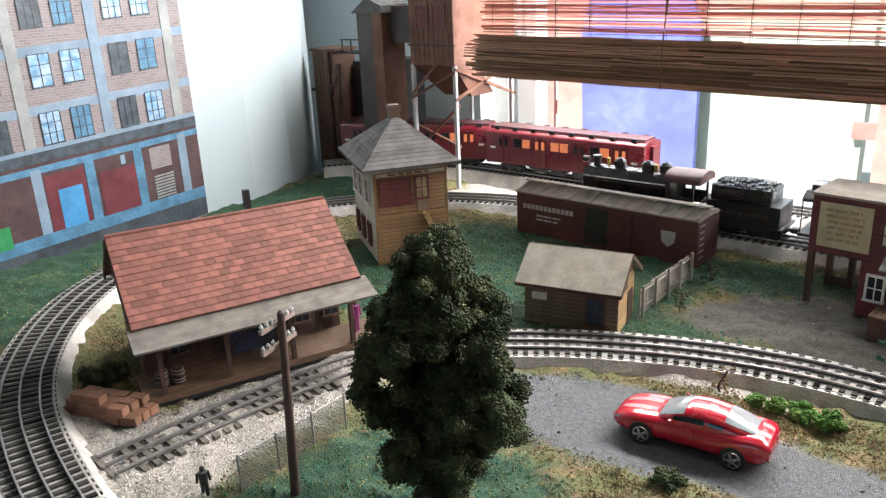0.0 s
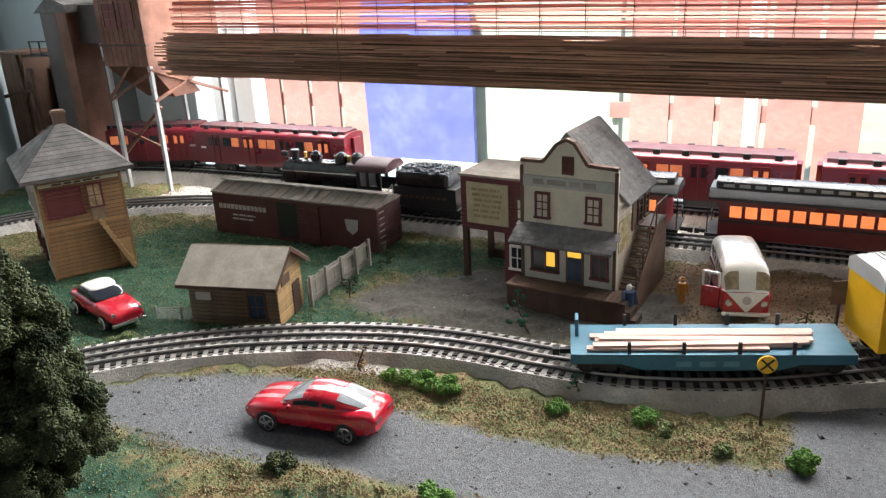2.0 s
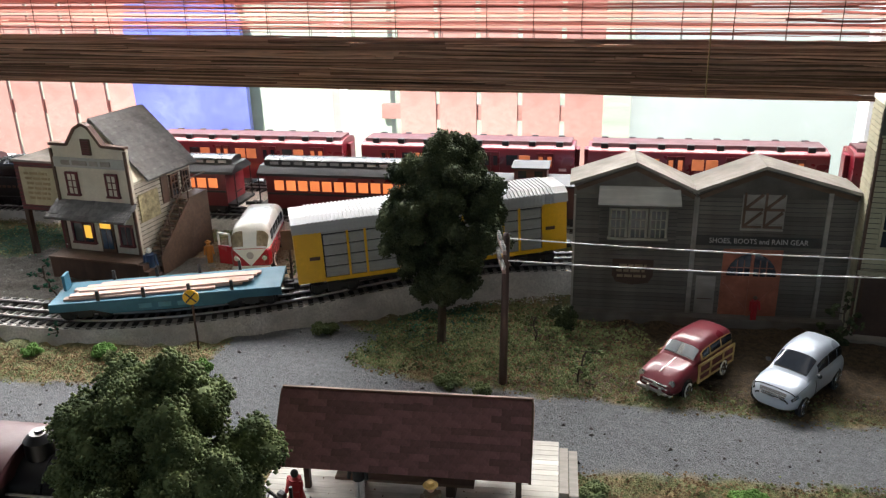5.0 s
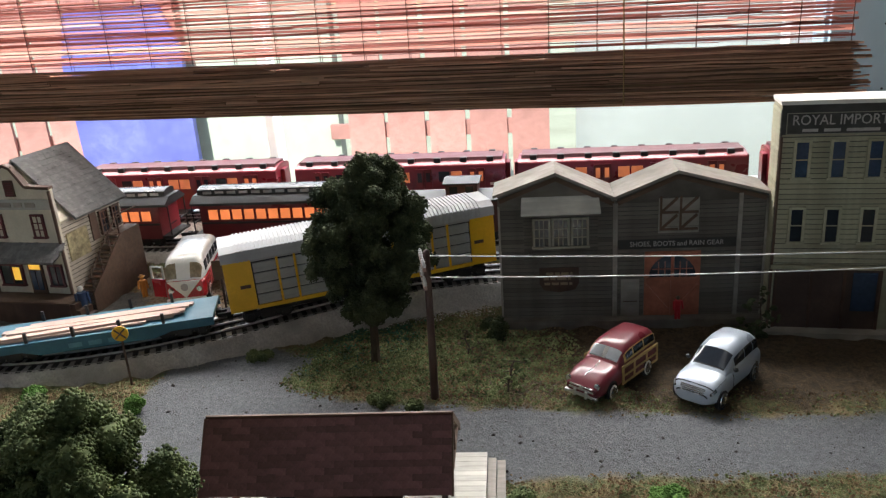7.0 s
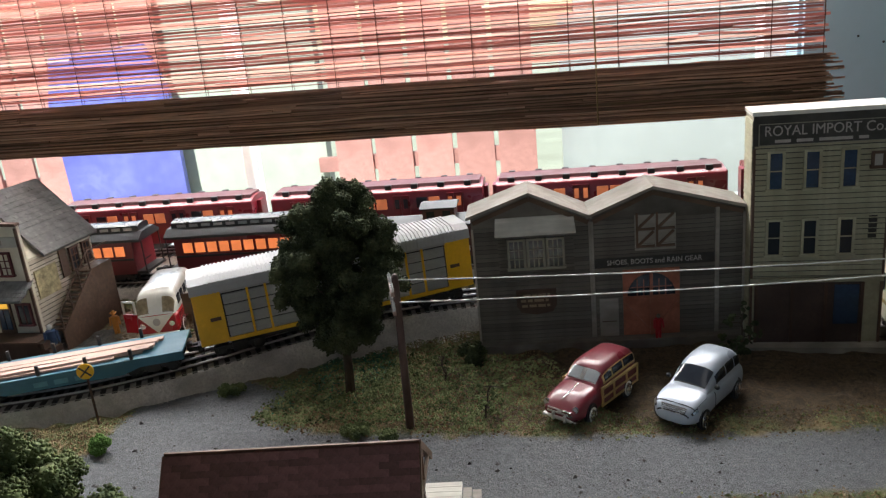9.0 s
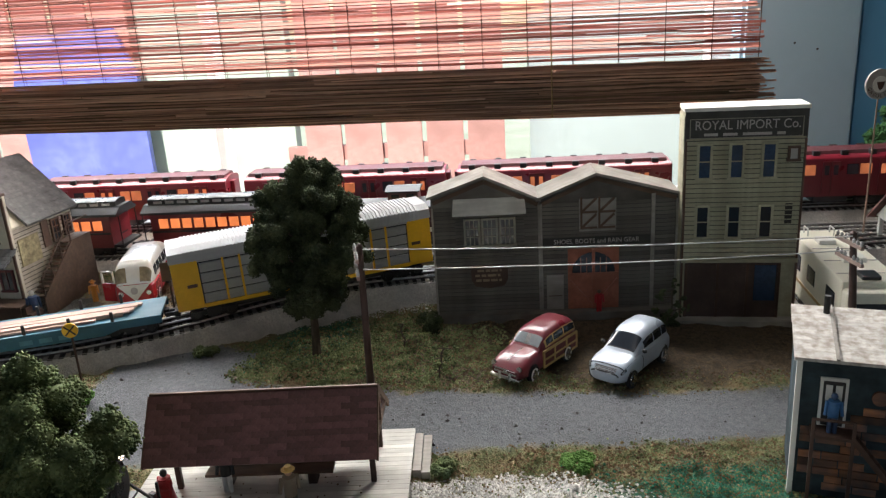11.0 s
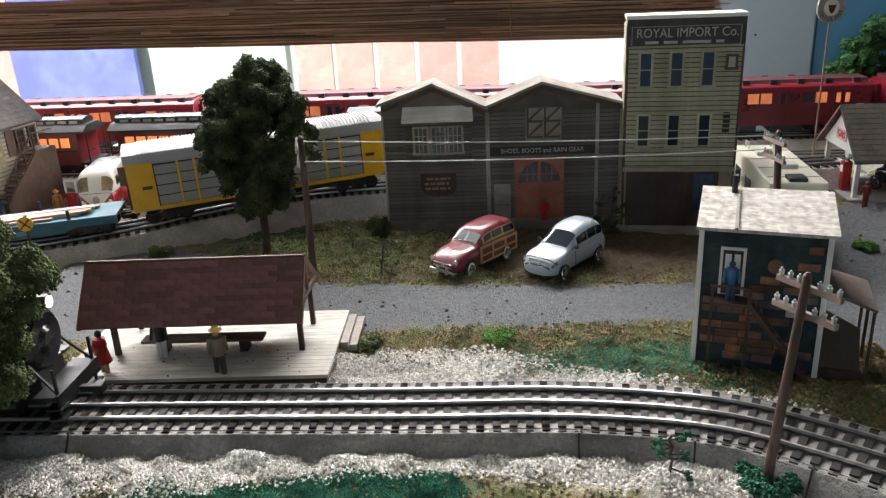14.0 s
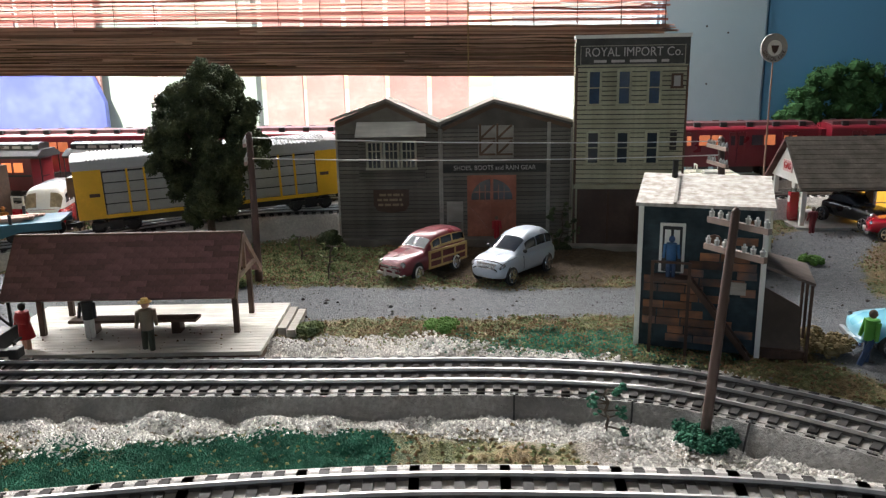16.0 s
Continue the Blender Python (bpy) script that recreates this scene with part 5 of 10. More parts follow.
# ---- general store with false front, dark red annex and outside stair ----
def build_store():
    t = thing("general_store", "cream two-storey false-front store with grey roof and porch", "building", pose(0.043, 0.730, 0.0105, 0, 0, -5))
    w, dk = 0.050, 0.013
    # solid dark block; its colour gives the shade of the void under the porch
    bm = B()
    box(bm, -w - 0.006, w + 0.012, -0.025, 0.0, -0.0115, dk)
    part("porch_shadow_block", bm, M["wood_dark"], t)
    bm = B()
    for k in range(24):
        x = -w - 0.007 + 0.005 * k
        box(bm, x, x + 0.0046, -0.026, 0.001, dk, dk + 0.0018)
    split_part("porch_plank", bm, M["wood_brown"], t)
    # main block behind the front
    bm = B()
    poly(bm, [(-w + 0.003, 0.004, -0.0115), (w - 0.003, 0.004, -0.0115), (w - 0.003, 0.004, 0.097), (-0.012, 0.004, 0.156), (-w + 0.003, 0.004, 0.102)], (0, 0.106, 0))
    part("main_block", bm, M["siding_cream"], t)
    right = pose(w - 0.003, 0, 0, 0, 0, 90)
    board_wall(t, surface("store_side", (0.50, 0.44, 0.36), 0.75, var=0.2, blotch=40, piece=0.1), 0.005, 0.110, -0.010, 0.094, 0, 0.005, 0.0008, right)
    # false front
    prof = [(-w, dk + 0.002), (w, dk + 0.002), (w, 0.136), (w - 0.030, 0.1375), (0.006, 0.158), (-0.002, 0.161), (-0.012, 0.156), (-0.026, 0.138), (-w, 0.138)]
    bm = B()
    poly(bm, [(x, 0.0, z) for x, z in prof], (0, 0.004, 0))
    ff = part("false_front", bm, M["siding_cream"], t)
    bm = B()
    for (ax, az), (bx, bz) in zip(prof[2:], prof[3:]):
        beam(bm, (ax, 0.002, az + 0.001), (bx, 0.002, bz + 0.001), 0.0075, 0.0032)
    part("cornice", bm, M["brown_trim"], t)
    for x in (-w + 0.0012, w - 0.0012):
        bm = B()
        box(bm, x - 0.0016, x + 0.0016, -0.0018, 0.0, dk + 0.002, 0.134)
        part("corner_board", bm, M["brown_trim"], t)
    bm = B()
    box(bm, -w + 0.003, w - 0.003, -0.002, 0.0, 0.1135, 0.1245)
    s = part("sign_board", bm, surface("sign_grey", (0.40, 0.40, 0.37), 0.7, var=0.15), t, "pale grey faded sign board")
    bars(s, M["wood_grey"], -0.038, 0.040, 0.1155, 0.1225, 1, -0.0022, seed=8)
    bm = B()
    box(bm, -0.006, 0.006, -0.0018, 0.0, 0.128, 0.146)
    v = part("vent", bm, M["brown_trim"], t)
    for k in range(6):
        bm = B()
        box(bm, -0.005, 0.005, -0.003, -0.0016, 0.1295 + 0.0026 * k, 0.1307 + 0.0026 * k)
        part("louvre", bm, M["dark_red"], v)
    for x in (-0.0265, 0.0265):
        window_unit(t, x, 0.083, 0.0115, 0.023, -0.0008, M["red_trim"], M["siding_cream"], 2, 3)
    # shop windows and door
    window_unit(t, -0.024, 0.026, 0.026, 0.022, -0.0008, M["red_trim"], M["glass_dark"], 2, 1)
    bm = B()
    box(bm, -0.022, -0.013, -0.0022, -0.0010, 0.031, 0.046)
    part("lit_poster", bm, M["lit_yellow"], t, "glowing yellow shop window")
    window_unit(t, 0.034, 0.026, 0.014, 0.022, -0.0008, M["red_trim"], M["glass_dark"], 2, 1)
    bm = B()
    box(bm, -0.001, 0.0175, -0.0022, 0.0, dk + 0.002, 0.051)
    d = part("door", bm, M["brown_trim"], t)
    for x in (0.0015, 0.0090):
        bm = B()
        box(bm, x, x + 0.0062, -0.0030, -0.0020, 0.020, 0.043)
        part("pane", bm, M["glass_blue"], d)
    bm = B()
    box(bm, 0.001, 0.015, -0.003, -0.002, 0.0445, 0.050)
    part("transom", bm, M["lit_yellow"], d)
    # porch roof of grey shingle courses
    pr = roof_slab("porch_roof", t, M["grey_shingle"], -w - 0.004, w + 0.003, -0.024, 0.0585, 0.0, 0.073, 0.0016)
    bm = B()
    rs = random.Random(4)
    for j in range(5):
        for i in range(22):
            x = -w - 0.004 + 0.0049 * i + (0.002 if j % 2 else 0)
            y, z = -0.024 + 0.0048 * j, 0.0602 + 0.0029 * j
            poly(bm, [(x, y, z), (x + 0.0046, y, z), (x + 0.0046, y + 0.0056, z + 0.003), (x, y + 0.0056, z + 0.003)], (0, -0.0003, 0.0007 + 0.0004 * rs.random()))
    tagged(part("porch_shingles", bm, M["grey_shingle"], pr), kind="stuff")
    # big rear gable roof, its ridge off the middle
    y0, y1, xr, zr = 0.024, 0.117, -0.012, 0.1605
    for s, e in ((-1, (-0.056, 0.096)), (1, (0.0535, 0.094))):
        bm = B()
        poly(bm, [(e[0], y0, e[1]), (xr, y0, zr), (xr, y1, zr), (e[0], y1, e[1])], (s * 0.0012, 0, 0.0026))
        r = part("roof", bm, M["grey_shingle"], t)
        bm = B()
        for j in range(13):
            for i in range(16):
                u0, u1 = j / 13, min(1.0, (j + 1.12) / 13)
                y = y0 + (y1 - y0) * (i + (0.5 if j % 2 else 0)) / 16.5
                yy = y + (y1 - y0) / 16.5 - 0.0005
                xa, za = e[0] + (xr - e[0]) * u0, e[1] + (zr - e[1]) * u0 + 0.0029
                xb, zb = e[0] + (xr - e[0]) * u1, e[1] + (zr - e[1]) * u1 + 0.0021
                poly(bm, [(xa, y, za), (xa, yy, za), (xb, yy, zb), (xb, y, zb)], (s * 0.0004, 0, 0.0006 + 0.0005 * rs.random()))
        tagged(part("shingles", bm, M["grey_shingle"], r), kind="stuff")
    # side windows, poster and outside stair with landing
    window_unit(t, 0.076, 0.064, 0.011, 0.024, -0.0012, M["brown_trim"], M["glass_dark"], 2, 3, m=right)
    window_unit(t, 0.098, 0.066, 0.010, 0.022, -0.0012, M["brown_trim"], M["glass_dark"], 2, 3, m=right)
    bm = B()
    box(bm, 0.010, 0.044, -0.0022, 0, 0.050, 0.082)
    part("wall_poster", bm, surface("poster", (0.42, 0.36, 0.20), 0.7, var=0.5, blotch=120), t, "faded painted wall advertisement").matrix_local = right
    bm = B()
    box(bm, 0.052, 0.064, -0.0022, 0, 0.060, 0.092)
    part("side_door", bm, M["brown_trim"], t).matrix_local = right
    for k in range(13):
        u = k / 12
        bm = B()
        box(bm, w, w + 0.016, 0.012 + 0.058 * u, 0.018 + 0.058 * u, 0.012 + 0.048 * u, 0.0138 + 0.048 * u)
        part("stair_tread", bm, M["wood_brown"], t)
    bm = B()
    for x in (w + 0.016,):
        poly(bm, [(x, 0.010, -0.0115), (x, 0.076, -0.0115), (x, 0.112, -0.0115), (x, 0.112, 0.062), (x, 0.076, 0.062), (x, 0.010, 0.012)], (0.0016, 0, 0))
    part("stair_wall", bm, M["wood_brown"], t, "brown board wall under the stair")
    bm = B()
    box(bm, w, w + 0.017, 0.076, 0.112, 0.060, 0.062)
    part("landing", bm, M["wood_brown"], t)
    bm = B()
    beam(bm, (w + 0.017, 0.012, 0.034), (w + 0.017, 0.074, 0.084), 0.0014)
    beam(bm, (w + 0.017, 0.074, 0.084), (w + 0.017, 0.112, 0.084), 0.0014)
    for u in (0, 0.33, 0.66, 1):
        beam(bm, (w + 0.017, 0.012 + 0.062 * u, 0.012 + 0.05 * u), (w + 0.017, 0.012 + 0.062 * u, 0.034 + 0.05 * u), 0.0014)
    part("stair_rail", bm, M["wood_dark"], t)
    for k in range(3):
        bm = B()
        box(bm, w + 0.012 + 0.0055 * k, w + 0.018 + 0.0055 * k, -0.024, -0.004, -0.0115, dk - 0.0075 * k)
        part("porch_step", bm, M["wood_dark"], t)
    # annex
    a = thing("store_annex", "dark red two-storey annex with open ground floor", "building", pose(-0.005, 0.764, 0, 0, 0, -5))
    ax0, ax1 = -0.086, -0.001
    bm = B()
    box(bm, ax0, ax1, 0.0, 0.066, 0.058, 0.118)
    box(bm, -0.034, ax1, 0.0, 0.066, 0.0, 0.058)
    part("wall", bm, M["dark_red"], a)
    board_wall(a, M["dark_red"], ax0, ax1, 0.058, 0.118, 0, 0.0045, 0.0007)
    bm = B()
    box(bm, ax0 - 0.002, ax1, -0.002, 0.068, 0.118, 0.1205)
    part("roof", bm, M["roof_tan"], a)
    for x, y in ((ax0 + 0.003, 0.003), (ax0 + 0.003, 0.062), (-0.060, 0.062)):
        bm = B()
        beam(bm, (x, y, 0), (x, y, 0.058), 0.006)
        part("post", bm, M["wood_dark"], a)
    bm = B()
    box(bm, ax0, -0.060, 0.062, 0.066, 0.0, 0.012)
    part("back_sill", bm, M["wood_dark"], a)
    window_unit(a, -0.012, 0.078, 0.010, 0.020, -0.001, M["brown_trim"], M["siding_cream"], 2, 2)
    window_unit(a, -0.018, 0.020, 0.014, 0.024, -0.001, M["white_paint"], M["glass_dark"], 2, 2)
    bm = B()
    box(bm, -0.078, -0.028, -0.0026, -0.0006, 0.066, 0.112)
    s = part("wall_sign", bm, surface("sign_cream", (0.46, 0.40, 0.26), 0.75, var=0.15, blotch=60), a, "cream painted advertising panel")
    bars(s, surface("sign_ink", (0.34, 0.26, 0.15), 0.8), -0.072, -0.034, 0.072, 0.108, 6, -0.0028, seed=6, fill=0.5)


build_store()


# ---- two joined weathered warehouses ----
def build_warehouses():
    base = pose(0.572, 0.702, 0.0035, 0, 0, 2.5)
    bm = B()
    box(bm, -0.004, 0.375, -0.012, 0.0, -0.006, 0.0035, 0.0006)
    solid("boardwalk", bm, M["siding_grey"], "low grey plank boardwalk before the shops", "boardwalk", base)

    def gable(name, label, x0, x1, xa, ze0, ze1, za):
        t = thing(name, label, "building", base, group="weathered shop fronts")
        bm = B()
        poly(bm, [(x0, 0, 0), (x1, 0, 0), (x1, 0, ze1), (xa, 0, za), (x0, 0, ze0)], (0, 0.038, 0))
        part("wall", bm, M["siding_grey"], t)
        board_wall(t, M["siding_grey"], x0 + 0.0016, x1 - 0.0016, 0.001, min(ze0, ze1) - 0.004, 0, 0.0042, 0.0015)
        for a, b_, za_, zb_ in ((x0 - 0.004, xa, ze0, za), (xa, x1 + 0.001, za, ze1)):
            bm = B()
            poly(bm, [(a, -0.006, za_), (b_, -0.006, zb_), (b_, 0.044, zb_), (a, 0.044, za_)], (0, 0, 0.0028))
            part("roof", bm, M["wood_grey"], t, "pale grey weathered roof slope")
        bm = B()
        beam(bm, (x0 + 0.002, -0.0016, ze0 - 0.004), (xa, -0.0016, za - 0.004), 0.0016, 0.004)
        beam(bm, (xa, -0.0016, za - 0.004), (x1 - 0.002, -0.0016, ze1 - 0.004), 0.0016, 0.004)
        part("gable_trim", bm, M["wood_brown"], t)
        for x in (x0 + 0.0010, x1 - 0.0010):
            bm = B()
            box(bm, x - 0.0010, x + 0.0010, -0.0022, 0, 0.0, min(ze0, ze1) - 0.004)
            part("corner_board", bm, M["wood_grey"], t)
        return t

    a = gable("shop_left", "grey weathered clapboard shop with awning window and faded sign", 0.0, 0.1102, 0.055, 0.1285, 0.1225, 0.1485)
    bm = B()
    box(bm, 0.024, 0.094, -0.0045, -0.0008, 0.066, 0.122)
    bay = part("bay", bm, M["siding_grey"], a)
    board_wall(bay, M["siding_grey"], 0.0242, 0.0938, 0.067, 0.1215, -0.0047, 0.0034, 0.0008)
    window_unit(a, 0.041, 0.080, 0.0125, 0.026, -0.0062, M["frame_drab"], M["glass_dark"], 3, 3)
    window_unit(a, 0.059, 0.080, 0.0125, 0.026, -0.0062, M["frame_drab"], M["glass_dark"], 3, 3)
    window_unit(a, 0.077, 0.080, 0.0125, 0.026, -0.0062, M["frame_drab"], M["glass_dark"], 3, 3)
    bm = B()
    poly(bm, [(0.022, -0.013, 0.1125), (0.096, -0.013, 0.1125), (0.095, -0.001, 0.1255), (0.023, -0.001, 0.1255)], (0, 0.0004, 0.0018))
    part("awning", bm, M["deck_wood"], a, "pale grey board awning")
    bm = B()
    poly(bm, [(0.038, -0.0012, 0.056), (0.038, -0.0012, 0.040), (0.042, -0.0012, 0.033), (0.057, -0.0012, 0.0305), (0.072, -0.0012, 0.033), (0.076, -0.0012, 0.040), (0.076, -0.0012, 0.056)], (0, -0.0014, 0))
    s = part("wall_sign", bm, surface("sign_brown", (0.065, 0.035, 0.024), 0.7, var=0.2), a, "small dark brown shield-shaped sign")
    bars(s, surface("sign_ink_tan", (0.25, 0.19, 0.12), 0.8, var=0.1), 0.042, 0.072, 0.037, 0.053, 3, -0.0028, seed=3, fill=0.45)
    b_ = gable("shop_right", "grey weathered clapboard shop with orange barn doors", 0.1105, 0.2485, 0.1665, 0.1225, 0.1235, 0.1465)
    bm = B()
    box(bm, 0.222, 0.2255, -0.003, 0, 0.0, 0.125)
    part("downpipe", bm, M["wood_grey"], b_)
    bm = B()
    box(bm, 0.1125, 0.2215, -0.0024, -0.0006, 0.0735, 0.0825)
    s = part("shop_sign", bm, surface("sign_black", (0.035, 0.033, 0.03), 0.7, var=0.2), b_, "long dark sign board with pale letters")
    lettering("SHOES, BOOTS and RAIN GEAR", 0.0068, M["letter_grey"], s, pose(0.167, -0.0028, 0.0778), squeeze=0.92)
    bm = B()
    box(bm, 0.150, 0.187, -0.0018, -0.0006, 0.088, 0.122)
    hay = part("loft_door", bm, M["wood_grey"], b_, "grey braced loft doors")
    for x in (0.151, 0.1690):
        for z in (0.091, 0.1075):
            bm = B()
            beam(bm, (x + 0.001, -0.0022, z + 0.001), (x + 0.016, -0.0022, z + 0.015), 0.0022)
            box(bm, x, x + 0.017, -0.003, -0.0017, z, z + 0.002)
            box(bm, x, x + 0.002, -0.003, -0.0017, z, z + 0.0165)
            part("brace", bm, M["wood_brown"], hay)
    # lit barn doors with an arched light
    orange = surface("barn_door", (0.34, 0.11, 0.06), 0.6, var=0.25, blotch=50)
    for sg in (-1, 1):
        xm = 0.164
        bm = B()
        box(bm, min(xm, xm + sg * 0.026), max(xm, xm + sg * 0.026), -0.0022, -0.0004, 0.004, 0.070)
        dr = part("barn_door", bm, orange, b_, "orange brown barn door with arched glazing")
        bm = B()
        poly(bm, [(xm + sg * 0.0016, -0.0024, 0.044)] + [(xm + sg * max(0.0016, 0.022 * math.cos(math.pi * k / 12)), -0.0024, 0.044 + 0.022 * math.sin(math.pi * k / 12)) for k in range(7)], (0, -0.0008, 0))
        part("arched_light", bm, M["glass_dark"], dr)
        bm = B()
        box(bm, xm + (0 if sg > 0 else -0.0014), xm + (0.0014 if sg > 0 else 0), -0.0040, -0.0022, 0.004, 0.069)
        box(bm, min(xm, xm + sg * 0.025), max(xm, xm + sg * 0.025), -0.0040, -0.0022, 0.0415, 0.0440)
        for x in (0.007, 0.013):
            box(bm, xm + sg * x - 0.0004, xm + sg * x + 0.0004, -0.0036, -0.0024, 0.044, 0.060)
        box(bm, min(xm, xm + sg * 0.019), max(xm, xm + sg * 0.019), -0.0036, -0.0024, 0.0520, 0.0528)
        beam(bm, (xm + sg * 0.024, -0.003, 0.036), (xm + sg * 0.003, -0.003, 0.010), 0.0018)
        part("door_frame", bm, orange, dr)
    bm = B()
    box(bm, 0.116, 0.1335, -0.0022, -0.0006, 0.004, 0.042)
    sd = part("side_door", bm, M["wood_grey"], b_)
    bm = B()
    box(bm, 0.118, 0.1315, -0.0030, -0.0020, 0.019, 0.0196)
    part("door_rail", bm, M["wood_brown"], sd)


build_warehouses()


# ---- tall import house ----
def build_import_house():
    t = thing("import_house", "tall pale yellow clapboard import house with dark sign band", "building", pose(0.820, 0.690, 0, 0, 0, -4), group="weathered shop fronts")
    W, D, H = 0.109, 0.036, 0.2105
    bm = B()
    box(bm, 0, W, 0, D, 0, H)
    part("wall", bm, M["siding_yellow"], t)
    board_wall(t, M["siding_yellow"], 0.0012, W - 0.0012, 0.067, 0.187, 0, 0.0046, 0.0014)
    board_wall(t, M["siding_yellow"], 0, D, 0.002, H - 0.004, 0, 0.0046, 0.0008, pose(0, D, 0, 0, 0, -90))
    bm = B()
    box(bm, -0.0012, W + 0.0012, -0.0016, D, H, H + 0.0035)
    part("parapet", bm, M["white_paint"], t)
    bm = B()
    box(bm, 0.0, W, -0.0014, 0.0, 0.1825, H)
    band = part("sign_band", bm, surface("band_dark", (0.055, 0.053, 0.05), 0.75, var=0.2, blotch=60), t, "dark grey sign band with pale letters")
    lettering("ROYAL IMPORT Co.", 0.0122, M["letter_grey"], band, pose(W / 2 + 0.001, -0.0018, 0.1970), squeeze=0.88)
    bars(band, M["letter_grey"], 0.008, 0.103, 0.1872, 0.1900, 1, -0.0016, seed=2, fill=0.9)
    for xa, xb, za, zb in ((0.004, W - 0.004, 0.2030, 0.2037), (0.004, W - 0.004, 0.1850, 0.1857), (0.004, 0.0048, 0.1857, 0.2030), (W - 0.0048, W - 0.004, 0.1857, 0.2030)):
        bm = B()
        box(bm, xa, xb, -0.0018, -0.0013, za, zb)
        part("sign_border", bm, M["frame_drab"], band)
    for x in (0.0185, 0.0475, 0.0765):
        window_unit(t, x, 0.1475, 0.0098, 0.0310, -0.0016, M["siding_yellow"], M["glass_blue"], 1, 2, bar=0.0010)
        window_unit(t, x, 0.0885, 0.0096, 0.0300, -0.0016, M["siding_yellow"], M["glass_dark"], 1, 2, bar=0.0010)
    window_unit(t, 0.0980, 0.164, 0.0065, 0.010, -0.0016, M["brown_trim"], M["letter_grey"], 1, 1)
    bm = B()
    box(bm, 0.094, 0.1005, -0.0016, 0, 0.101, 0.121)
    part("shutter", bm, M["joint_dark"], t)
    # ground floor shop front
    bm = B()
    box(bm, 0.004, 0.094, -0.0016, 0, 0.004, 0.061)
    g = part("garage_front", bm, surface("front_brown", (0.060, 0.035, 0.028), 0.7, var=0.3), t, "dark brown shop front")
    for x in (0.004, 0.034, 0.062, 0.0915):
        bm = B()
        box(bm, x, x + 0.0025, -0.0026, -0.0014, 0.004, 0.061)
        part("stile", bm, M["wood_dark"], g)
    bm = B()
    box(bm, 0.070, 0.090, -0.0024, -0.0014, 0.022, 0.059)
    part("shop_glass", bm, M["glass_blue"], g)
    bm = B()
    box(bm, 0.0, W, -0.0030, 0.0, 0.0618, 0.066)
    part("lintel", bm, M["siding_yellow"], t)
    for x in (0.001, W - 0.001):
        bm = B()
        box(bm, x - 0.001, x + 0.001, -0.0022, 0, 0.0, 0.183)
        part("corner_board", bm, M["brown_trim"], t)
    bm = B()
    box(bm, -0.004, W + 0.006, -0.014, 0.0, -0.002, 0.004)
    solid("stone_step", bm, M["wood_grey"], "low grey step before the import house", "step", pose(0.820, 0.690, 0, 0, 0, -4))


build_import_house()


# ---- open waiting platform ----
def build_platform():
    m = pose(0.4855, 0.4085, 0, 0, 0, 4)
    t = thing("station_platform", "pale weathered plank platform with brown shingle shelter roof", "platform", m)
    bm = B()
    box(bm, -0.0945, 0.0945, -0.051, 0.053, -0.003, 0.005)
    part("platform_base", bm, M["wood_brown"], t)
    for k in range(19):
        y = -0.0525 + 0.0056 * k
        bm = B()
        box(bm, -0.0960, 0.0960, y, y + 0.0053, 0.005, 0.0078)
        part("plank", bm, M["deck_wood"], t)
    for x in (-0.066, 0.071):
        for y in (-0.014, 0.030):
            bm = B()
            box(bm, x - 0.0018, x + 0.0018, y - 0.0018, y + 0.0018, 0.0078, 0.05)
            beam(bm, (x, y, 0.036), (x - 0.010 * (1 if x > 0 else -1), y, 0.050), 0.0018)
            part("post", bm, M["wood_dark"], t)
    x0, x1, yr, zr = -0.078, 0.0785, -0.009, 0.0765
    roof_slab("roof", t, M["brown_shingle"], x0, x1, yr - 0.029, 0.040, yr, zr, 0.0024)
    roof_slab("roof", t, M["brown_shingle"], x0, x1, yr + 0.045, 0.040, yr, zr, 0.0024)
    for x in (x0, x1):
        bm = B()
        beam(bm, (x, yr - 0.030, 0.040), (x, yr, zr + 0.001), 0.0016, 0.0046)
        beam(bm, (x, yr + 0.046, 0.040), (x, yr, zr + 0.001), 0.0016, 0.0046)
        beam(bm, (x, yr - 0.018, 0.052), (x, yr + 0.03, 0.052), 0.002, 0.003)
        beam(bm, (x, yr, 0.052), (x, yr, zr), 0.002, 0.003)
        part("gable_truss", bm, M["wood_brown"], t)
    bm = B()
    box(bm, x0, x1, yr - 0.0008, yr + 0.0008, zr + 0.002, zr + 0.0036)
    part("ridge_board", bm, M["wood_brown"], t)
    shingles(t, M["brown_shingle"], x0, x1, yr - 0.029, 0.040, yr - 0.001, zr, 11, 13, 0.00045)
    for k in range(2):
        bm = B()
        box(bm, 0.0965 + 0.0065 * k, 0.1025 + 0.0065 * k, 0.0, 0.050, -0.002, 0.0055 - 0.002 * k)
        part("side_step", bm, M["wood_grey"], t)
    b = thing("bench", "long dark brown backless bench on the platform", "bench", m)
    bm = B()
    box(bm, -0.047, 0.043, -0.016, -0.004, 0.0165, 0.0185)
    part("seat", bm, M["wood_brown"], b)
    for x in (-0.032, 0.028):
        bm = B()
        box(bm, x - 0.003, x + 0.003, -0.015, -0.005, 0.0078, 0.0165)
        part("leg", bm, M["wood_dark"], b)


build_platform()


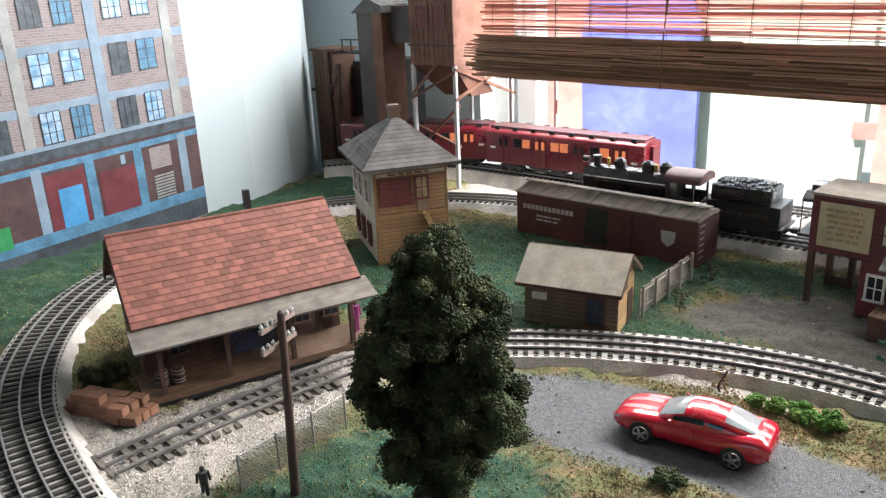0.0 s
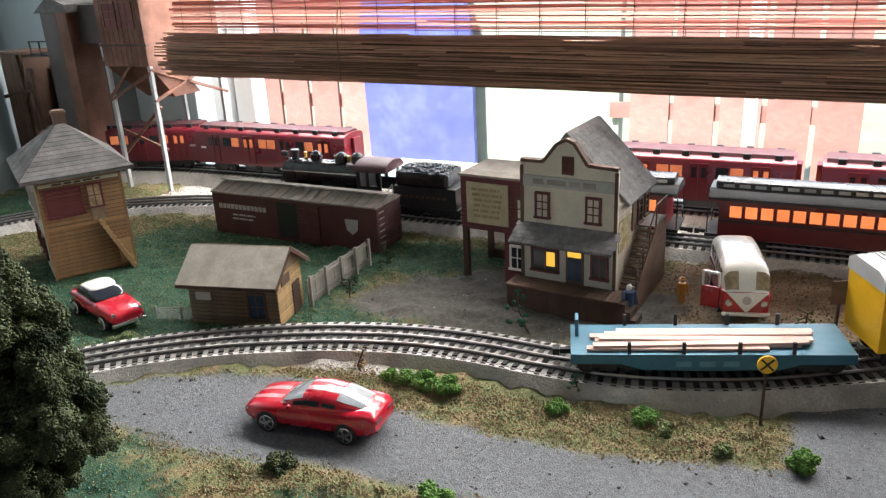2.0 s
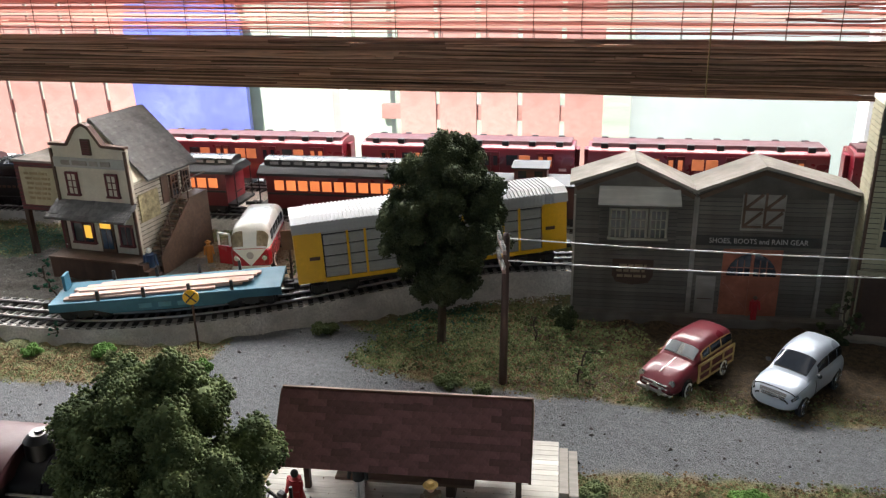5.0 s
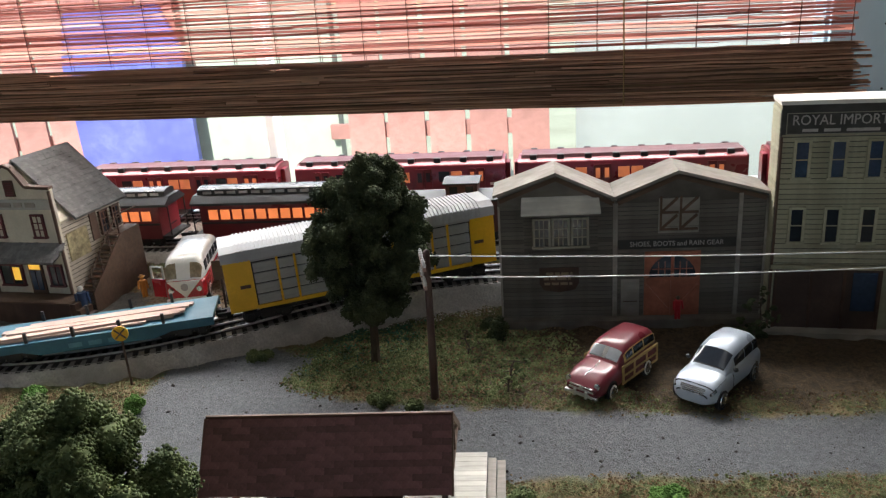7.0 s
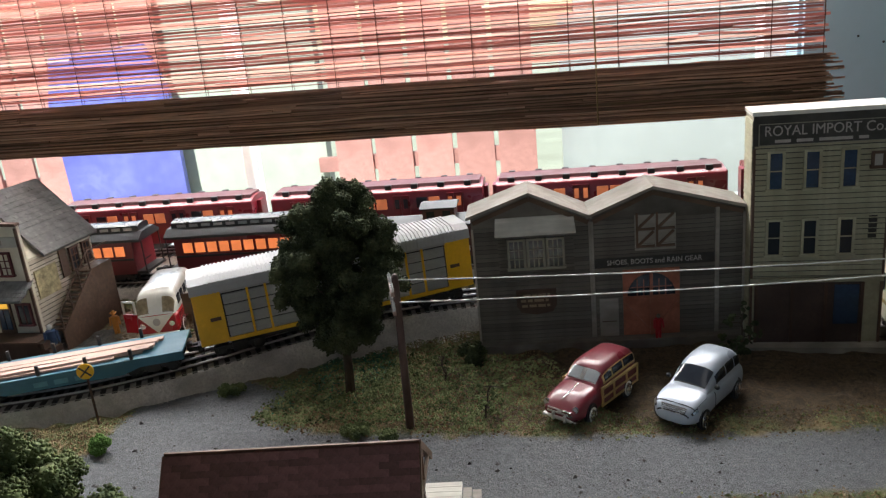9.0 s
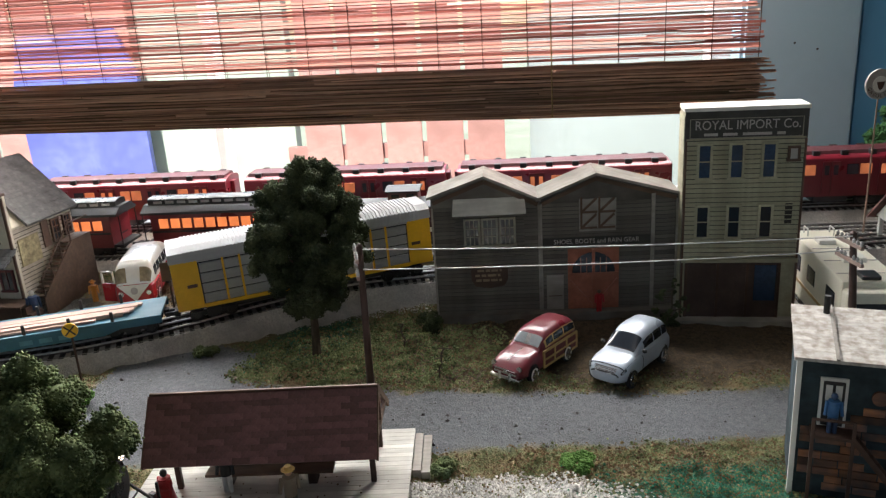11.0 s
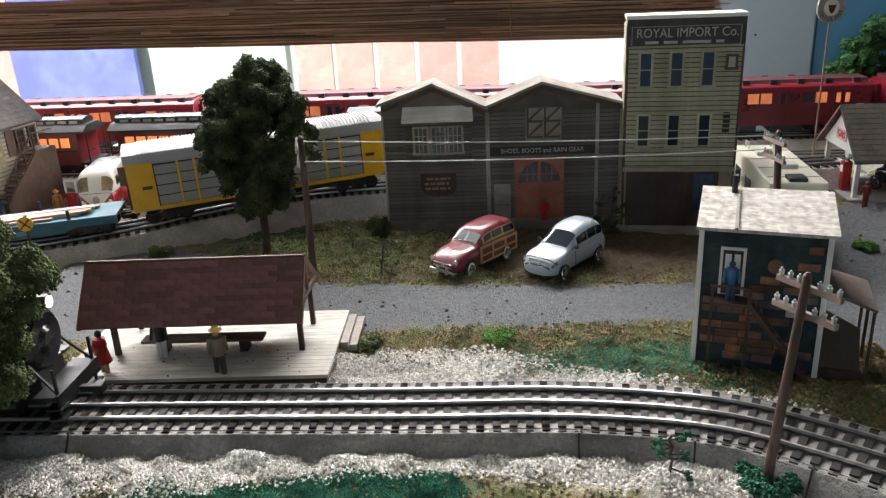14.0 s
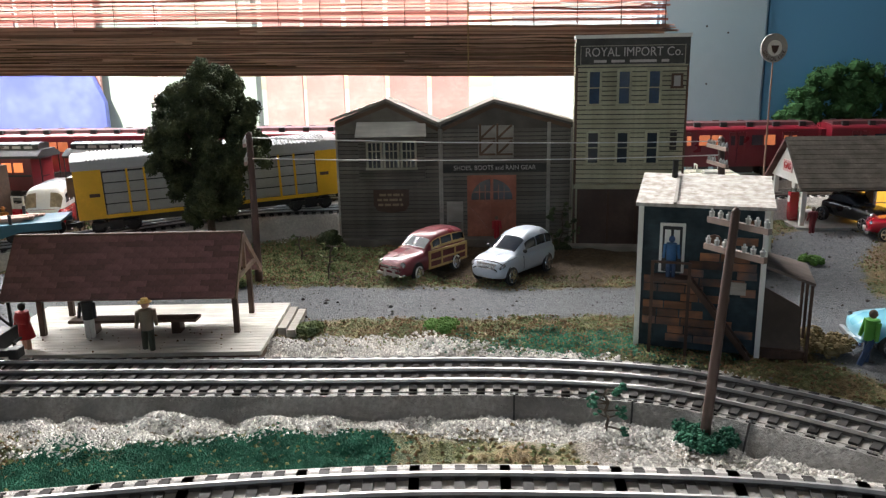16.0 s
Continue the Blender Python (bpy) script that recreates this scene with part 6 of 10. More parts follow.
# ---- lopsided board shack with loft door and side porch ----
def build_shack():
    t = thing("board_shack", "blue and rust patched board shack with pale tin roof", "building", pose(0.8355, 0.3995, 0, 0, 0, -15))
    W, D, H = 0.078, 0.054, 0.098
    bm = B()
    box(bm, 0, W, 0, D, 0.001, H)
    part("wall", bm, M["teal_paint"], t)
    rs = random.Random(12)
    n = 0
    for j in range(15):
        x = 0.004
        while x < W - 0.012:
            w = rs.uniform(0.008, 0.022)
            z = 0.006 + j * 0.0057
            if rs.random() < 0.46 and not (0.012 < x + w and x < 0.028 and 0.052 < z < 0.092):
                bm = B()
                box(bm, x, min(x + w, W - 0.004), -0.0008 - 0.0006 * rs.random(), 0, z, z + 0.0050)
                part("patch_board", bm, M["rust_board"], t)
                n += 1
            x += w + 0.0008
    for x in (0.0005, W - 0.0005):
        bm = B()
        box(bm, x - 0.0016, x + 0.0016, -0.0022, 0.001, 0.0, H)
        part("corner_board", bm, M["white_paint"], t)
    bm = B()
    box(bm, W - 0.002, W + 0.0005, 0.0, 0.002, 0.0, H)
    part("corner_board", bm, M["white_paint"], t)
    bm = B()
    poly(bm, [(-0.003, -0.004, H), (W + 0.004, -0.004, H), (W + 0.004, D + 0.004, H + 0.011), (-0.003, D + 0.004, H + 0.011)], (0, 0, 0.0022))
    r = part("roof", bm, M["shack_roof"], t, "pale peeling sheet roof")
    bm = B()
    poly(bm, [(0.0205, -0.0045, H + 0.0024), (0.0225, -0.0045, H + 0.0024), (0.0225, D + 0.0045, H + 0.0134), (0.0205, D + 0.0045, H + 0.0134)], (0, 0, 0.001))
    part("roof_seam", bm, M["wood_grey"], r)
    bm = B()
    rod(bm, (0.0185, D - 0.004, H + 0.008), (0.0185, D - 0.004, H + 0.024), 0.0021, seg=10)
    part("stove_pipe", bm, M["iron"], t)
    # loft door, landing and ladder stair
    bm = B()
    box(bm, 0.0130, 0.0290, -0.0024, -0.0004, 0.054, 0.087)
    dr = part("loft_door", bm, M["white_paint"], t, "white framed loft door")
    bm = B()
    box(bm, 0.0148, 0.0272, -0.0032, -0.0022, 0.055, 0.0852)
    part("door_panel", bm, M["black"], dr)
    for x in (0.0162, 0.0218):
        bm = B()
        box(bm, x, x + 0.0038, -0.0038, -0.0030, 0.072, 0.083)
        part("door_pane", bm, M["white_paint"], dr)
    bm = B()
    box(bm, 0.009, 0.034, -0.014, 0.0, 0.0505, 0.0525)
    part("landing", bm, M["wood_dark"], t)
    for x in (0.010, 0.033):
        bm = B()
        beam(bm, (x, -0.013, 0.0), (x, -0.013, 0.064), 0.0020)
        part("landing_post", bm, M["wood_dark"], t)
    bm = B()
    beam(bm, (0.010, -0.013, 0.0635), (0.033, -0.013, 0.0635), 0.0014)
    part("landing_rail", bm, M["wood_dark"], t)
    bm = B()
    for dy in (-0.013, -0.004):
        beam(bm, (0.033, dy, 0.052), (0.072, dy, 0.002), 0.0016, 0.0032)
    part("stair_stringer", bm, M["wood_dark"], t)
    for k in range(9):
        u = (k + 0.5) / 9
        bm = B()
        box(bm, 0.033 + 0.039 * u - 0.002, 0.033 + 0.039 * u + 0.002, -0.013, -0.004, 0.0515 - 0.05 * u, 0.0525 - 0.05 * u)
        part("tread", bm, M["wood_dark"], t)
    bm = B()
    bmesh.ops.create_cone(bm, cap_ends=True, segments=14, radius1=0.0048, radius2=0.0048, depth=0.002, matrix=pose(0.047, -0.0012, 0.076, 90))
    part("round_sign", bm, M["rust_board"], t)
    bm = B()
    box(bm, 0.056, 0.068, -0.003, -0.0006, 0.042, 0.050)
    part("tin_sign", bm, M["wood_grey"], t)
    # side porch
    bm = B()
    poly(bm, [(W, 0.002, 0.060), (W, 0.046, 0.060), (W + 0.030, 0.046, 0.052), (W + 0.030, -0.006, 0.052)], (0, 0, 0.0018))
    part("porch_roof", bm, surface("porch_plank_grey", (0.13, 0.10, 0.085), 0.85, var=0.4, grain=300, squash=(0.15, 1, 1)), t, "weathered grey-brown plank porch roof")
    for y in (-0.004, 0.020, 0.044):
        bm = B()
        beam(bm, (W + 0.0285, y, 0), (W + 0.0285, y, 0.052), 0.0018)
        part("porch_post", bm, M["wood_dark"], t)
    bm = B()
    box(bm, W + 0.001, W + 0.028, 0.0, 0.044, 0.0, 0.006)
    part("porch_floor", bm, M["wood_dark"], t)
    bm = B()
    poly(bm, [(W + 0.001, 0.004, 0.006), (W + 0.026, 0.004, 0.006), (W + 0.024, 0.008, 0.034), (W + 0.001, 0.008, 0.046)], (0, 0.0015, 0))
    part("porch_screen", bm, surface("sack", (0.10, 0.075, 0.06), 0.9), t, "dull brown board screen under the porch roof")


build_shack()


# ---- filling station ----
def build_gas_station():
    t = thing("filling_station", "white gabled filling station with dark shingle canopy roof", "building", pose(1.085, 0.83, 0))
    L = 0.26
    bm = B()
    poly(bm, [(0, -0.052, 0.048), (0, 0.050, 0.048), (0, 0.0, 0.092)], (0.003, 0, 0))
    gab = part("gable", bm, M["white_paint"], t)
    bm = B()
    box(bm, -0.0012, 0.0, -0.016, 0.012, 0.058, 0.071)
    gp = part("gas_plate", bm, surface("plate_pink", (0.62, 0.40, 0.38), 0.6, var=0.1), gab, "pale pink sign plate with red letters")
    lettering("GAS", 0.0115, surface("sign_red", (0.5, 0.02, 0.02), 0.6), gp, pose(-0.0016, -0.002, 0.0645, 0, 0, -90))
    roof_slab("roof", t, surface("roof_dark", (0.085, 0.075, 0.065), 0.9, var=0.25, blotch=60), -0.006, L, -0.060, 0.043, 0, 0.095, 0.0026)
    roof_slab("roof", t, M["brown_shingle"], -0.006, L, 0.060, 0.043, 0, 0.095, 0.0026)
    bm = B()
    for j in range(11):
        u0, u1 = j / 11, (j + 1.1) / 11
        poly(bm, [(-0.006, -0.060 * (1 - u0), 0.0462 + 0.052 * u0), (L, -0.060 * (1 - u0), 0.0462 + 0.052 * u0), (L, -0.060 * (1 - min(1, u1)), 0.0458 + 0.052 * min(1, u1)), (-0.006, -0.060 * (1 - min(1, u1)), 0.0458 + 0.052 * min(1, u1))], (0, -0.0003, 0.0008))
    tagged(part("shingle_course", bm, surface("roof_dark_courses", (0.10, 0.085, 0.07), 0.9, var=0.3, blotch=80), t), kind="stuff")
    for y in (-0.046, 0.044):
        bm = B()
        box(bm, 0.001, 0.006, y - 0.0025, y + 0.0025, 0.0, 0.048)
        part("canopy_post", bm, M["white_paint"], t)
    bm = B()
    box(bm, 0.075, L, -0.050, 0.048, 0.0, 0.050)
    part("office", bm, M["siding_tan"], t)
    for x in (0.095, 0.140, 0.185):
        window_unit(t, x, 0.016, 0.030, 0.026, -0.0515, M["white_paint"], M["lit_yellow"], 2, 2)
    bm = B()
    box(bm, 0.0735, 0.0752, -0.035, -0.015, 0.002, 0.040)
    part("office_door", bm, M["lit_yellow"], t, "lit yellow office doorway")
    bm = B()
    box(bm, -0.006, 0.10, -0.058, 0.056, -0.002, 0.0016)
    part("apron", bm, M["concrete"], t)
    p = thing("gas_pump", "red visible gas pump with round white globe", "gas pump", pose(1.0895, 0.8165, 0.0016))
    bm = B()
    box(bm, -0.005, 0.005, -0.005, 0.005, 0, 0.034, 0.0012)
    part("cabinet", bm, M["van_red"], p)
    bm = B()
    rod(bm, (0, 0, 0.034), (0, 0, 0.038), 0.003, seg=10)
    part("neck", bm, M["chrome"], p)
    bm = B()
    bmesh.ops.create_cone(bm, cap_ends=True, segments=16, radius1=0.0052, radius2=0.0052, depth=0.003, matrix=pose(0, 0, 0.043, 90, 0, 90))
    part("globe", bm, M["white_paint"], p)
    bm = B()
    box(bm, -0.0054, -0.0046, -0.003, 0.003, 0.022, 0.029)
    part("dial", bm, M["white_paint"], p)
    s = thing("pole_sign", "round grey gasoline sign on a tall thin pole", "sign", pose(1.083, 0.905, 0))
    bm = B()
    rod(bm, (0, 0, -0.004), (0, 0, 0.184), 0.0013, 0.0010, seg=8)
    part("pole", bm, surface("rust_pole", (0.30, 0.20, 0.15), 0.6, metal=0.3), s)
    bm = B()
    bmesh.ops.create_cone(bm, cap_ends=True, segments=32, radius1=0.0175, radius2=0.0175, depth=0.003, matrix=pose(0, 0, 0.200, 90))
    disc = part("disc", bm, surface("disc_grey", (0.34, 0.33, 0.31), 0.6, var=0.2), s)
    disc.matrix_local = pose(0, 0, 0, 0, 0, 12)
    bm = B()
    bmesh.ops.create_cone(bm, cap_ends=True, segments=24, radius1=0.0095, radius2=0.0095, depth=0.0012, matrix=pose(0, -0.0018, 0.200, 90))
    part("disc_centre", bm, M["white_paint"], disc)
    bm = B()
    poly(bm, [(-0.005, -0.0026, 0.203), (0.005, -0.0026, 0.203), (0.003, -0.0026, 0.196), (0.0, -0.0026, 0.193), (-0.003, -0.0026, 0.196)], (0, -0.0006, 0))
    part("emblem", bm, M["wood_dark"], disc)
    for k, ch in enumerate("GASOLINE"):
        a = math.pi * (1.12 + 0.76 * k / 7)
        lettering(ch, 0.0062, M["wood_dark"], disc, pose(0.0135 * math.cos(a), -0.0017, 0.200 + 0.0135 * math.sin(a), 0, -math.degrees(a + math.pi / 2), 0), 0.0002, name="letter")


build_gas_station()


# ---- rolling stock: local x runs along the track, z = 0 on the rail tops ----
def rail_pose(line, x, y, half, flip=False):
    """The pose of a car whose middle is nearest to (x, y), standing on both its trucks."""
    q, g = line
    i = int(np.argmin((q[:, 0] - x) ** 2 + (q[:, 1] - y) ** 2))
    k = max(1, int(round(half / np.linalg.norm(q[1] - q[0]))))
    a, b_ = q[max(i - k, 0)], q[min(i + k, len(q) - 1)]
    c = (a + b_) / 2
    yaw = math.degrees(math.atan2(b_[1] - a[1], b_[0] - a[0])) + (180 if flip else 0)
    slope = math.degrees(math.atan2(b_[2] - a[2], math.hypot(b_[0] - a[0], b_[1] - a[1]))) * (-1 if flip else 1)
    return pose(c[0], c[1], c[2] + RAIL_TOP, 0, 0, yaw) @ pose(0, 0, 0, 0, -slope, 0)


def wheel_mesh(r, w=0.0036):
    bm = B()
    rod(bm, (0, -w / 2, 0), (0, w / 2, 0), r, seg=18)
    rod(bm, (0, w / 2 - 0.0006, 0), (0, w / 2 + 0.0008, 0), r * 0.72, r * 0.55, seg=14)
    return mesh_of("wheel", bm, M["iron"])


WHEEL = wheel_mesh(0.0078)


def truck(parent, x, r=0.0078, base=0.034):
    bm = B()
    for s in (-1, 1):
        box(bm, x - base / 2 - 0.006, x + base / 2 + 0.006, s * 0.0205 - 0.0016, s * 0.0205 + 0.0016, r - 0.001, r + 0.0042, 0.0008)
        box(bm, x - 0.007, x + 0.007, s * 0.0205 - 0.0022, s * 0.0205 + 0.0022, r - 0.0042, r + 0.006, 0.0008)
        for e in (-1, 1):
            box(bm, x + e * base / 2 - 0.0036, x + e * base / 2 + 0.0036, s * 0.0205 - 0.0024, s * 0.0205 + 0.0024, r - 0.003, r + 0.003, 0.0006)
    box(bm, x - 0.006, x + 0.006, -0.02, 0.02, r, r + 0.006)
    t = part("truck", bm, M["black"], parent)
    for e in (-1, 1):
        for s in (-1, 1):
            piece("wheel", WHEEL, t, pose(x + e * base / 2, s * 0.0165, r, 0, 0, 0 if s > 0 else 180))
    return t


def coupler(parent, x, s):
    bm = B()
    box(bm, min(x, x + s * 0.012), max(x, x + s * 0.012), -0.002, 0.002, 0.009, 0.013)
    box(bm, x + s * 0.012 - 0.003, x + s * 0.012 + 0.003, -0.0045, 0.0045, 0.008, 0.0145, 0.001)
    part("coupler", bm, M["iron"], parent)


def arched(w, z0, z1, crown, n=9):
    """A car section: straight sides and an arched roof."""
    pts = [(-w, z0), (-w, z1)]
    for k in range(1, n):
        a = math.pi * (1 - k / n)
        pts.append((w * math.cos(a), z1 + crown * math.sin(a)))
    return pts + [(w, z1), (w, z0)]


def shell(bm, x0, x1, prof):
    loft(bm, [[(x, a, b_) for a, b_ in prof] for x in (x0, x1)])


def subway_car(m, proto=None):
    if proto:
        return copy_thing(proto, m)
    t = thing("subway_car", "bright red model subway car with lit orange windows", "train car", m, group="red subway train")
    L, w = 0.146, 0.0285
    bm = B()
    shell(bm, -L, L, arched(w, 0.016, 0.067, 0.007))
    part("body", bm, M["subway_red"], t, smooth=True)
    bm = B()
    shell(bm, -L + 0.004, L - 0.004, [(-0.019, 0.072), (-0.017, 0.0765), (0.017, 0.0765), (0.019, 0.072)])
    part("roof", bm, M["subway_roof"], t)
    for k in range(8):
        x = -L + 0.020 + 0.036 * k
        for s in (-1, 1):
            bm = B()
            box(bm, x - 0.0045, x + 0.0045, s * 0.020 - 0.003, s * 0.020 + 0.003, 0.0705, 0.0775, 0.0008)
            part("vent", bm, M["black"], t)
    for s in (-1, 1):
        y = s * (w + 0.0003)
        for xc in (-0.072, 0.0, 0.072):
            for dx in (-0.0085, 0.0085):
                bm = B()
                box(bm, xc + dx - 0.0073, xc + dx + 0.0073, y - 0.0009, y + 0.0009, 0.046, 0.060, 0.0006)
                part("window", bm, M["lit_dim"] if xc == 0.0 or dx > 0 else M["glass_dark"], t)
        for xd in (-0.108, -0.036, 0.036, 0.108):
            for dx in (-0.0058, 0.0058):
                bm = B()
                box(bm, xd + dx - 0.0052, xd + dx + 0.0052, y - 0.0012, y + 0.0012, 0.020, 0.064)
                d = part("door", bm, M["subway_red"], t)
                bm = B()
                box(bm, xd + dx - 0.0028, xd + dx + 0.0028, y - 0.0016, y + 0.0016, 0.046, 0.059)
                part("door_window", bm, M["lit_dim"] if xd in (0.108, -0.036) else M["glass_dark"], d)
        for xb in (-0.131, 0.131):
            bm = B()
            box(bm, xb - 0.005, xb + 0.005, y - 0.0006, y + 0.0006, 0.040, 0.0435)
            part("number_bar", bm, M["letter_white"], t)
    for e in (-1, 1):
        bm = B()
        box(bm, min(e * L, e * (L + 0.006)), max(e * L, e * (L + 0.006)), -0.009, 0.009, 0.018, 0.066, 0.001)
        part("end_door", bm, M["subway_red"], t)
        coupler(t, e * L, e)
        truck(t, e * 0.098)
    bm = B()
    for x in (-0.045, -0.01, 0.03, 0.052):
        box(bm, x - 0.011, x + 0.011, -0.020, 0.020, 0.006, 0.017)
    part("underframe", bm, M["black"], t)
    return t


def build_subway():
    proto = None
    for k, x in enumerate((0.4075, 0.7225, 1.0375, 1.3525, 0.0925, -0.5375, -0.845)):
        m = rail_pose(HIGH, x, 1.035, 0.098)
        c = subway_car(m, proto)
        proto = proto or c


build_subway()


def coach(m, proto=None):
    if proto:
        return copy_thing(proto, m)
    t = thing("passenger_coach", "dark red old passenger coach with black clerestory roof and lit windows", "train car", m, group="steam passenger train")
    L, w = 0.128, 0.027
    bm = B()
    shell(bm, -L + 0.012, L - 0.012, [(-w, 0.014), (-w, 0.058), (w, 0.058), (w, 0.014)])
    part("body", bm, M["coach_red"], t)
    bm = B()
    shell(bm, -L, L, [(-w - 0.002, 0.058), (-w - 0.002, 0.061), (-0.016, 0.069), (0.016, 0.069), (w + 0.002, 0.061), (w + 0.002, 0.058)])
    part("lower_roof", bm, M["black"], t)
    bm = B()
    shell(bm, -L + 0.006, L - 0.006, arched(0.014, 0.069, 0.0745, 0.0035))
    cl = part("clerestory", bm, M["black_gloss"], t)
    for s in (-1, 1):
        for k in range(14):
            x = -L + 0.020 + 0.0166 * k
            bm = B()
            box(bm, x - 0.0058, x + 0.0058, s * 0.0142 - 0.0006, s * 0.0142 + 0.0006, 0.0698, 0.0735)
            part("clerestory_light", bm, M["steel"], cl)
        for k in range(13):
            x = -0.098 + 0.01633 * k
            bm = B()
            box(bm, x - 0.0062, x + 0.0062, s * (w + 0.0004) - 0.0007, s * (w + 0.0004) + 0.0007, 0.039, 0.052)
            part("window", bm, M["lit_warm"], t, "lit orange coach window")
        bm = B()
        box(bm, -L + 0.013, L - 0.013, s * (w + 0.0004) - 0.0008, s * (w + 0.0004) + 0.0008, 0.033, 0.0355)
        part("belt_rail", bm, M["black"], t)
    for e in (-1, 1):
        bm = B()
        box(bm, min(e * (L - 0.012), e * (L + 0.002)), max(e * (L - 0.012), e * (L + 0.002)), -w, w, 0.014, 0.0175)
        for s in (-1, 1):
            beam(bm, (e * L, s * (w - 0.003), 0.0175), (e * L, s * (w - 0.003), 0.058), 0.0012)
            beam(bm, (e * L, s * (w - 0.003), 0.033), (e * L, s * 0.006, 0.033), 0.0012)
        part("end_platform", bm, M["iron"], t)
        coupler(t, e * (L + 0.001), e)
        truck(t, e * 0.088)
    return t


def caboose(m):
    t = thing("caboose", "dark red-brown caboose with black roof and cupola", "train car", m, group="steam passenger train")
    L, w = 0.088, 0.027
    bm = B()
    shell(bm, -L + 0.016, L - 0.016, [(-w, 0.014), (-w, 0.054), (w, 0.054), (w, 0.014)])
    part("body", bm, M["boxcar_red"], t)
    bm = B()
    shell(bm, -L, L, [(-w - 0.002, 0.054), (-w - 0.002, 0.056), (0, 0.063), (w + 0.002, 0.056), (w + 0.002, 0.054)])
    part("roof", bm, M["black"], t)
    bm = B()
    box(bm, -0.022, 0.018, -0.018, 0.018, 0.056, 0.074, 0.001)
    c = part("cupola", bm, M["boxcar_red"], t)
    bm = B()
    shell(bm, -0.025, 0.021, [(-0.021, 0.074), (-0.021, 0.0755), (0, 0.079), (0.021, 0.0755), (0.021, 0.074)])
    part("cupola_roof", bm, M["black"], c)
    for s in (-1, 1):
        for x in (-0.012, 0.008):
            bm = B()
            box(bm, x - 0.005, x + 0.005, s * 0.0182 - 0.0005, s * 0.0182 + 0.0005, 0.062, 0.071)
            part("cupola_window", bm, M["glass_dark"], c)
        for k in range(11):
            x = -0.040 + 0.0072 * k
            bm = B()
            box(bm, x - 0.0026, x + 0.0026, s * (w + 0.0003) - 0.0004, s * (w + 0.0003) + 0.0004, 0.0215, 0.0275)
            part("letter_bar", bm, M["letter_white"], t)
        bm = B()
        box(bm, -0.005, 0.003, s * (w + 0.0003) - 0.0005, s * (w + 0.0003) + 0.0005, 0.038, 0.047, 0.0004)
        part("emblem", bm, M["van_red"], t)
    for e in (-1, 1):
        bm = B()
        box(bm, min(e * (L - 0.016), e * L), max(e * (L - 0.016), e * L), -w, w, 0.013, 0.016)
        for s in (-1, 1):
            for xx in (L - 0.001, L - 0.008):
                beam(bm, (e * xx, s * (w - 0.003), 0.016), (e * xx, s * (w - 0.003), 0.054), 0.0012)
            beam(bm, (e * (L - 0.001), s * (w - 0.003), 0.034), (e * (L - 0.001), s * 0.004, 0.034), 0.0012)
        part("railing", bm, M["steel"], t)
        coupler(t, e * L, e)
        truck(t, e * 0.052, base=0.028)


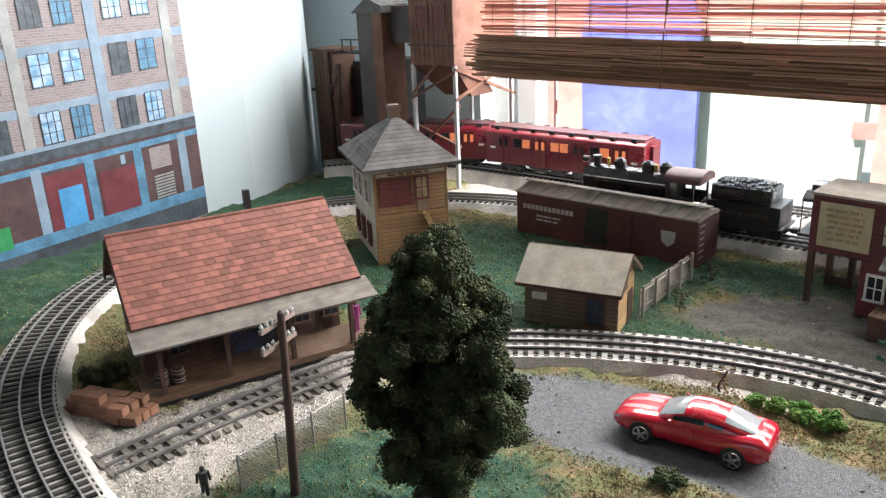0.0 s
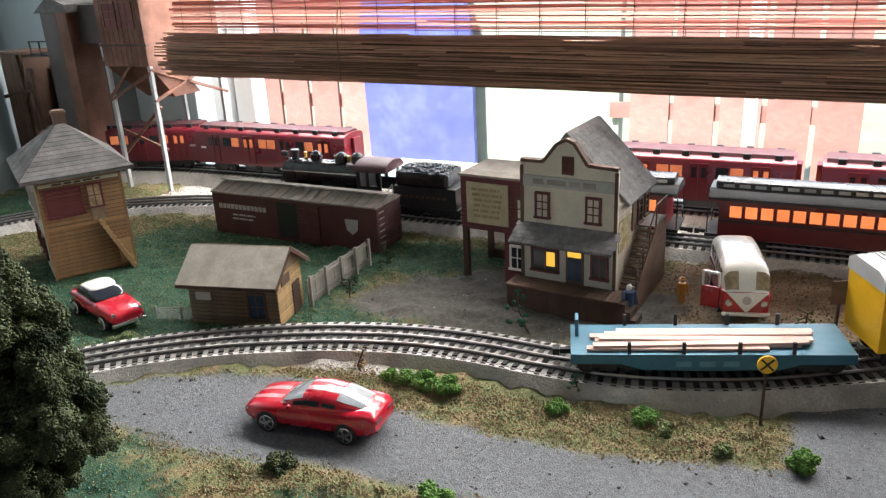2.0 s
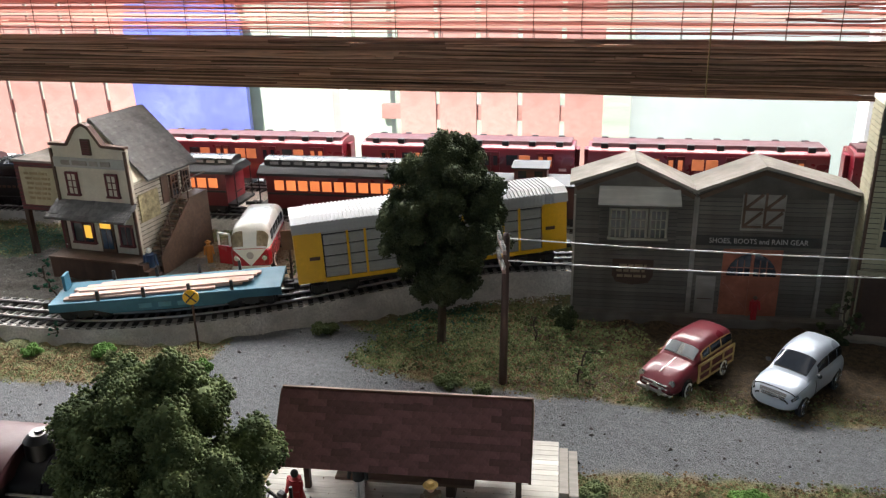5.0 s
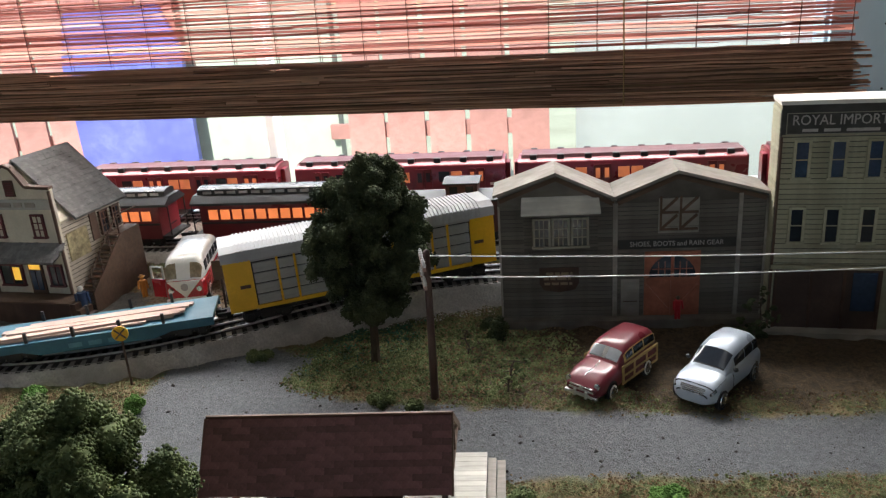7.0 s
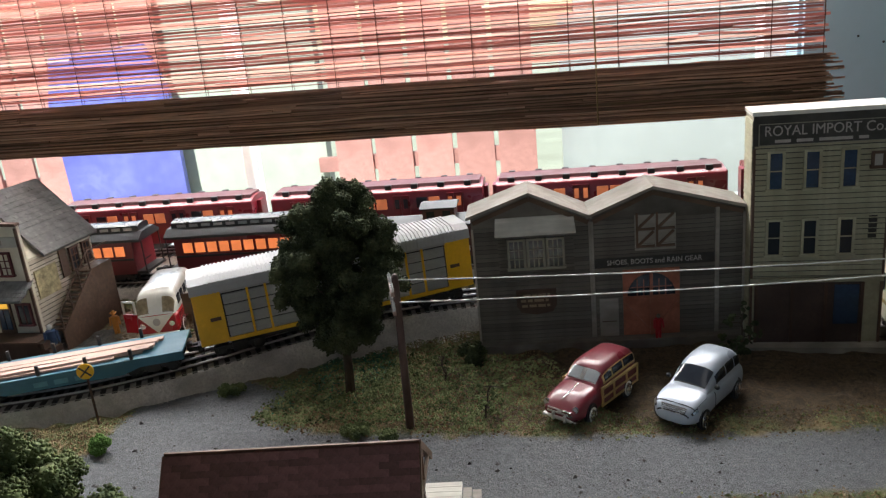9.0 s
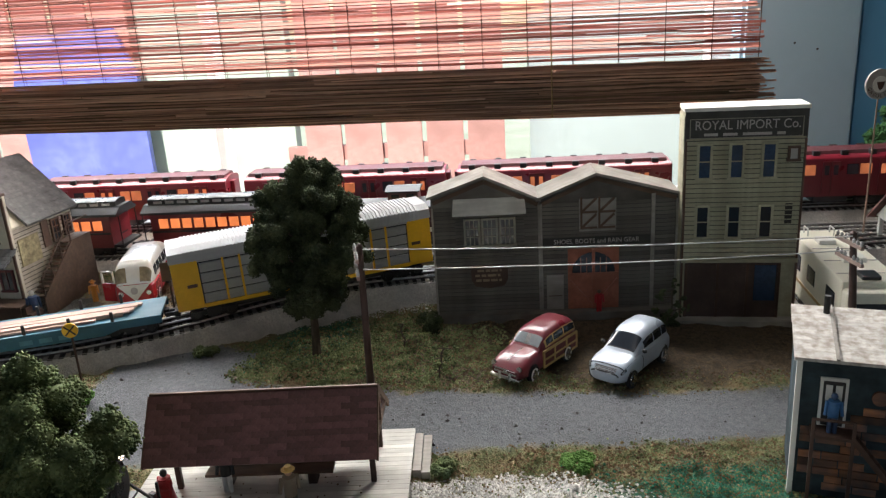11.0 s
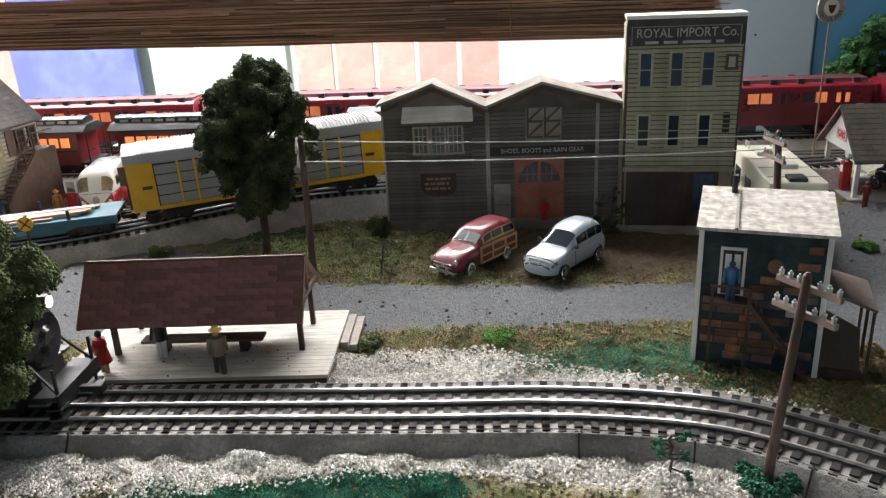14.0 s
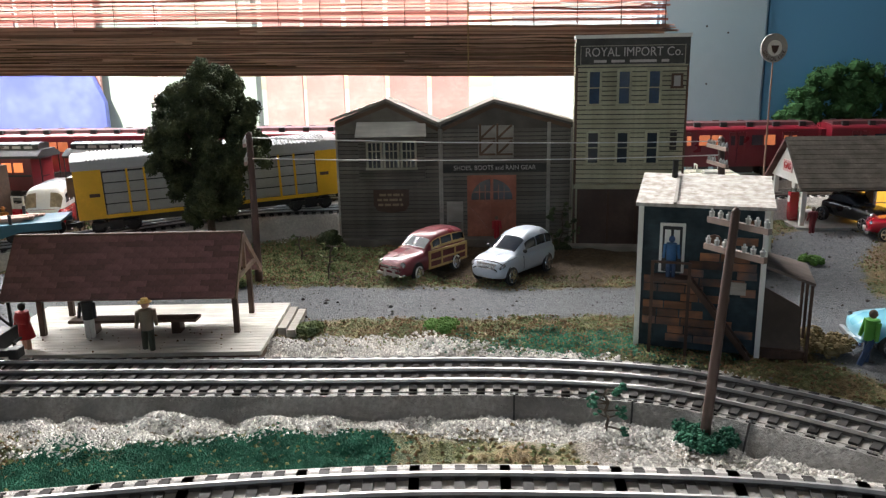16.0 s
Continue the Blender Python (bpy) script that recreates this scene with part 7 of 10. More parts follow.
def steam_engine(m, label, group, cab_mat, lit):
    """A small steam engine, its front towards +x."""
    t = thing("steam_engine", label, "locomotive", m, group=group)
    bm = B()
    rod(bm, (-0.040, 0, 0.046), (0.088, 0, 0.046), 0.0205, seg=28)
    rod(bm, (0.088, 0, 0.046), (0.091, 0, 0.046), 0.0205, 0.017, seg=28)
    rod(bm, (0.091, 0, 0.046), (0.0935, 0, 0.046), 0.009, 0.006, seg=18)
    for x in (-0.02, 0.012, 0.044, 0.070):
        rod(bm, (x - 0.0008, 0, 0.046), (x + 0.0008, 0, 0.046), 0.0211, seg=28)
    part("boiler", bm, M["black_gloss"], t, smooth=True)
    bm = B()
    rod(bm, (0.076, 0, 0.062), (0.076, 0, 0.0765), 0.0048, 0.0056, seg=16)
    rod(bm, (0.076, 0, 0.0765), (0.076, 0, 0.079), 0.0066, 0.0062, seg=16)
    part("smokestack", bm, M["black"], t, smooth=True)
    for nm, x, r, h in (("steam_dome", 0.040, 0.0085, 0.012), ("sand_dome", -0.002, 0.0098, 0.012), ("rear_dome", -0.028, 0.0092, 0.013)):
        bm = B()
        rod(bm, (x, 0, 0.060), (x, 0, 0.0655 + h * 0.7), r, r * 0.96, seg=20)
        rod(bm, (x, 0, 0.0655 + h * 0.7), (x, 0, 0.0655 + h), r * 0.96, r * 0.55, seg=20)
        rod(bm, (x, 0, 0.0655 + h), (x, 0, 0.0668 + h), r * 0.25, seg=8)
        part(nm, bm, M["black_gloss"], t, smooth=True)
    bm = B()
    rod(bm, (0.058, 0, 0.064), (0.058, 0, 0.0765), 0.0020, 0.0026, seg=10)
    rod(bm, (-0.014, 0, 0.066), (-0.014, 0, 0.074), 0.0030, 0.0030, seg=10)
    part("whistle", bm, M["brass"], t)
    bm = B()
    rod(bm, (0.088, 0, 0.0715), (0.098, 0, 0.0715), 0.0045, seg=14)
    hl = part("headlamp", bm, M["black"], t)
    bm = B()
    rod(bm, (0.098, 0, 0.0715), (0.0986, 0, 0.0715), 0.0038, seg=14)
    part("lens", bm, M["headlight"] if lit else M["glass"], hl, "lit headlamp lens" if lit else "")
    for s in (-1, 1):
        bm = B()
        rod(bm, (-0.038, s * 0.0218, 0.053), (0.086, s * 0.0218, 0.053), 0.0008, seg=6)
        part("handrail", bm, M["steel"], t)
        bm = B()
        box(bm, -0.040, 0.090, s * 0.021 - 0.004, s * 0.021 + 0.004, 0.0275, 0.0292)
        part("running_board", bm, M["black"], t)
        bm = B()
        rod(bm, (0.056, s * 0.022, 0.014), (0.080, s * 0.022, 0.014), 0.0072, seg=16)
        box(bm, 0.057, 0.079, s * 0.022 - 0.006, s * 0.022 + 0.006, 0.019, 0.0275, 0.001)
        part("cylinder", bm, M["black_gloss"], t)
        bm = B()
        beam(bm, (-0.030, s * 0.0225, 0.0115), (0.034, s * 0.0225, 0.0115), 0.0012, 0.0026)
        beam(bm, (0.034, s * 0.0235, 0.012), (0.058, s * 0.0235, 0.014), 0.0012, 0.0024)
        beam(bm, (0.002, s * 0.0243, 0.012), (0.050, s * 0.0243, 0.016), 0.0010, 0.0020)
        part("side_rod", bm, M["steel"], t)
        for x in (-0.030, 0.002, 0.034):
            bm = B()
            rod(bm, (x, s * 0.0165, 0.0125), (x, s * 0.0200, 0.0125), 0.0125, seg=22)
            rod(bm, (x, s * 0.0200, 0.0125), (x, s * 0.0208, 0.0125), 0.0040, seg=10)
            box(bm, x - 0.006, x + 0.006, s * 0.0203 - 0.0006, s * 0.0203 + 0.0006, 0.002, 0.0065)
            part("driver", bm, M["iron"], t)
    bm = B()
    box(bm, -0.048, 0.090, -0.0145, 0.0145, 0.008, 0.030)
    part("frame", bm, M["black"], t)
    bm = B()
    box(bm, -0.040, 0.010, -0.0155, 0.0155, 0.026, 0.040)
    part("firebox", bm, M["black"], t)
    # cab
    bm = B()
    for s in (-1, 1):
        box(bm, -0.078, -0.040, s * 0.0265 - 0.001, s * 0.0265 + 0.001, 0.022, 0.040)
        box(bm, -0.046, -0.040, s * 0.0265 - 0.001, s * 0.0265 + 0.001, 0.040, 0.060)
        box(bm, -0.060, -0.055, s * 0.0265 - 0.001, s * 0.0265 + 0.001, 0.040, 0.060)
        box(bm, -0.078, -0.075, s * 0.0265 - 0.001, s * 0.0265 + 0.001, 0.040, 0.060)
    box(bm, -0.042, -0.039, -0.0265, 0.0265, 0.022, 0.062)
    part("cab", bm, M["black"], t)
    bm = B()
    shell(bm, -0.086, -0.036, [(y, z) for y, z in arched(0.0285, 0.0595, 0.0605, 0.013)])
    part("cab_roof", bm, cab_mat, t, smooth=True)
    bm = B()
    box(bm, -0.066, -0.048, -0.0012, 0.0012, 0.0, 0.0025)
    for s in (-1, 1):
        box(bm, -0.066, -0.048, s * 0.0276 - 0.0003, s * 0.0276 + 0.0003, 0.028, 0.034)
    part("number_plate", bm, M["brass"], t)
    # pilot with steps and rails
    bm = B()
    box(bm, 0.090, 0.106, -0.026, 0.026, 0.016, 0.019)
    for s in (-1, 1):
        beam(bm, (0.104, s * 0.023, 0.003), (0.104, s * 0.023, 0.036), 0.0016)
        beam(bm, (0.088, s * 0.020, 0.038), (0.104, s * 0.023, 0.020), 0.0014)
        box(bm, 0.097, 0.107, s * 0.022 - 0.005, s * 0.022 + 0.005, 0.003, 0.0045)
        box(bm, 0.097, 0.107, s * 0.022 - 0.005, s * 0.022 + 0.005, 0.010, 0.0115)
    box(bm, 0.104, 0.106, -0.026, 0.026, 0.010, 0.020)
    part("pilot", bm, M["iron"], t)
    coupler(t, 0.106, 1)
    # plain seated driver figure is left as a small dark shape in the cab
    return t


def tender(m, group, proto=None):
    if proto:
        return copy_thing(proto, m)
    t = thing("tender", "black steam engine tender heaped with coal", "tender", m, group=group)
    bm = B()
    box(bm, -0.048, 0.044, -0.0265, 0.0265, 0.016, 0.044, 0.0008)
    part("tank", bm, M["black"], t)
    bm = B()
    box(bm, -0.036, 0.040, -0.0255, 0.0255, 0.044, 0.064, 0.003)
    part("bunker", bm, M["black_gloss"], t)
    bm = B()
    box(bm, -0.052, 0.048, -0.028, 0.028, 0.013, 0.0165)
    part("deck", bm, M["black"], t)
    for s in (-1, 1):
        bm = B()
        beam(bm, (0.046, s * 0.025, 0.018), (0.046, s * 0.025, 0.045), 0.0014)
        beam(bm, (0.046, s * 0.025, 0.045), (0.058, s * 0.02, 0.030), 0.0014)
        part("grab_rail", bm, M["steel"], t)
        bm = B()
        for k in range(9):
            box(bm, -0.034 + 0.008 * k, -0.029 + 0.008 * k, s * 0.0267 - 0.0003, s * 0.0267 + 0.0003, 0.029, 0.0325)
        split_part("letter_bar", bm, M["brown_trim"], t)
    bm = B()
    rs = random.Random(9)
    for k in range(170):
        x, y = rs.uniform(-0.034, 0.038), rs.uniform(-0.023, 0.023)
        ball(bm, (x, y, 0.063 + 0.006 * (1 - (y / 0.024) ** 2) * (1 - (x / 0.05) ** 2)), rs.uniform(0.0018, 0.0034), 1, (1, 1, 0.8))
    tagged(part("coal", bm, M["black_gloss"], t, "heaped black coal"), kind="stuff")
    truck(t, -0.028, base=0.028)
    truck(t, 0.028, base=0.028)
    coupler(t, -0.05, -1)
    return t


cab_red = surface("cab_red", (0.062, 0.018, 0.021), 0.55, var=0.2)
PASS = "steam passenger train"
co = coach(rail_pose(OUTER, -0.006, 0.937, 0.088))
coach(rail_pose(OUTER, 0.280, 0.938, 0.088), co)
caboose(rail_pose(OUTER, 0.514, 0.942, 0.052))
td = tender(rail_pose(OUTER, -0.205, 0.933, 0.028, True), PASS)
steam_engine(rail_pose(OUTER, -0.348, 0.931, 0.04, True), "black steam engine with maroon cab roof hauling the passenger coaches", PASS, cab_red, False)
steam_engine(rail_pose(FRONT, 0.330, 0.306, 0.04), "black steam engine with dark red cab roof and lit headlamp", "front steam train", cab_red, True)


def boxcar():
    t = thing("boxcar", "dark red-brown boxcar body standing on the grass with open door", "train car", pose(-0.352, 0.835, 0, 0, 0, -1.0))
    L, w = 0.131, 0.029
    bm = B()
    box(bm, -L, L, -w, w, 0.0, 0.058)
    part("body", bm, M["boxcar_red"], t)
    bm = B()
    shell(bm, -L - 0.001, L + 0.001, [(-w - 0.0015, 0.057), (-w - 0.0015, 0.059), (0, 0.0665), (w + 0.0015, 0.059), (w + 0.0015, 0.057)])
    part("roof", bm, M["roof_tan"], t, "pale tan roof")
    for k in range(17):
        x = -L + 0.004 + 0.0159 * k
        bm = B()
        for s in (-1, 1):
            poly(bm, [(x, s * w, 0.0594), (x + 0.0022, s * w, 0.0594), (x + 0.0022, 0, 0.0668), (x, 0, 0.0668)], (0, 0, 0.0012))
        part("roof_rib", bm, M["roof_tan"], t)
    bm = B()
    box(bm, -L - 0.003, L + 0.003, -0.005, 0.005, 0.0685, 0.0698)
    part("roof_walk", bm, M["roof_tan"], t)
    bm = B()
    box(bm, -0.022, 0.012, -w - 0.0006, -w + 0.004, 0.004, 0.053)
    part("door_opening", bm, M["black"], t)
    bm = B()
    box(bm, 0.012, 0.046, -w - 0.0028, -w - 0.0002, 0.003, 0.054, 0.0006)
    d = part("sliding_door", bm, M["boxcar_red"], t)
    for k in range(5):
        bm = B()
        box(bm, 0.014, 0.044, -w - 0.0038, -w - 0.0026, 0.008 + 0.0095 * k, 0.010 + 0.0095 * k)
        part("door_rib", bm, M["boxcar_red"], d)
    bm = B()
    box(bm, -0.05, 0.06, -w - 0.0034, -w - 0.0004, 0.0535, 0.0555)
    part("door_track", bm, M["boxcar_red"], t)
    for k in range(12):
        x = -0.118 + 0.0068 * k
        bm = B()
        box(bm, x - 0.0025, x + 0.0025, -w - 0.0005, -w + 0.0002, 0.036, 0.0425)
        part("letter_bar", bm, M["letter_grey"], t)
    bars(t, M["letter_grey"], -0.102, -0.060, 0.020, 0.031, 2, -w - 0.0002, seed=5, fill=0.4)
    bm = B()
    poly(bm, [(0.084, -w, 0.040), (0.104, -w, 0.040), (0.102, -w, 0.026), (0.094, -w, 0.020), (0.086, -w, 0.026)], (0, -0.0006, 0))
    part("emblem", bm, M["letter_grey"], t)
    for k in range(6):
        bm = B()
        box(bm, L, L + 0.0016, -w + 0.004, -w + 0.016, 0.010 + 0.008 * k, 0.0115 + 0.008 * k)
        part("ladder_rung", bm, M["letter_grey"], t)
    for k in range(14):
        bm = B()
        box(bm, L, L + 0.0014, -w, w, 0.003 + 0.0039 * k, 0.005 + 0.0039 * k)
        part("end_rib", bm, M["boxcar_red"], t)


boxcar()


def flatcar():
    m = rail_pose(MID, 0.190, 0.612, 0.085)
    t = thing("flatcar", "blue model flatcar with black trucks", "train car", m)
    L, w = 0.108, 0.0275
    bm = B()
    box(bm, -L, L, -w, w, 0.0185, 0.0215, 0.0006)
    part("deck", bm, M["flat_blue"], t)
    bm = B()
    for s in (-1, 1):
        poly(bm, [(-L, s * w, 0.0190), (L, s * w, 0.0190), (L, s * w, 0.013), (0.068, s * w, 0.013), (0.052, s * w, 0.008), (-0.052, s * w, 0.008), (-0.068, s * w, 0.013), (-L, s * w, 0.013)], (0, -s * 0.0024, 0))
    part("side_sill", bm, M["flat_blue"], t)
    for x in (-0.02, -0.002, 0.016):
        bm = B()
        box(bm, x - 0.006, x + 0.006, -w - 0.0003, -w + 0.0002, 0.011, 0.0155)
        part("letter_bar", bm, surface("bar_blue", (0.10, 0.30, 0.40), 0.5), t)
    bm = B()
    box(bm, -L + 0.004, -L + 0.007, 0.004, 0.018, 0.0215, 0.0375, 0.0008)
    part("brake_stand", bm, M["flat_blue"], t)
    for x in (-0.062, -0.02, 0.022, 0.062):
        for s in (-1, 1):
            bm = B()
            box(bm, x - 0.0014, x + 0.0014, s * (w - 0.0015) - 0.0012, s * (w - 0.0015) + 0.0012, 0.0215, 0.0315)
            part("stake", bm, M["black"], t)
    for e in (-1, 1):
        truck(t, e * 0.078)
        coupler(t, e * L, e)
    rs = random.Random(21)
    for i, (y, z, x0, x1, a) in enumerate(((-0.021, 0.0222, -0.095, 0.045, 0.4), (-0.015, 0.0222, -0.060, 0.070, -0.6), (-0.017, 0.0242, -0.090, 0.076, 2.2), (-0.008, 0.0222, -0.088, 0.078, 0.3), (-0.009, 0.0242, -0.085, 0.080, -1.0), (0.001, 0.0222, -0.092, 0.074, 0.8), (0.0, 0.0242, -0.080, 0.082, 0.2), (0.009, 0.0222, -0.070, 0.085, -0.4))):
        bm = B()
        box(bm, x0, x1, -0.0034, 0.0034, 0, 0.0019)
        solid("lumber_plank", bm, M["lumber"], "pale pink wooden plank lying on the flatcar", "plank", m @ pose(0, y + 0.002, z, 0, 0, a), group="lumber load")


flatcar()


def autorack():
    m = rail_pose(MID, 0.424, 0.7405, 0.105)
    t = thing("autorack", "yellow and grey slatted auto carrier with white corrugated roof", "train car", m)
    L, w = 0.1375, 0.0275
    z0, z1 = 0.0190, 0.0670
    bm = B()
    box(bm, -L, L, -w + 0.002, w - 0.002, z0, z1)
    part("body", bm, M["black"], t)
    for e in (-1, 1):
        bm = B()
        box(bm, min(e * L, e * (L - 0.0265)), max(e * L, e * (L - 0.0265)), -w, w, z0 - 0.002, z1 + 0.001, 0.0006)
        c = part("end_panel", bm, M["auto_yellow"], t, "bright yellow end panel")
        for s in (-1, 1):
            bm = B()
            box(bm, e * (L - 0.018) - 0.005, e * (L - 0.018) + 0.005, s * w - 0.0004, s * w + 0.0004, 0.040, 0.0435)
            part("number_bar", bm, M["brown_trim"], c)
    for s in (-1, 1):
        bm = B()
        box(bm, -L + 0.0265, L - 0.0265, s * w - 0.001, s * w + 0.001, z0 - 0.002, z0 + 0.0018)
        part("side_rail", bm, M["auto_yellow"], t)
        bm = B()
        box(bm, -L + 0.0265, L - 0.0265, s * w - 0.001, s * w + 0.001, z1 - 0.001, z1 + 0.001)
        part("upper_rail", bm, M["auto_grey"], t)
        posts = (-L + 0.051, -L + 0.068, -0.028, 0.028, L - 0.068, L - 0.051)
        ends = (-L + 0.0265, *posts, L - 0.0265)
        for j in range(4):
            z = z0 + 0.0022 + 0.0110 * j
            for xa, xb in zip(ends, ends[1:]):
                bm = B()
                box(bm, xa + 0.0012, xb - 0.0012, s * (w - 0.001) - 0.001, s * (w - 0.001) + 0.001, z, z + 0.0098, 0.0005)
                # two pressed ribs on each screen
                for k in (0.0030, 0.0066):
                    box(bm, xa + 0.0020, xb - 0.0020, s * w - 0.0004, s * w + 0.0005, z + k, z + k + 0.0009)
                part("side_screen", bm, M["auto_grey"], t)
        for x in posts:
            bm = B()
            box(bm, x - 0.0011, x + 0.0011, s * w - 0.0012, s * w + 0.0012, z0, z1)
            part("side_post", bm, M["auto_yellow"], t)
    roof_m = surface("roof_white", (0.42, 0.43, 0.44), 0.45, var=0.08, relief=0.03)
    prof = lambda d: [(-w - 0.0008 - d, z1 + 0.001), (-w + 0.0004 - d, z1 + 0.0105 + d), (-0.018, z1 + 0.0150 + d), (0.018, z1 + 0.0150 + d), (w - 0.0004 + d, z1 + 0.0105 + d), (w + 0.0008 + d, z1 + 0.001)]
    bm = B()
    shell(bm, -L - 0.001, L + 0.001, prof(0))
    roof = part("roof", bm, roof_m, t, "pale corrugated roof")
    bm = B()
    for k in range(64):
        x = -L + 0.014 + 0.0039 * k
        shell(bm, x, x + 0.0020, prof(0.0012))
    tagged(part("corrugation", bm, roof_m, roof), kind="stuff")
    bm = B()
    box(bm, -0.11, 0.11, -0.018, 0.018, 0.009, 0.0165)
    part("underframe", bm, M["black"], t)
    for e in (-1, 1):
        truck(t, e * 0.103)
        coupler(t, e * L, e)


autorack()


# ---- motor cars: local x points to the front, z = 0 on the road ----
def ringed(x, z0, z1, w, roof=0.82, mid=0.55):
    zm = z0 + (z1 - z0) * mid
    return [(x, -w * 0.94, z0), (x, -w, zm), (x, -w * 0.985, z0 + (z1 - z0) * 0.86), (x, -w * roof, z1), (x, w * roof, z1), (x, w * 0.985, z0 + (z1 - z0) * 0.86), (x, w, zm), (x, w * 0.94, z0)]


def smooth_part(name, rings, mat, parent, label="", levels=2):
    bm = B()
    loft(bm, rings)
    ob = part(name, bm, mat, parent, label, smooth=False)
    ob.data.polygons.foreach_set("use_smooth", [True] * len(ob.data.polygons))
    md = ob.modifiers.new("rounding", "SUBSURF")
    md.levels = md.render_levels = levels
    return ob


def road_wheel(parent, x, s, y, r, rim_mat, white=False):
    bm = B()
    rod(bm, (0, -0.0024, 0), (0, 0.0024, 0), r, seg=22)
    w = part("wheel", bm, M["tyre"], parent)
    w.matrix_local = pose(x, s * y, r, 0, 0, 0 if s > 0 else 180)
    if white:
        bm = B()
        rod(bm, (0, 0.0023, 0), (0, 0.0027, 0), r * 0.82, seg=22)
        part("whitewall", bm, M["white_paint"], w)
    bm = B()
    if not white:
        rod(bm, (0, 0.0022, 0), (0, 0.0031, 0), r * 0.68, r * 0.66, seg=18)
        part("rim_dish", bm, M["iron"], w)
        bm = B()
        rod(bm, (0, 0.0022, 0), (0, 0.0028, 0), r * 0.80, r * 0.76, seg=22)
        part("rim_ring", bm, rim_mat, w)
        bm = B()
        rod(bm, (0, 0.0024, 0), (0, 0.0034, 0), r * 0.16, r * 0.14, seg=10)
    else:
        rod(bm, (0, 0.0022, 0), (0, 0.0030, 0), r * 0.62, r * 0.56, seg=18)
    for k in range(5):
        a = 2 * math.pi * k / 5
        beam(bm, (0, 0.0034, 0), (r * 0.70 * math.cos(a), 0.0032, r * 0.70 * math.sin(a)), 0.0010, 0.0022)
    part("rim", bm, rim_mat, w)
    return w


def eased(pairs, x):
    """A smooth run of values through (x, value) pairs."""
    xs = np.array([p[0] for p in pairs])
    ys = np.array([p[1] for p in pairs])
    q = np.linspace(xs[0], xs[-1], 161)
    v = np.interp(q, xs, ys)
    k = np.array([1, 2, 3, 4, 5, 4, 3, 2, 1.0])
    w = np.convolve(np.pad(v, 4, mode="edge"), k / k.sum(), "valid")
    w[0], w[-1] = v[0], v[-1]
    return float(np.interp(x, q, w))


def skin_patch(surf, x0, x1, a0, a1, nx=14, na=8, lift=0.0004, thick=0.0005):
    """A piece of a curved body surface, lifted off it and given thickness."""
    bm = B()
    rows = []
    for lf in (lift, lift - thick):
        rows.append([[bm.verts.new(surf(x0 + (x1 - x0) * i / nx, a0 + (a1 - a0) * k / na, lf)) for k in range(na + 1)] for i in range(nx + 1)])
    for r in rows:
        for i in range(nx):
            for k in range(na):
                bm.faces.new((r[i][k], r[i][k + 1], r[i + 1][k + 1], r[i + 1][k]))
    o, n_ = rows
    for i in range(nx):
        for k in (0, na):
            bm.faces.new((o[i][k], o[i + 1][k], n_[i + 1][k], n_[i][k]))
    for k in range(na):
        for i in (0, nx):
            bm.faces.new((o[i][k], o[i][k + 1], n_[i][k + 1], n_[i][k]))
    return bm


def hull(LOW, TOP, WID, waist=0.56, ey=0.42, ez=0.62):
    """A rounded car body as a surface of (x, angle)."""
    def at(x, a, lift=0.0):
        z0, z1, w = eased(LOW, x), eased(TOP, x), eased(WID, x)
        zc = z0 + (z1 - z0) * waist
        c, s_ = math.cos(radians(a)), math.sin(radians(a))
        return Vector((x, math.copysign(abs(c) ** ey, c) * (w + lift), zc + math.copysign(abs(s_) ** ez, s_) * ((z1 - zc if s_ > 0 else zc - z0) + lift)))
    return at


def canopy(ROOF, WID, z0, ey=0.66, ez=0.80):
    """A rounded car cabin standing at z0, as a surface of (x, angle)."""
    def at(x, a, lift=0.0):
        z1, w = eased(ROOF, x), eased(WID, x)
        c, s_ = math.cos(radians(a)), math.sin(radians(a))
        return Vector((x, math.copysign(abs(c) ** ey, c) * (w + lift), z0 + abs(s_) ** ez * (z1 - z0 + lift)))
    return at


def skin(name, surf, x0, x1, mat, parent, full=True, label=""):
    bm = B()
    n, k = (40, 40) if full else (36, 23)
    loft(bm, [[surf(x, 360 * i / 40 if full else 180 * i / 22) for i in range(k)] for x in np.linspace(x0, x1, n)])
    return part(name, bm, mat, parent, label, smooth=True)


def mirrored(sgn, a):
    return a if sgn > 0 else 180 - a


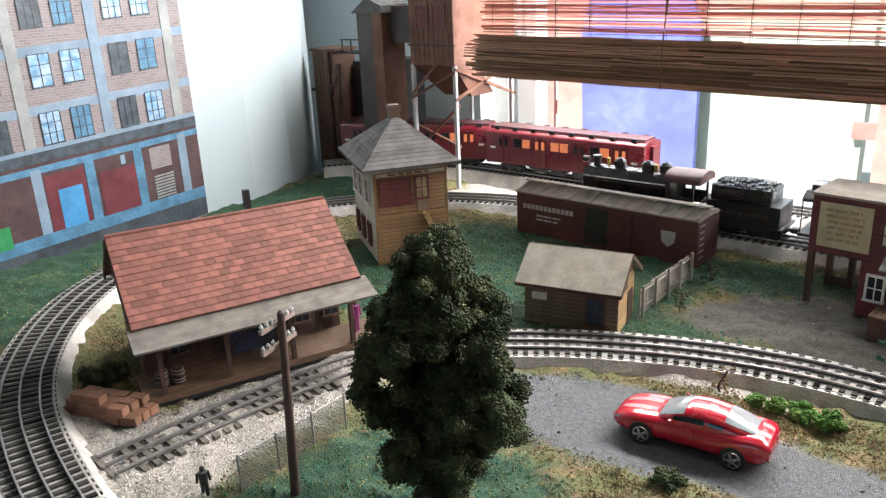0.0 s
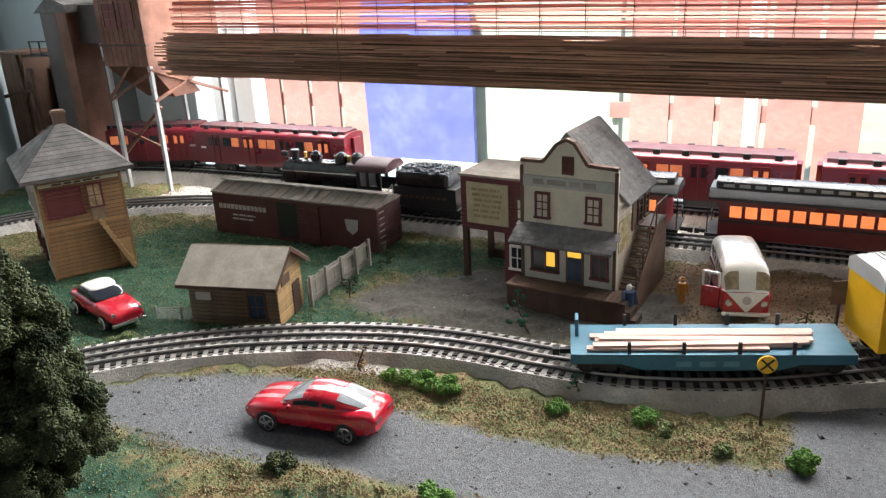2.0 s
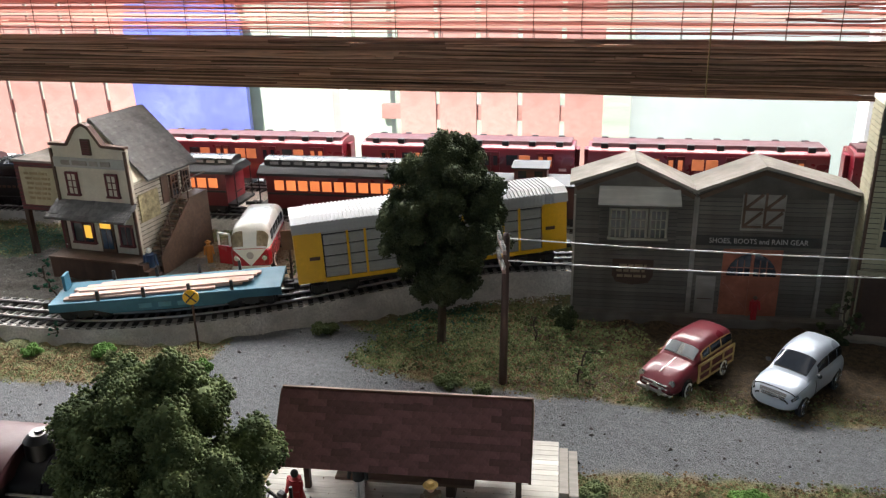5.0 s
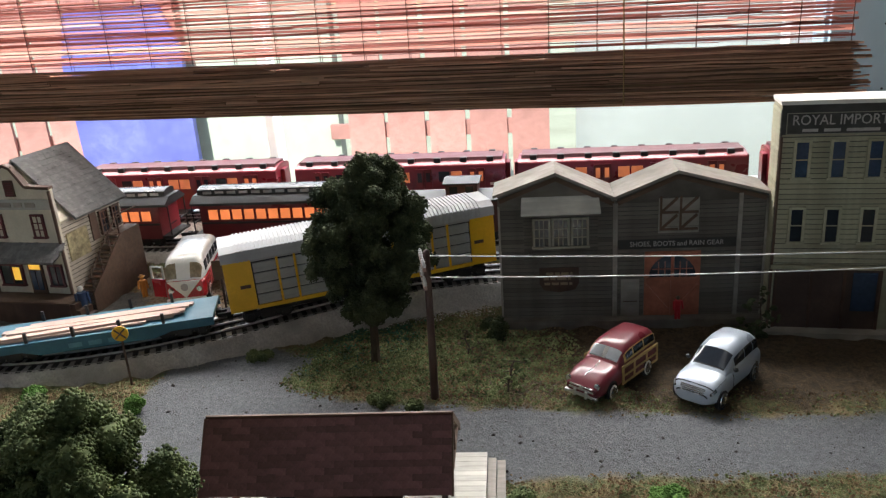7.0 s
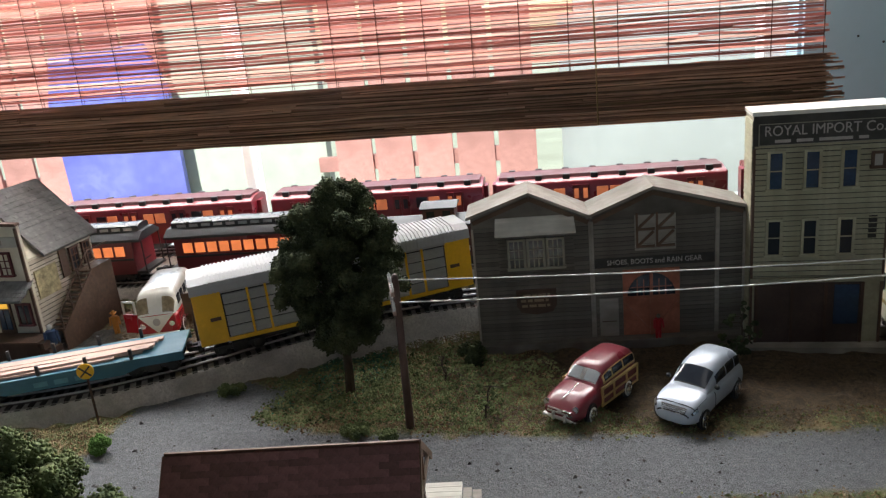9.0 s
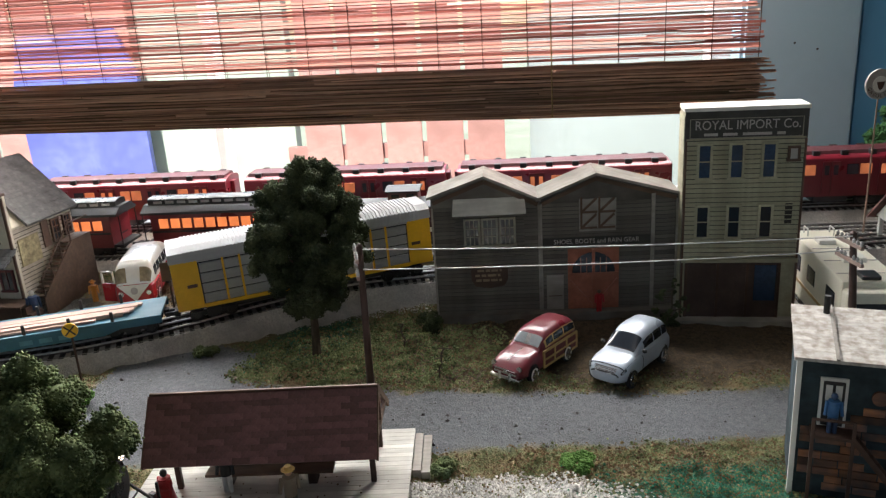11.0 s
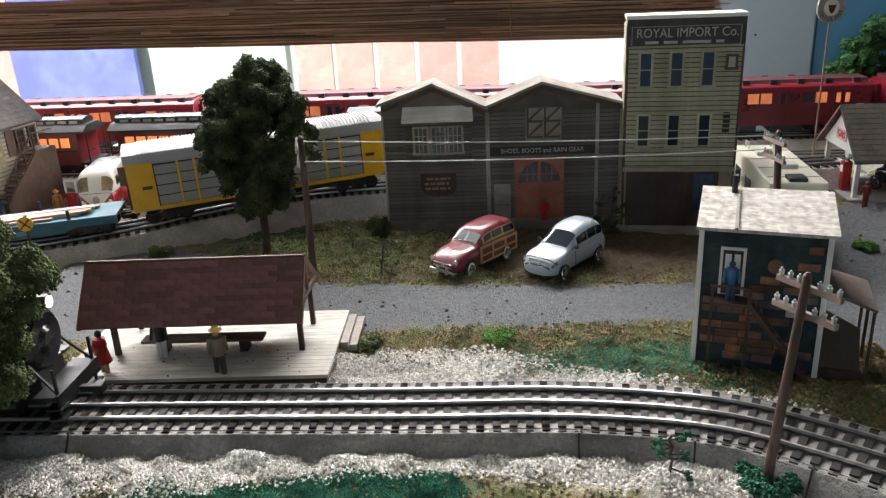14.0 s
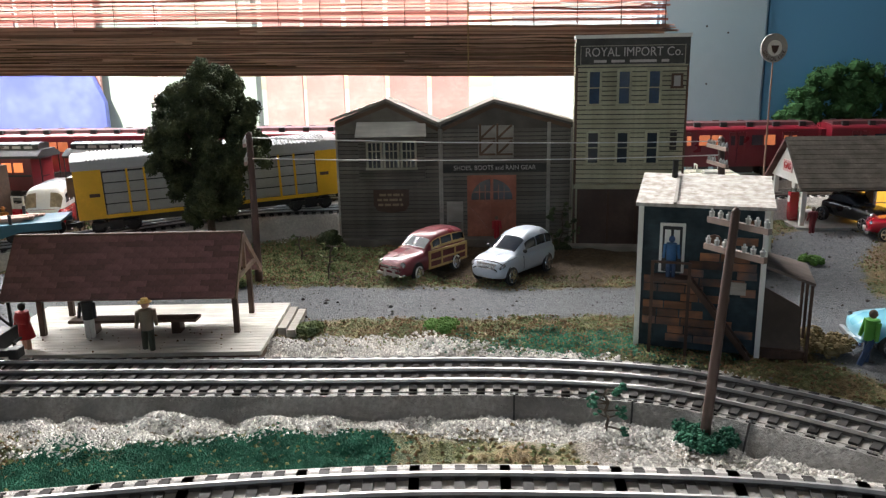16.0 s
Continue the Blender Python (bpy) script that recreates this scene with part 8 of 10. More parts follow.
def sports_coupe():
    t = thing("sports_car", "glossy red sports coupe with pale racing stripes", "car", pose(-0.0755, 0.4545, -0.0005, 0, 0, 185.5) @ Matrix.Scale(0.95, 4))
    L = 0.0610
    TOP = [(-L, 0.0225), (-0.0585, 0.0268), (-0.050, 0.0280), (-0.030, 0.0272), (0.0, 0.0256), (0.024, 0.0248), (0.042, 0.0230), (0.055, 0.0196), (L, 0.0150)]
    LOW = [(-L, 0.0110), (-0.057, 0.0060), (-0.04, 0.0045), (0.045, 0.0045), (0.057, 0.0055), (L, 0.0080)]
    WID = [(-L, 0.0180), (-0.057, 0.0214), (-0.042, 0.0236), (-0.02, 0.0230), (0.012, 0.0226), (0.034, 0.0236), (0.050, 0.0222), (0.058, 0.0190), (L, 0.0150)]

    body = hull(LOW, TOP, WID)
    ROOF = [(-0.0520, 0.0276), (-0.040, 0.0318), (-0.026, 0.0360), (-0.012, 0.0376), (0.0, 0.0366), (0.010, 0.0330), (0.0255, 0.0246)]
    CW = [(-0.0520, 0.0150), (-0.035, 0.0185), (-0.010, 0.0198), (0.010, 0.0196), (0.0255, 0.0178)]

    cabin = canopy(ROOF, CW, 0.0225)
    skin("body", body, -L, L, M["car_red"], t)
    skin("cabin", cabin, -0.0520, 0.0255, M["car_red"], t, False)
    part("windscreen", skin_patch(cabin, 0.0035, 0.0235, 42, 138), M["glass_pale"], t, smooth=True)
    part("rear_window", skin_patch(cabin, -0.0485, -0.0270, 50, 130), M["glass_pale"], t, smooth=True)
    for sgn in (-1, 1):
        a = (lambda q: q) if sgn > 0 else (lambda q: 180 - q)
        part("side_window", skin_patch(cabin, -0.0130, 0.0110, a(15), a(33)), M["glass_dark"], t, smooth=True)
        part("quarter_window", skin_patch(cabin, -0.0270, -0.0155, a(17), a(31)), M["glass_dark"], t, smooth=True)
        a2 = a
        part("stripe", skin_patch(cabin, -0.0262, 0.0028, a2(93), a2(106), lift=0.00025), M["stripe_pale"], t, smooth=True)
        part("stripe", skin_patch(body, 0.0270, 0.0560, a2(90.8), a2(97.0), lift=0.0002), M["stripe_pale"], t, smooth=True)
        part("stripe", skin_patch(body, -0.0590, -0.0500, a2(90.8), a2(97.0), lift=0.0002), M["stripe_pale"], t, smooth=True)
        bm = B()
        ball(bm, (0.0125, sgn * 0.0232, 0.0266), 0.0023, 2, (0.8, 1, 0.7))
        part("mirror", bm, M["car_red"], t, smooth=True)
        part("headlight", skin_patch(body, 0.0540, 0.0590, a(14), a(30)), M["glass_pale"], t, smooth=True)
        bm = B()
        box(bm, -L - 0.0006, -L + 0.003, sgn * 0.0115 - 0.005, sgn * 0.0115 + 0.005, 0.0175, 0.0208, 0.0006)
        part("tail_light", bm, M["dark_red"], t)
        for x in (-0.0365, 0.0345):
            bm = B()
            bmesh.ops.create_cone(bm, cap_ends=True, segments=26, radius1=0.0098, radius2=0.0098, depth=0.0020, matrix=pose(x, sgn * 0.0228, 0.0090, 90))
            part("wheel_arch", bm, M["black"], t)
            road_wheel(t, x, sgn, 0.0218, 0.0086, M["chrome"])
    bm = B()
    box(bm, L - 0.004, L + 0.0006, -0.011, 0.011, 0.0088, 0.0130, 0.001)
    part("grille", bm, M["black"], t)
    bm = B()
    box(bm, -L - 0.0004, -L + 0.003, -0.016, 0.016, 0.0100, 0.0112, 0.0004)
    part("rear_bumper_line", bm, M["black"], t)


sports_coupe()


def woody_wagon():
    t = thing("wood_sided_wagon", "glossy maroon old station wagon with tan wood sides", "car", pose(0.6725, 0.5890, 0, 0, 0, -126) @ Matrix.Diagonal((0.80, 0.90, 0.96, 1)))
    L, w = 0.056, 0.0205
    body = hull([(-L, 0.009), (-0.052, 0.0055), (0.048, 0.0055), (L, 0.0090)], [(-L, 0.0225), (-0.052, 0.0262), (0.0, 0.0268), (0.022, 0.0268), (0.038, 0.0252), (0.050, 0.0212), (L, 0.0165)],
                [(-L, 0.0180), (-0.052, 0.0200), (-0.02, 0.0204), (0.02, 0.0204), (0.044, 0.0200), (0.053, 0.0180), (L, 0.0155)], 0.5, 0.40, 0.80)
    skin("body", body, -L, L, M["car_maroon"], t)
    cabin = canopy([(-0.0555, 0.0300), (-0.0535, 0.0375), (-0.046, 0.0402), (-0.025, 0.0414), (-0.004, 0.0406), (0.004, 0.0386), (0.011, 0.0335), (0.0205, 0.0255)], [(-0.0555, 0.0165), (-0.048, 0.0185), (0.0, 0.0190), (0.0205, 0.0180)], 0.0240, 0.50, 0.66)
    skin("cabin", cabin, -0.0555, 0.0205, M["car_maroon"], t, False)
    for a0, a1 in ((50.5, 129.5),):
        part("windscreen_frame", skin_patch(cabin, 0.0072, 0.0170, a0, a1, lift=0.0003), M["chrome"], t, smooth=True)
    for a0, a1 in ((52, 89.2), (90.8, 128)):
        part("windscreen", skin_patch(cabin, 0.0077, 0.0165, a0, a1, lift=0.0006), M["glass_pale"], t, smooth=True)
    for sgn in (-1, 1):
        part("window_surround", skin_patch(cabin, -0.0530, 0.0090, mirrored(sgn, 4), mirrored(sgn, 38), lift=0.0003), M["car_wood"], t, "tan wooden window surround", smooth=True)
        for x0, x1 in ((-0.0500, -0.0290), (-0.0260, -0.0080), (-0.0050, 0.0065)):
            part("side_window", skin_patch(cabin, x0, x1, mirrored(sgn, 10), mirrored(sgn, 33), 6, 5, lift=0.0007), M["glass_dark"], t, smooth=True)
    for s in (-1, 1):
        bm = B()
        for x0, x1, z0, z1 in ((-L + 0.004, 0.016, 0.0235, 0.0258), (-L + 0.004, 0.016, 0.0085, 0.0105), (-L + 0.004, 0.016, 0.0155, 0.0172)):
            box(bm, x0, x1, s * w - 0.0006, s * w + 0.0010, z0, z1)
        for x in (-L + 0.005, -0.030, -0.006, 0.015):
            box(bm, x - 0.0014, x + 0.0014, s * w - 0.0006, s * w + 0.0010, 0.0085, 0.0258)
        part("wood_frame", bm, M["car_wood"], t, "tan wooden body frame")
        for x0, x1 in ((-L + 0.0066, -0.0316), (-0.0284, -0.0076), (-0.0044, 0.0134)):
            for z0, z1 in ((0.0106, 0.0154), (0.0173, 0.0234)):
                bm = B()
                box(bm, x0, x1, s * w - 0.0006, s * w + 0.0004, z0, z1)
                part("wood_panel", bm, M["dark_red"], t)
        bm = B()
        bmesh.ops.create_cone(bm, cap_ends=True, segments=14, radius1=0.0028, radius2=0.0028, depth=0.002, matrix=pose(L - 0.003, s * 0.0150, 0.0180, 0, 90))
        part("headlight", bm, M["chrome"], t)
        for x in (-0.032, 0.034):
            road_wheel(t, x, s, 0.0190, 0.0082, M["chrome"], True)
            bm = B()
            bmesh.ops.create_cone(bm, cap_ends=True, segments=20, radius1=0.0094, radius2=0.0094, depth=0.0010, matrix=pose(x, s * 0.0200, 0.0090, 90))
            part("wheel_arch", bm, M["black"], t)
    bm = B()
    box(bm, L - 0.004, L + 0.0020, -0.0175, 0.0175, 0.0068, 0.0096, 0.0012)
    for s in (-1, 1):
        box(bm, L - 0.004, L + 0.0030, s * 0.006 - 0.001, s * 0.006 + 0.001, 0.006, 0.0125, 0.0004)
    part("front_bumper", bm, M["chrome"], t)
    bm = B()
    box(bm, L - 0.002, L + 0.0006, -0.013, 0.013, 0.0118, 0.0134)
    box(bm, L - 0.002, L + 0.0008, -0.012, 0.012, 0.0150, 0.0162)
    ball(bm, (L - 0.001, 0, 0.0140), 0.0024, 2)
    part("grille", bm, M["chrome"], t)
    bm = B()
    beam(bm, (0.022, 0, 0.0268), (L - 0.006, 0, 0.0232), 0.0007)
    part("bonnet_strip", bm, M["chrome"], t)
    bm = B()
    box(bm, -L - 0.0024, -L + 0.001, -0.0195, 0.0195, 0.0065, 0.0095, 0.001)
    part("rear_bumper", bm, M["chrome"], t)


woody_wagon()


def silver_hatchback():
    t = thing("retro_hatchback", "silver rounded retro hatchback car", "car", pose(0.7565, 0.5805, 0, 0, 0, -126) @ Matrix.Diagonal((0.88, 0.92, 1.0, 1)))
    L, w = 0.051, 0.0205
    body = hull([(-L, 0.0085), (-0.047, 0.0055), (0.042, 0.0055), (L, 0.0075)], [(-L, 0.0225), (-0.047, 0.0260), (-0.02, 0.0262), (0.010, 0.0258), (0.022, 0.0256), (0.036, 0.0244), (0.044, 0.0222), (0.0490, 0.0180), (L, 0.0130)],
                [(-L, 0.0170), (-0.046, 0.0198), (-0.030, 0.0206), (0.0, 0.0198), (0.032, 0.0208), (0.042, 0.0200), (0.048, 0.0172), (L, 0.0120)], 0.5, 0.42, 0.62)
    skin("body", body, -L, L, M["car_silver"], t)
    cabin = canopy([(-0.0490, 0.0290), (-0.045, 0.0365), (-0.036, 0.0406), (-0.018, 0.0418), (-0.004, 0.0404), (0.004, 0.0376), (0.012, 0.0325), (0.0235, 0.0250)], [(-0.0490, 0.0150), (-0.040, 0.0180), (-0.01, 0.0188), (0.0235, 0.0172)], 0.0235, 0.58, 0.72)
    skin("cabin", cabin, -0.0490, 0.0235, M["car_silver"], t, False)
    part("windscreen_rim", skin_patch(cabin, 0.0042, 0.0200, 47, 133, lift=0.0003), M["black"], t, smooth=True)
    part("windscreen", skin_patch(cabin, 0.0050, 0.0192, 49, 131, lift=0.0006), M["glass_dark"], t, "dark glossy windscreen", smooth=True)
    part("rear_window", skin_patch(cabin, -0.0475, -0.0430, 50, 130), M["glass_dark"], t, smooth=True)
    for k in range(4):
        part("grille_bar", skin_patch(body, 0.0470 + 0.0009 * k, 0.0475 + 0.0009 * k, 70 - 2 * k, 110 + 2 * k, 3, 8, lift=0.0004), M["chrome"], t, smooth=True)
    part("bonnet_crease", skin_patch(body, 0.0240, 0.0455, 89.2, 90.8, 12, 3, lift=0.0003), M["car_silver"], t, smooth=True)
    part("bonnet_seam", skin_patch(body, 0.0448, 0.0453, 38, 142, 3, 24, lift=0.0003), M["black"], t, smooth=True)
    part("bumper_seam", skin_patch(body, 0.0497, 0.0501, 20, 160, 3, 24, lift=0.0004), M["black"], t, smooth=True)
    for s in (-1, 1):
        part("bonnet_seam", skin_patch(body, 0.0235, 0.0448, mirrored(s, 37), mirrored(s, 38.5), 16, 3, lift=0.0003), M["black"], t, smooth=True)
        part("door_seam", skin_patch(body, 0.0118, 0.0122, mirrored(s, -20), mirrored(s, 30), 3, 10, lift=0.0003), M["black"], t, smooth=True)
    for s in (-1, 1):
        for x0, x1 in ((-0.0420, -0.0310), (-0.0290, -0.0130), (-0.0110, 0.0060)):
            part("side_window", skin_patch(cabin, x0, x1, mirrored(s, 8), mirrored(s, 36), 6, 5, lift=0.0005), M["glass_dark"], t, smooth=True)
        bm = B()
        ball(bm, (0.013, s * 0.0218, 0.0272), 0.0024, 2, (0.8, 1, 0.8))
        part("mirror", bm, M["black"], t)
        part("headlight_rim", skin_patch(body, 0.0428, 0.0480, mirrored(s, 17), mirrored(s, 36), 6, 5, lift=0.0004), M["iron"], t, smooth=True)
        part("headlight", skin_patch(body, 0.0436, 0.0474, mirrored(s, 19), mirrored(s, 33), 6, 5, lift=0.0008), M["chrome"], t, smooth=True)
        for x in (-0.032, 0.033):
            road_wheel(t, x, s, 0.0190, 0.0080, M["chrome"])
            bm = B()
            bmesh.ops.create_cone(bm, cap_ends=True, segments=20, radius1=0.0092, radius2=0.0092, depth=0.0010, matrix=pose(x, s * 0.0199, 0.0086, 90))
            part("wheel_arch", bm, M["black"], t)


silver_hatchback()


def camper_van():
    t = thing("camper_van", "red and white rounded camper van with an open side door", "van", pose(0.199, 0.803, 0, 0, 0, -76) @ Matrix.Diagonal((1.08, 1.12, 1.18, 1)))
    L, w = 0.050, 0.0205
    lower = hull([(-L, 0.0080), (-0.047, 0.0055), (0.047, 0.0055), (L, 0.0068)], [(-L, 0.0250), (-0.047, 0.0262), (0.047, 0.0262), (L, 0.0258)], [(-L, 0.0180), (-0.047, 0.0202), (0.044, 0.0205), (0.048, 0.0195), (L, 0.0180)], 0.5, 0.35, 0.35)
    skin("lower_body", lower, -L, L, M["van_red"], t)
    upper = canopy([(-L, 0.0330), (-0.047, 0.0420), (-0.040, 0.0458), (-0.02, 0.0470), (0.030, 0.0468), (0.039, 0.0448), (0.043, 0.0410), (0.0495, 0.0262)], [(-L, 0.0175), (-0.046, 0.0196), (0.038, 0.0196), (0.0495, 0.0172)], 0.0255, 0.36, 0.52)
    skin("upper_body", upper, -L, 0.0495, M["van_white"], t, False)
    bm = B()
    poly(bm, [(L + 0.0004, -0.0165, 0.0255), (L + 0.0004, 0.0165, 0.0255), (L + 0.0012, 0.0, 0.0085)], (0.0006, 0, 0))
    part("front_vee", bm, M["van_white"], t)
    bm = B()
    bmesh.ops.create_cone(bm, cap_ends=True, segments=18, radius1=0.0036, radius2=0.0036, depth=0.001, matrix=pose(L + 0.0018, 0, 0.0195, 0, 90))
    part("front_badge", bm, M["letter_grey"], t)
    for s in (-1, 1):
        part("windscreen", skin_patch(upper, 0.0425, 0.0490, mirrored(s, 22), mirrored(s, 86), 8, 10, lift=0.0005), M["glass_tan"], t, smooth=True)
        bm = B()
        bmesh.ops.create_cone(bm, cap_ends=True, segments=14, radius1=0.0030, radius2=0.0026, depth=0.0016, matrix=pose(L + 0.0004, s * 0.0140, 0.0165, 0, 90))
        part("headlight", bm, M["chrome"], t)
        for k in range(5):
            x = L - 0.020 - 0.0150 * k
            part("side_window", skin_patch(upper, x - 0.0055, x + 0.0055, mirrored(s, 3), mirrored(s, 24), 5, 6, lift=0.0004), M["glass_dark"], t, smooth=True)
        for x in (-0.030, 0.030):
            road_wheel(t, x, s, 0.0182, 0.0078, M["chrome"], True)
    bm = B()
    box(bm, L - 0.001, L + 0.0028, -0.0195, 0.0195, 0.0055, 0.0085, 0.0012)
    part("front_bumper", bm, M["van_white"], t)
    bm = B()
    box(bm, 0.0, 0.016, -0.0010, 0.0010, 0.007, 0.0255, 0.0004)
    d = part("front_door", bm, M["van_red"], t, "open red front door")
    d.matrix_local = pose(L - 0.010, -w, 0, 0, 0, -115)
    bm = B()
    for x in (0.0012, 0.0150):
        box(bm, x - 0.0008, x + 0.0008, -0.0008, 0.0008, 0.0255, 0.0385)
    box(bm, 0.0004, 0.0158, -0.0008, 0.0008, 0.0370, 0.0385)
    part("door_frame", bm, M["van_white"], d)


camper_van()


def motorhome():
    t = thing("motorhome", "cream white motorhome with roof vents", "motorhome", pose(0.9665, 0.668, 0, 0, 0, -92.5))
    L, w = 0.083, 0.025
    bm = B()
    box(bm, -L, L - 0.012, -w, w, 0.012, 0.072, 0.0022)
    box(bm, L - 0.016, L, -w * 0.97, w * 0.97, 0.010, 0.066, 0.003)
    part("body", bm, M["rv_white"], t)
    bm = B()
    box(bm, -L + 0.003, L - 0.003, -w * 0.94, w * 0.94, 0.006, 0.013)
    part("underbody", bm, M["black"], t)
    for x in (-0.055, -0.020, 0.015, 0.050):
        bm = B()
        box(bm, x - 0.0004, x + 0.0004, -w + 0.002, w - 0.002, 0.0718, 0.0725)
        part("roof_seam", bm, M["letter_grey"], t)
    bm = B()
    box(bm, L - 0.004, L + 0.001, -w * 0.85, w * 0.85, 0.036, 0.056, 0.001)
    part("windscreen", bm, M["glass_dark"], t)
    for s in (-1, 1):
        for x in (-0.055, -0.010, 0.045):
            bm = B()
            box(bm, x - 0.011, x + 0.011, s * w - 0.0008, s * w + 0.0008, 0.040, 0.056, 0.0006)
            part("side_window", bm, M["glass_dark"], t)
        bm = B()
        box(bm, -L + 0.002, L - 0.002, s * w - 0.0006, s * w + 0.0006, 0.028, 0.031)
        part("side_stripe", bm, M["car_wood"], t)
        for x in (-0.045, 0.052):
            road_wheel(t, x, s, 0.0215, 0.0088, M["chrome"])
    for x, y, r in ((-0.040, -0.005, 0.008), (0.012, 0.002, 0.010)):
        bm = B()
        box(bm, x - r, x + r, y - r, y + r, 0.0715, 0.0765, 0.0012)
        part("roof_vent", bm, M["white_paint"], t)
    bm = B()
    box(bm, 0.050, 0.068, -0.008, 0.008, 0.0715, 0.0755, 0.0015)
    part("roof_hatch", bm, M["black"], t)
    bm = B()
    for x in (-0.075, -0.062):
        beam(bm, (x, -0.015, 0.072), (x, -0.015, 0.079), 0.0012)
        beam(bm, (x, 0.010, 0.072), (x, 0.010, 0.079), 0.0012)
    beam(bm, (-0.075, -0.015, 0.079), (-0.062, -0.015, 0.079), 0.0012)
    beam(bm, (-0.075, 0.010, 0.079), (-0.062, 0.010, 0.079), 0.0012)
    part("roof_rack", bm, M["white_paint"], t)
    bm = B()
    box(bm, L, L + 0.003, -w * 0.9, w * 0.9, 0.010, 0.014, 0.001)
    part("front_bumper", bm, M["chrome"], t)


motorhome()


def simple_car(name, label, m, paint, top, L=0.052, w=0.020, white=False):
    t = thing(name, label, "car", m)
    smooth_part("body", [ringed(x, z0, z1, ww, rf) for x, z0, z1, ww, rf in ((-L, 0.008, 0.022, w * 0.85, 0.8), (-L + 0.004, 0.006, 0.0245, w * 0.95, 0.82), (-0.02, 0.005, 0.0255, w, 0.84), (0.012, 0.005, 0.0252, w, 0.8), (0.03, 0.005, 0.0245, w, 0.74), (L - 0.004, 0.006, 0.0215, w * 0.92, 0.7), (L, 0.008, 0.017, w * 0.82, 0.7))], paint, t)
    smooth_part("cabin_glass", [ringed(x, 0.0225, z1, ww, rf, 0.3) for x, z1, ww, rf in ((-0.036, 0.026, w * 0.8, 0.8), (-0.026, 0.0345, w * 0.84, 0.76), (-0.008, 0.0362, w * 0.86, 0.76), (0.006, 0.0330, w * 0.86, 0.8), (0.017, 0.0250, w * 0.82, 0.86))], M["glass_dark"], t)
    smooth_part("roof_panel", [[(x, -ww, z - 0.003), (x, -ww * 0.84, z), (x, ww * 0.84, z), (x, ww, z - 0.003), (x, ww * 0.8, z - 0.005), (x, -ww * 0.8, z - 0.005)] for x, z, ww in ((-0.030, 0.0335, 0.0145), (-0.022, 0.0368, 0.0158), (-0.008, 0.0378, 0.0160), (0.005, 0.0352, 0.0152))], top, t)
    for s in (-1, 1):
        for x in (-0.032, 0.033):
            road_wheel(t, x, s, 0.0185, 0.0080, M["chrome"], white)
        bm = B()
        bmesh.ops.create_cone(bm, cap_ends=True, segments=14, radius1=0.0026, radius2=0.0026, depth=0.002, matrix=pose(L - 0.003, s * 0.0140, 0.0180, 0, 90))
        part("headlight", bm, M["chrome"], t)
    for e in (-1, 1):
        bm = B()
        box(bm, e * L - 0.0016, e * L + 0.0020, -0.0185, 0.0185, 0.0065, 0.0100, 0.0012)
        part("bumper", bm, M["chrome"], t)


simple_car("convertible", "red and white old car parked on the grass", pose(-0.405, 0.545, 0, 0, 0, -18), M["car_red"], M["van_white"], white=True)
simple_car("old_sedan", "black old car under the filling station roof", pose(1.152, 0.792, 0.0016, 0, 0, -72), M["black_gloss"], M["black_gloss"], 0.042, 0.017)
simple_car("pickup", "light blue old car beside the road", pose(1.030, 0.395, 0, 0, 0, 175), surface("pale_blue", (0.20, 0.52, 0.66), 0.25, var=0.05, relief=0, coat=0.8), M["van_white"])
simple_car("red_coupe", "bright red old car by the filling station", pose(1.185, 0.715, 0, 0, 0, 160), M["car_red"], M["car_red"])


# ---- trees and shrubs of clumped foam leaves ----
def ico(sub):
    bm = B()
    bmesh.ops.create_icosphere(bm, subdivisions=sub, radius=1.0)
    v = np.array([p.co[:] for p in bm.verts])
    f = np.array([[q.index for q in fc.verts] for fc in bm.faces])
    bm.free()
    return v, f


ICO1, ICO2 = ico(1), ico(2)
bm = B()
for p in ((1, 0, 0), (-0.5, 0.87, 0), (-0.5, -0.87, 0), (0, 0, 1), (0, 0, -1), (0.5, 0.87, 0.1)):
    bm.verts.new(p)
bmesh.ops.convex_hull(bm, input=bm.verts[:])
bm.verts.index_update()
OCTA = (np.array([v.co[:] for v in bm.verts]), np.array([[v.index for v in f.verts] for f in bm.faces if len(f.verts) == 3]))
bm.free()


def clumps(name, centres, radii, material, seed, jitter=0.32, shape=ICO1, squash=0.85, smooth=False):
    """Many rough clumps as one mesh."""
    rs = np.random.RandomState(seed)
    v, f = shape
    n, k = len(centres), len(v)
    c, r = np.asarray(centres, float), np.asarray(radii, float)
    co = v[None] * (1 + jitter * (rs.rand(n, k, 1) - 0.5) * 2) * np.array([1, 1, squash])
    a = rs.rand(n) * 6.283
    ca, sa = np.cos(a)[:, None], np.sin(a)[:, None]
    x, y = co[..., 0] * ca - co[..., 1] * sa, co[..., 0] * sa + co[..., 1] * ca
    co = np.stack([x, y, co[..., 2]], -1) * r[:, None, None] + c[:, None]
    me = bpy.data.meshes.new(name)
    fs = (f[None] + (np.arange(n) * k)[:, None, None]).reshape(-1, 3)
    me.from_pydata(co.reshape(-1, 3).tolist(), [], fs.tolist())
    if smooth:
        me.polygons.foreach_set("use_smooth", [True] * len(me.polygons))
    me.materials.append(material)
    return me


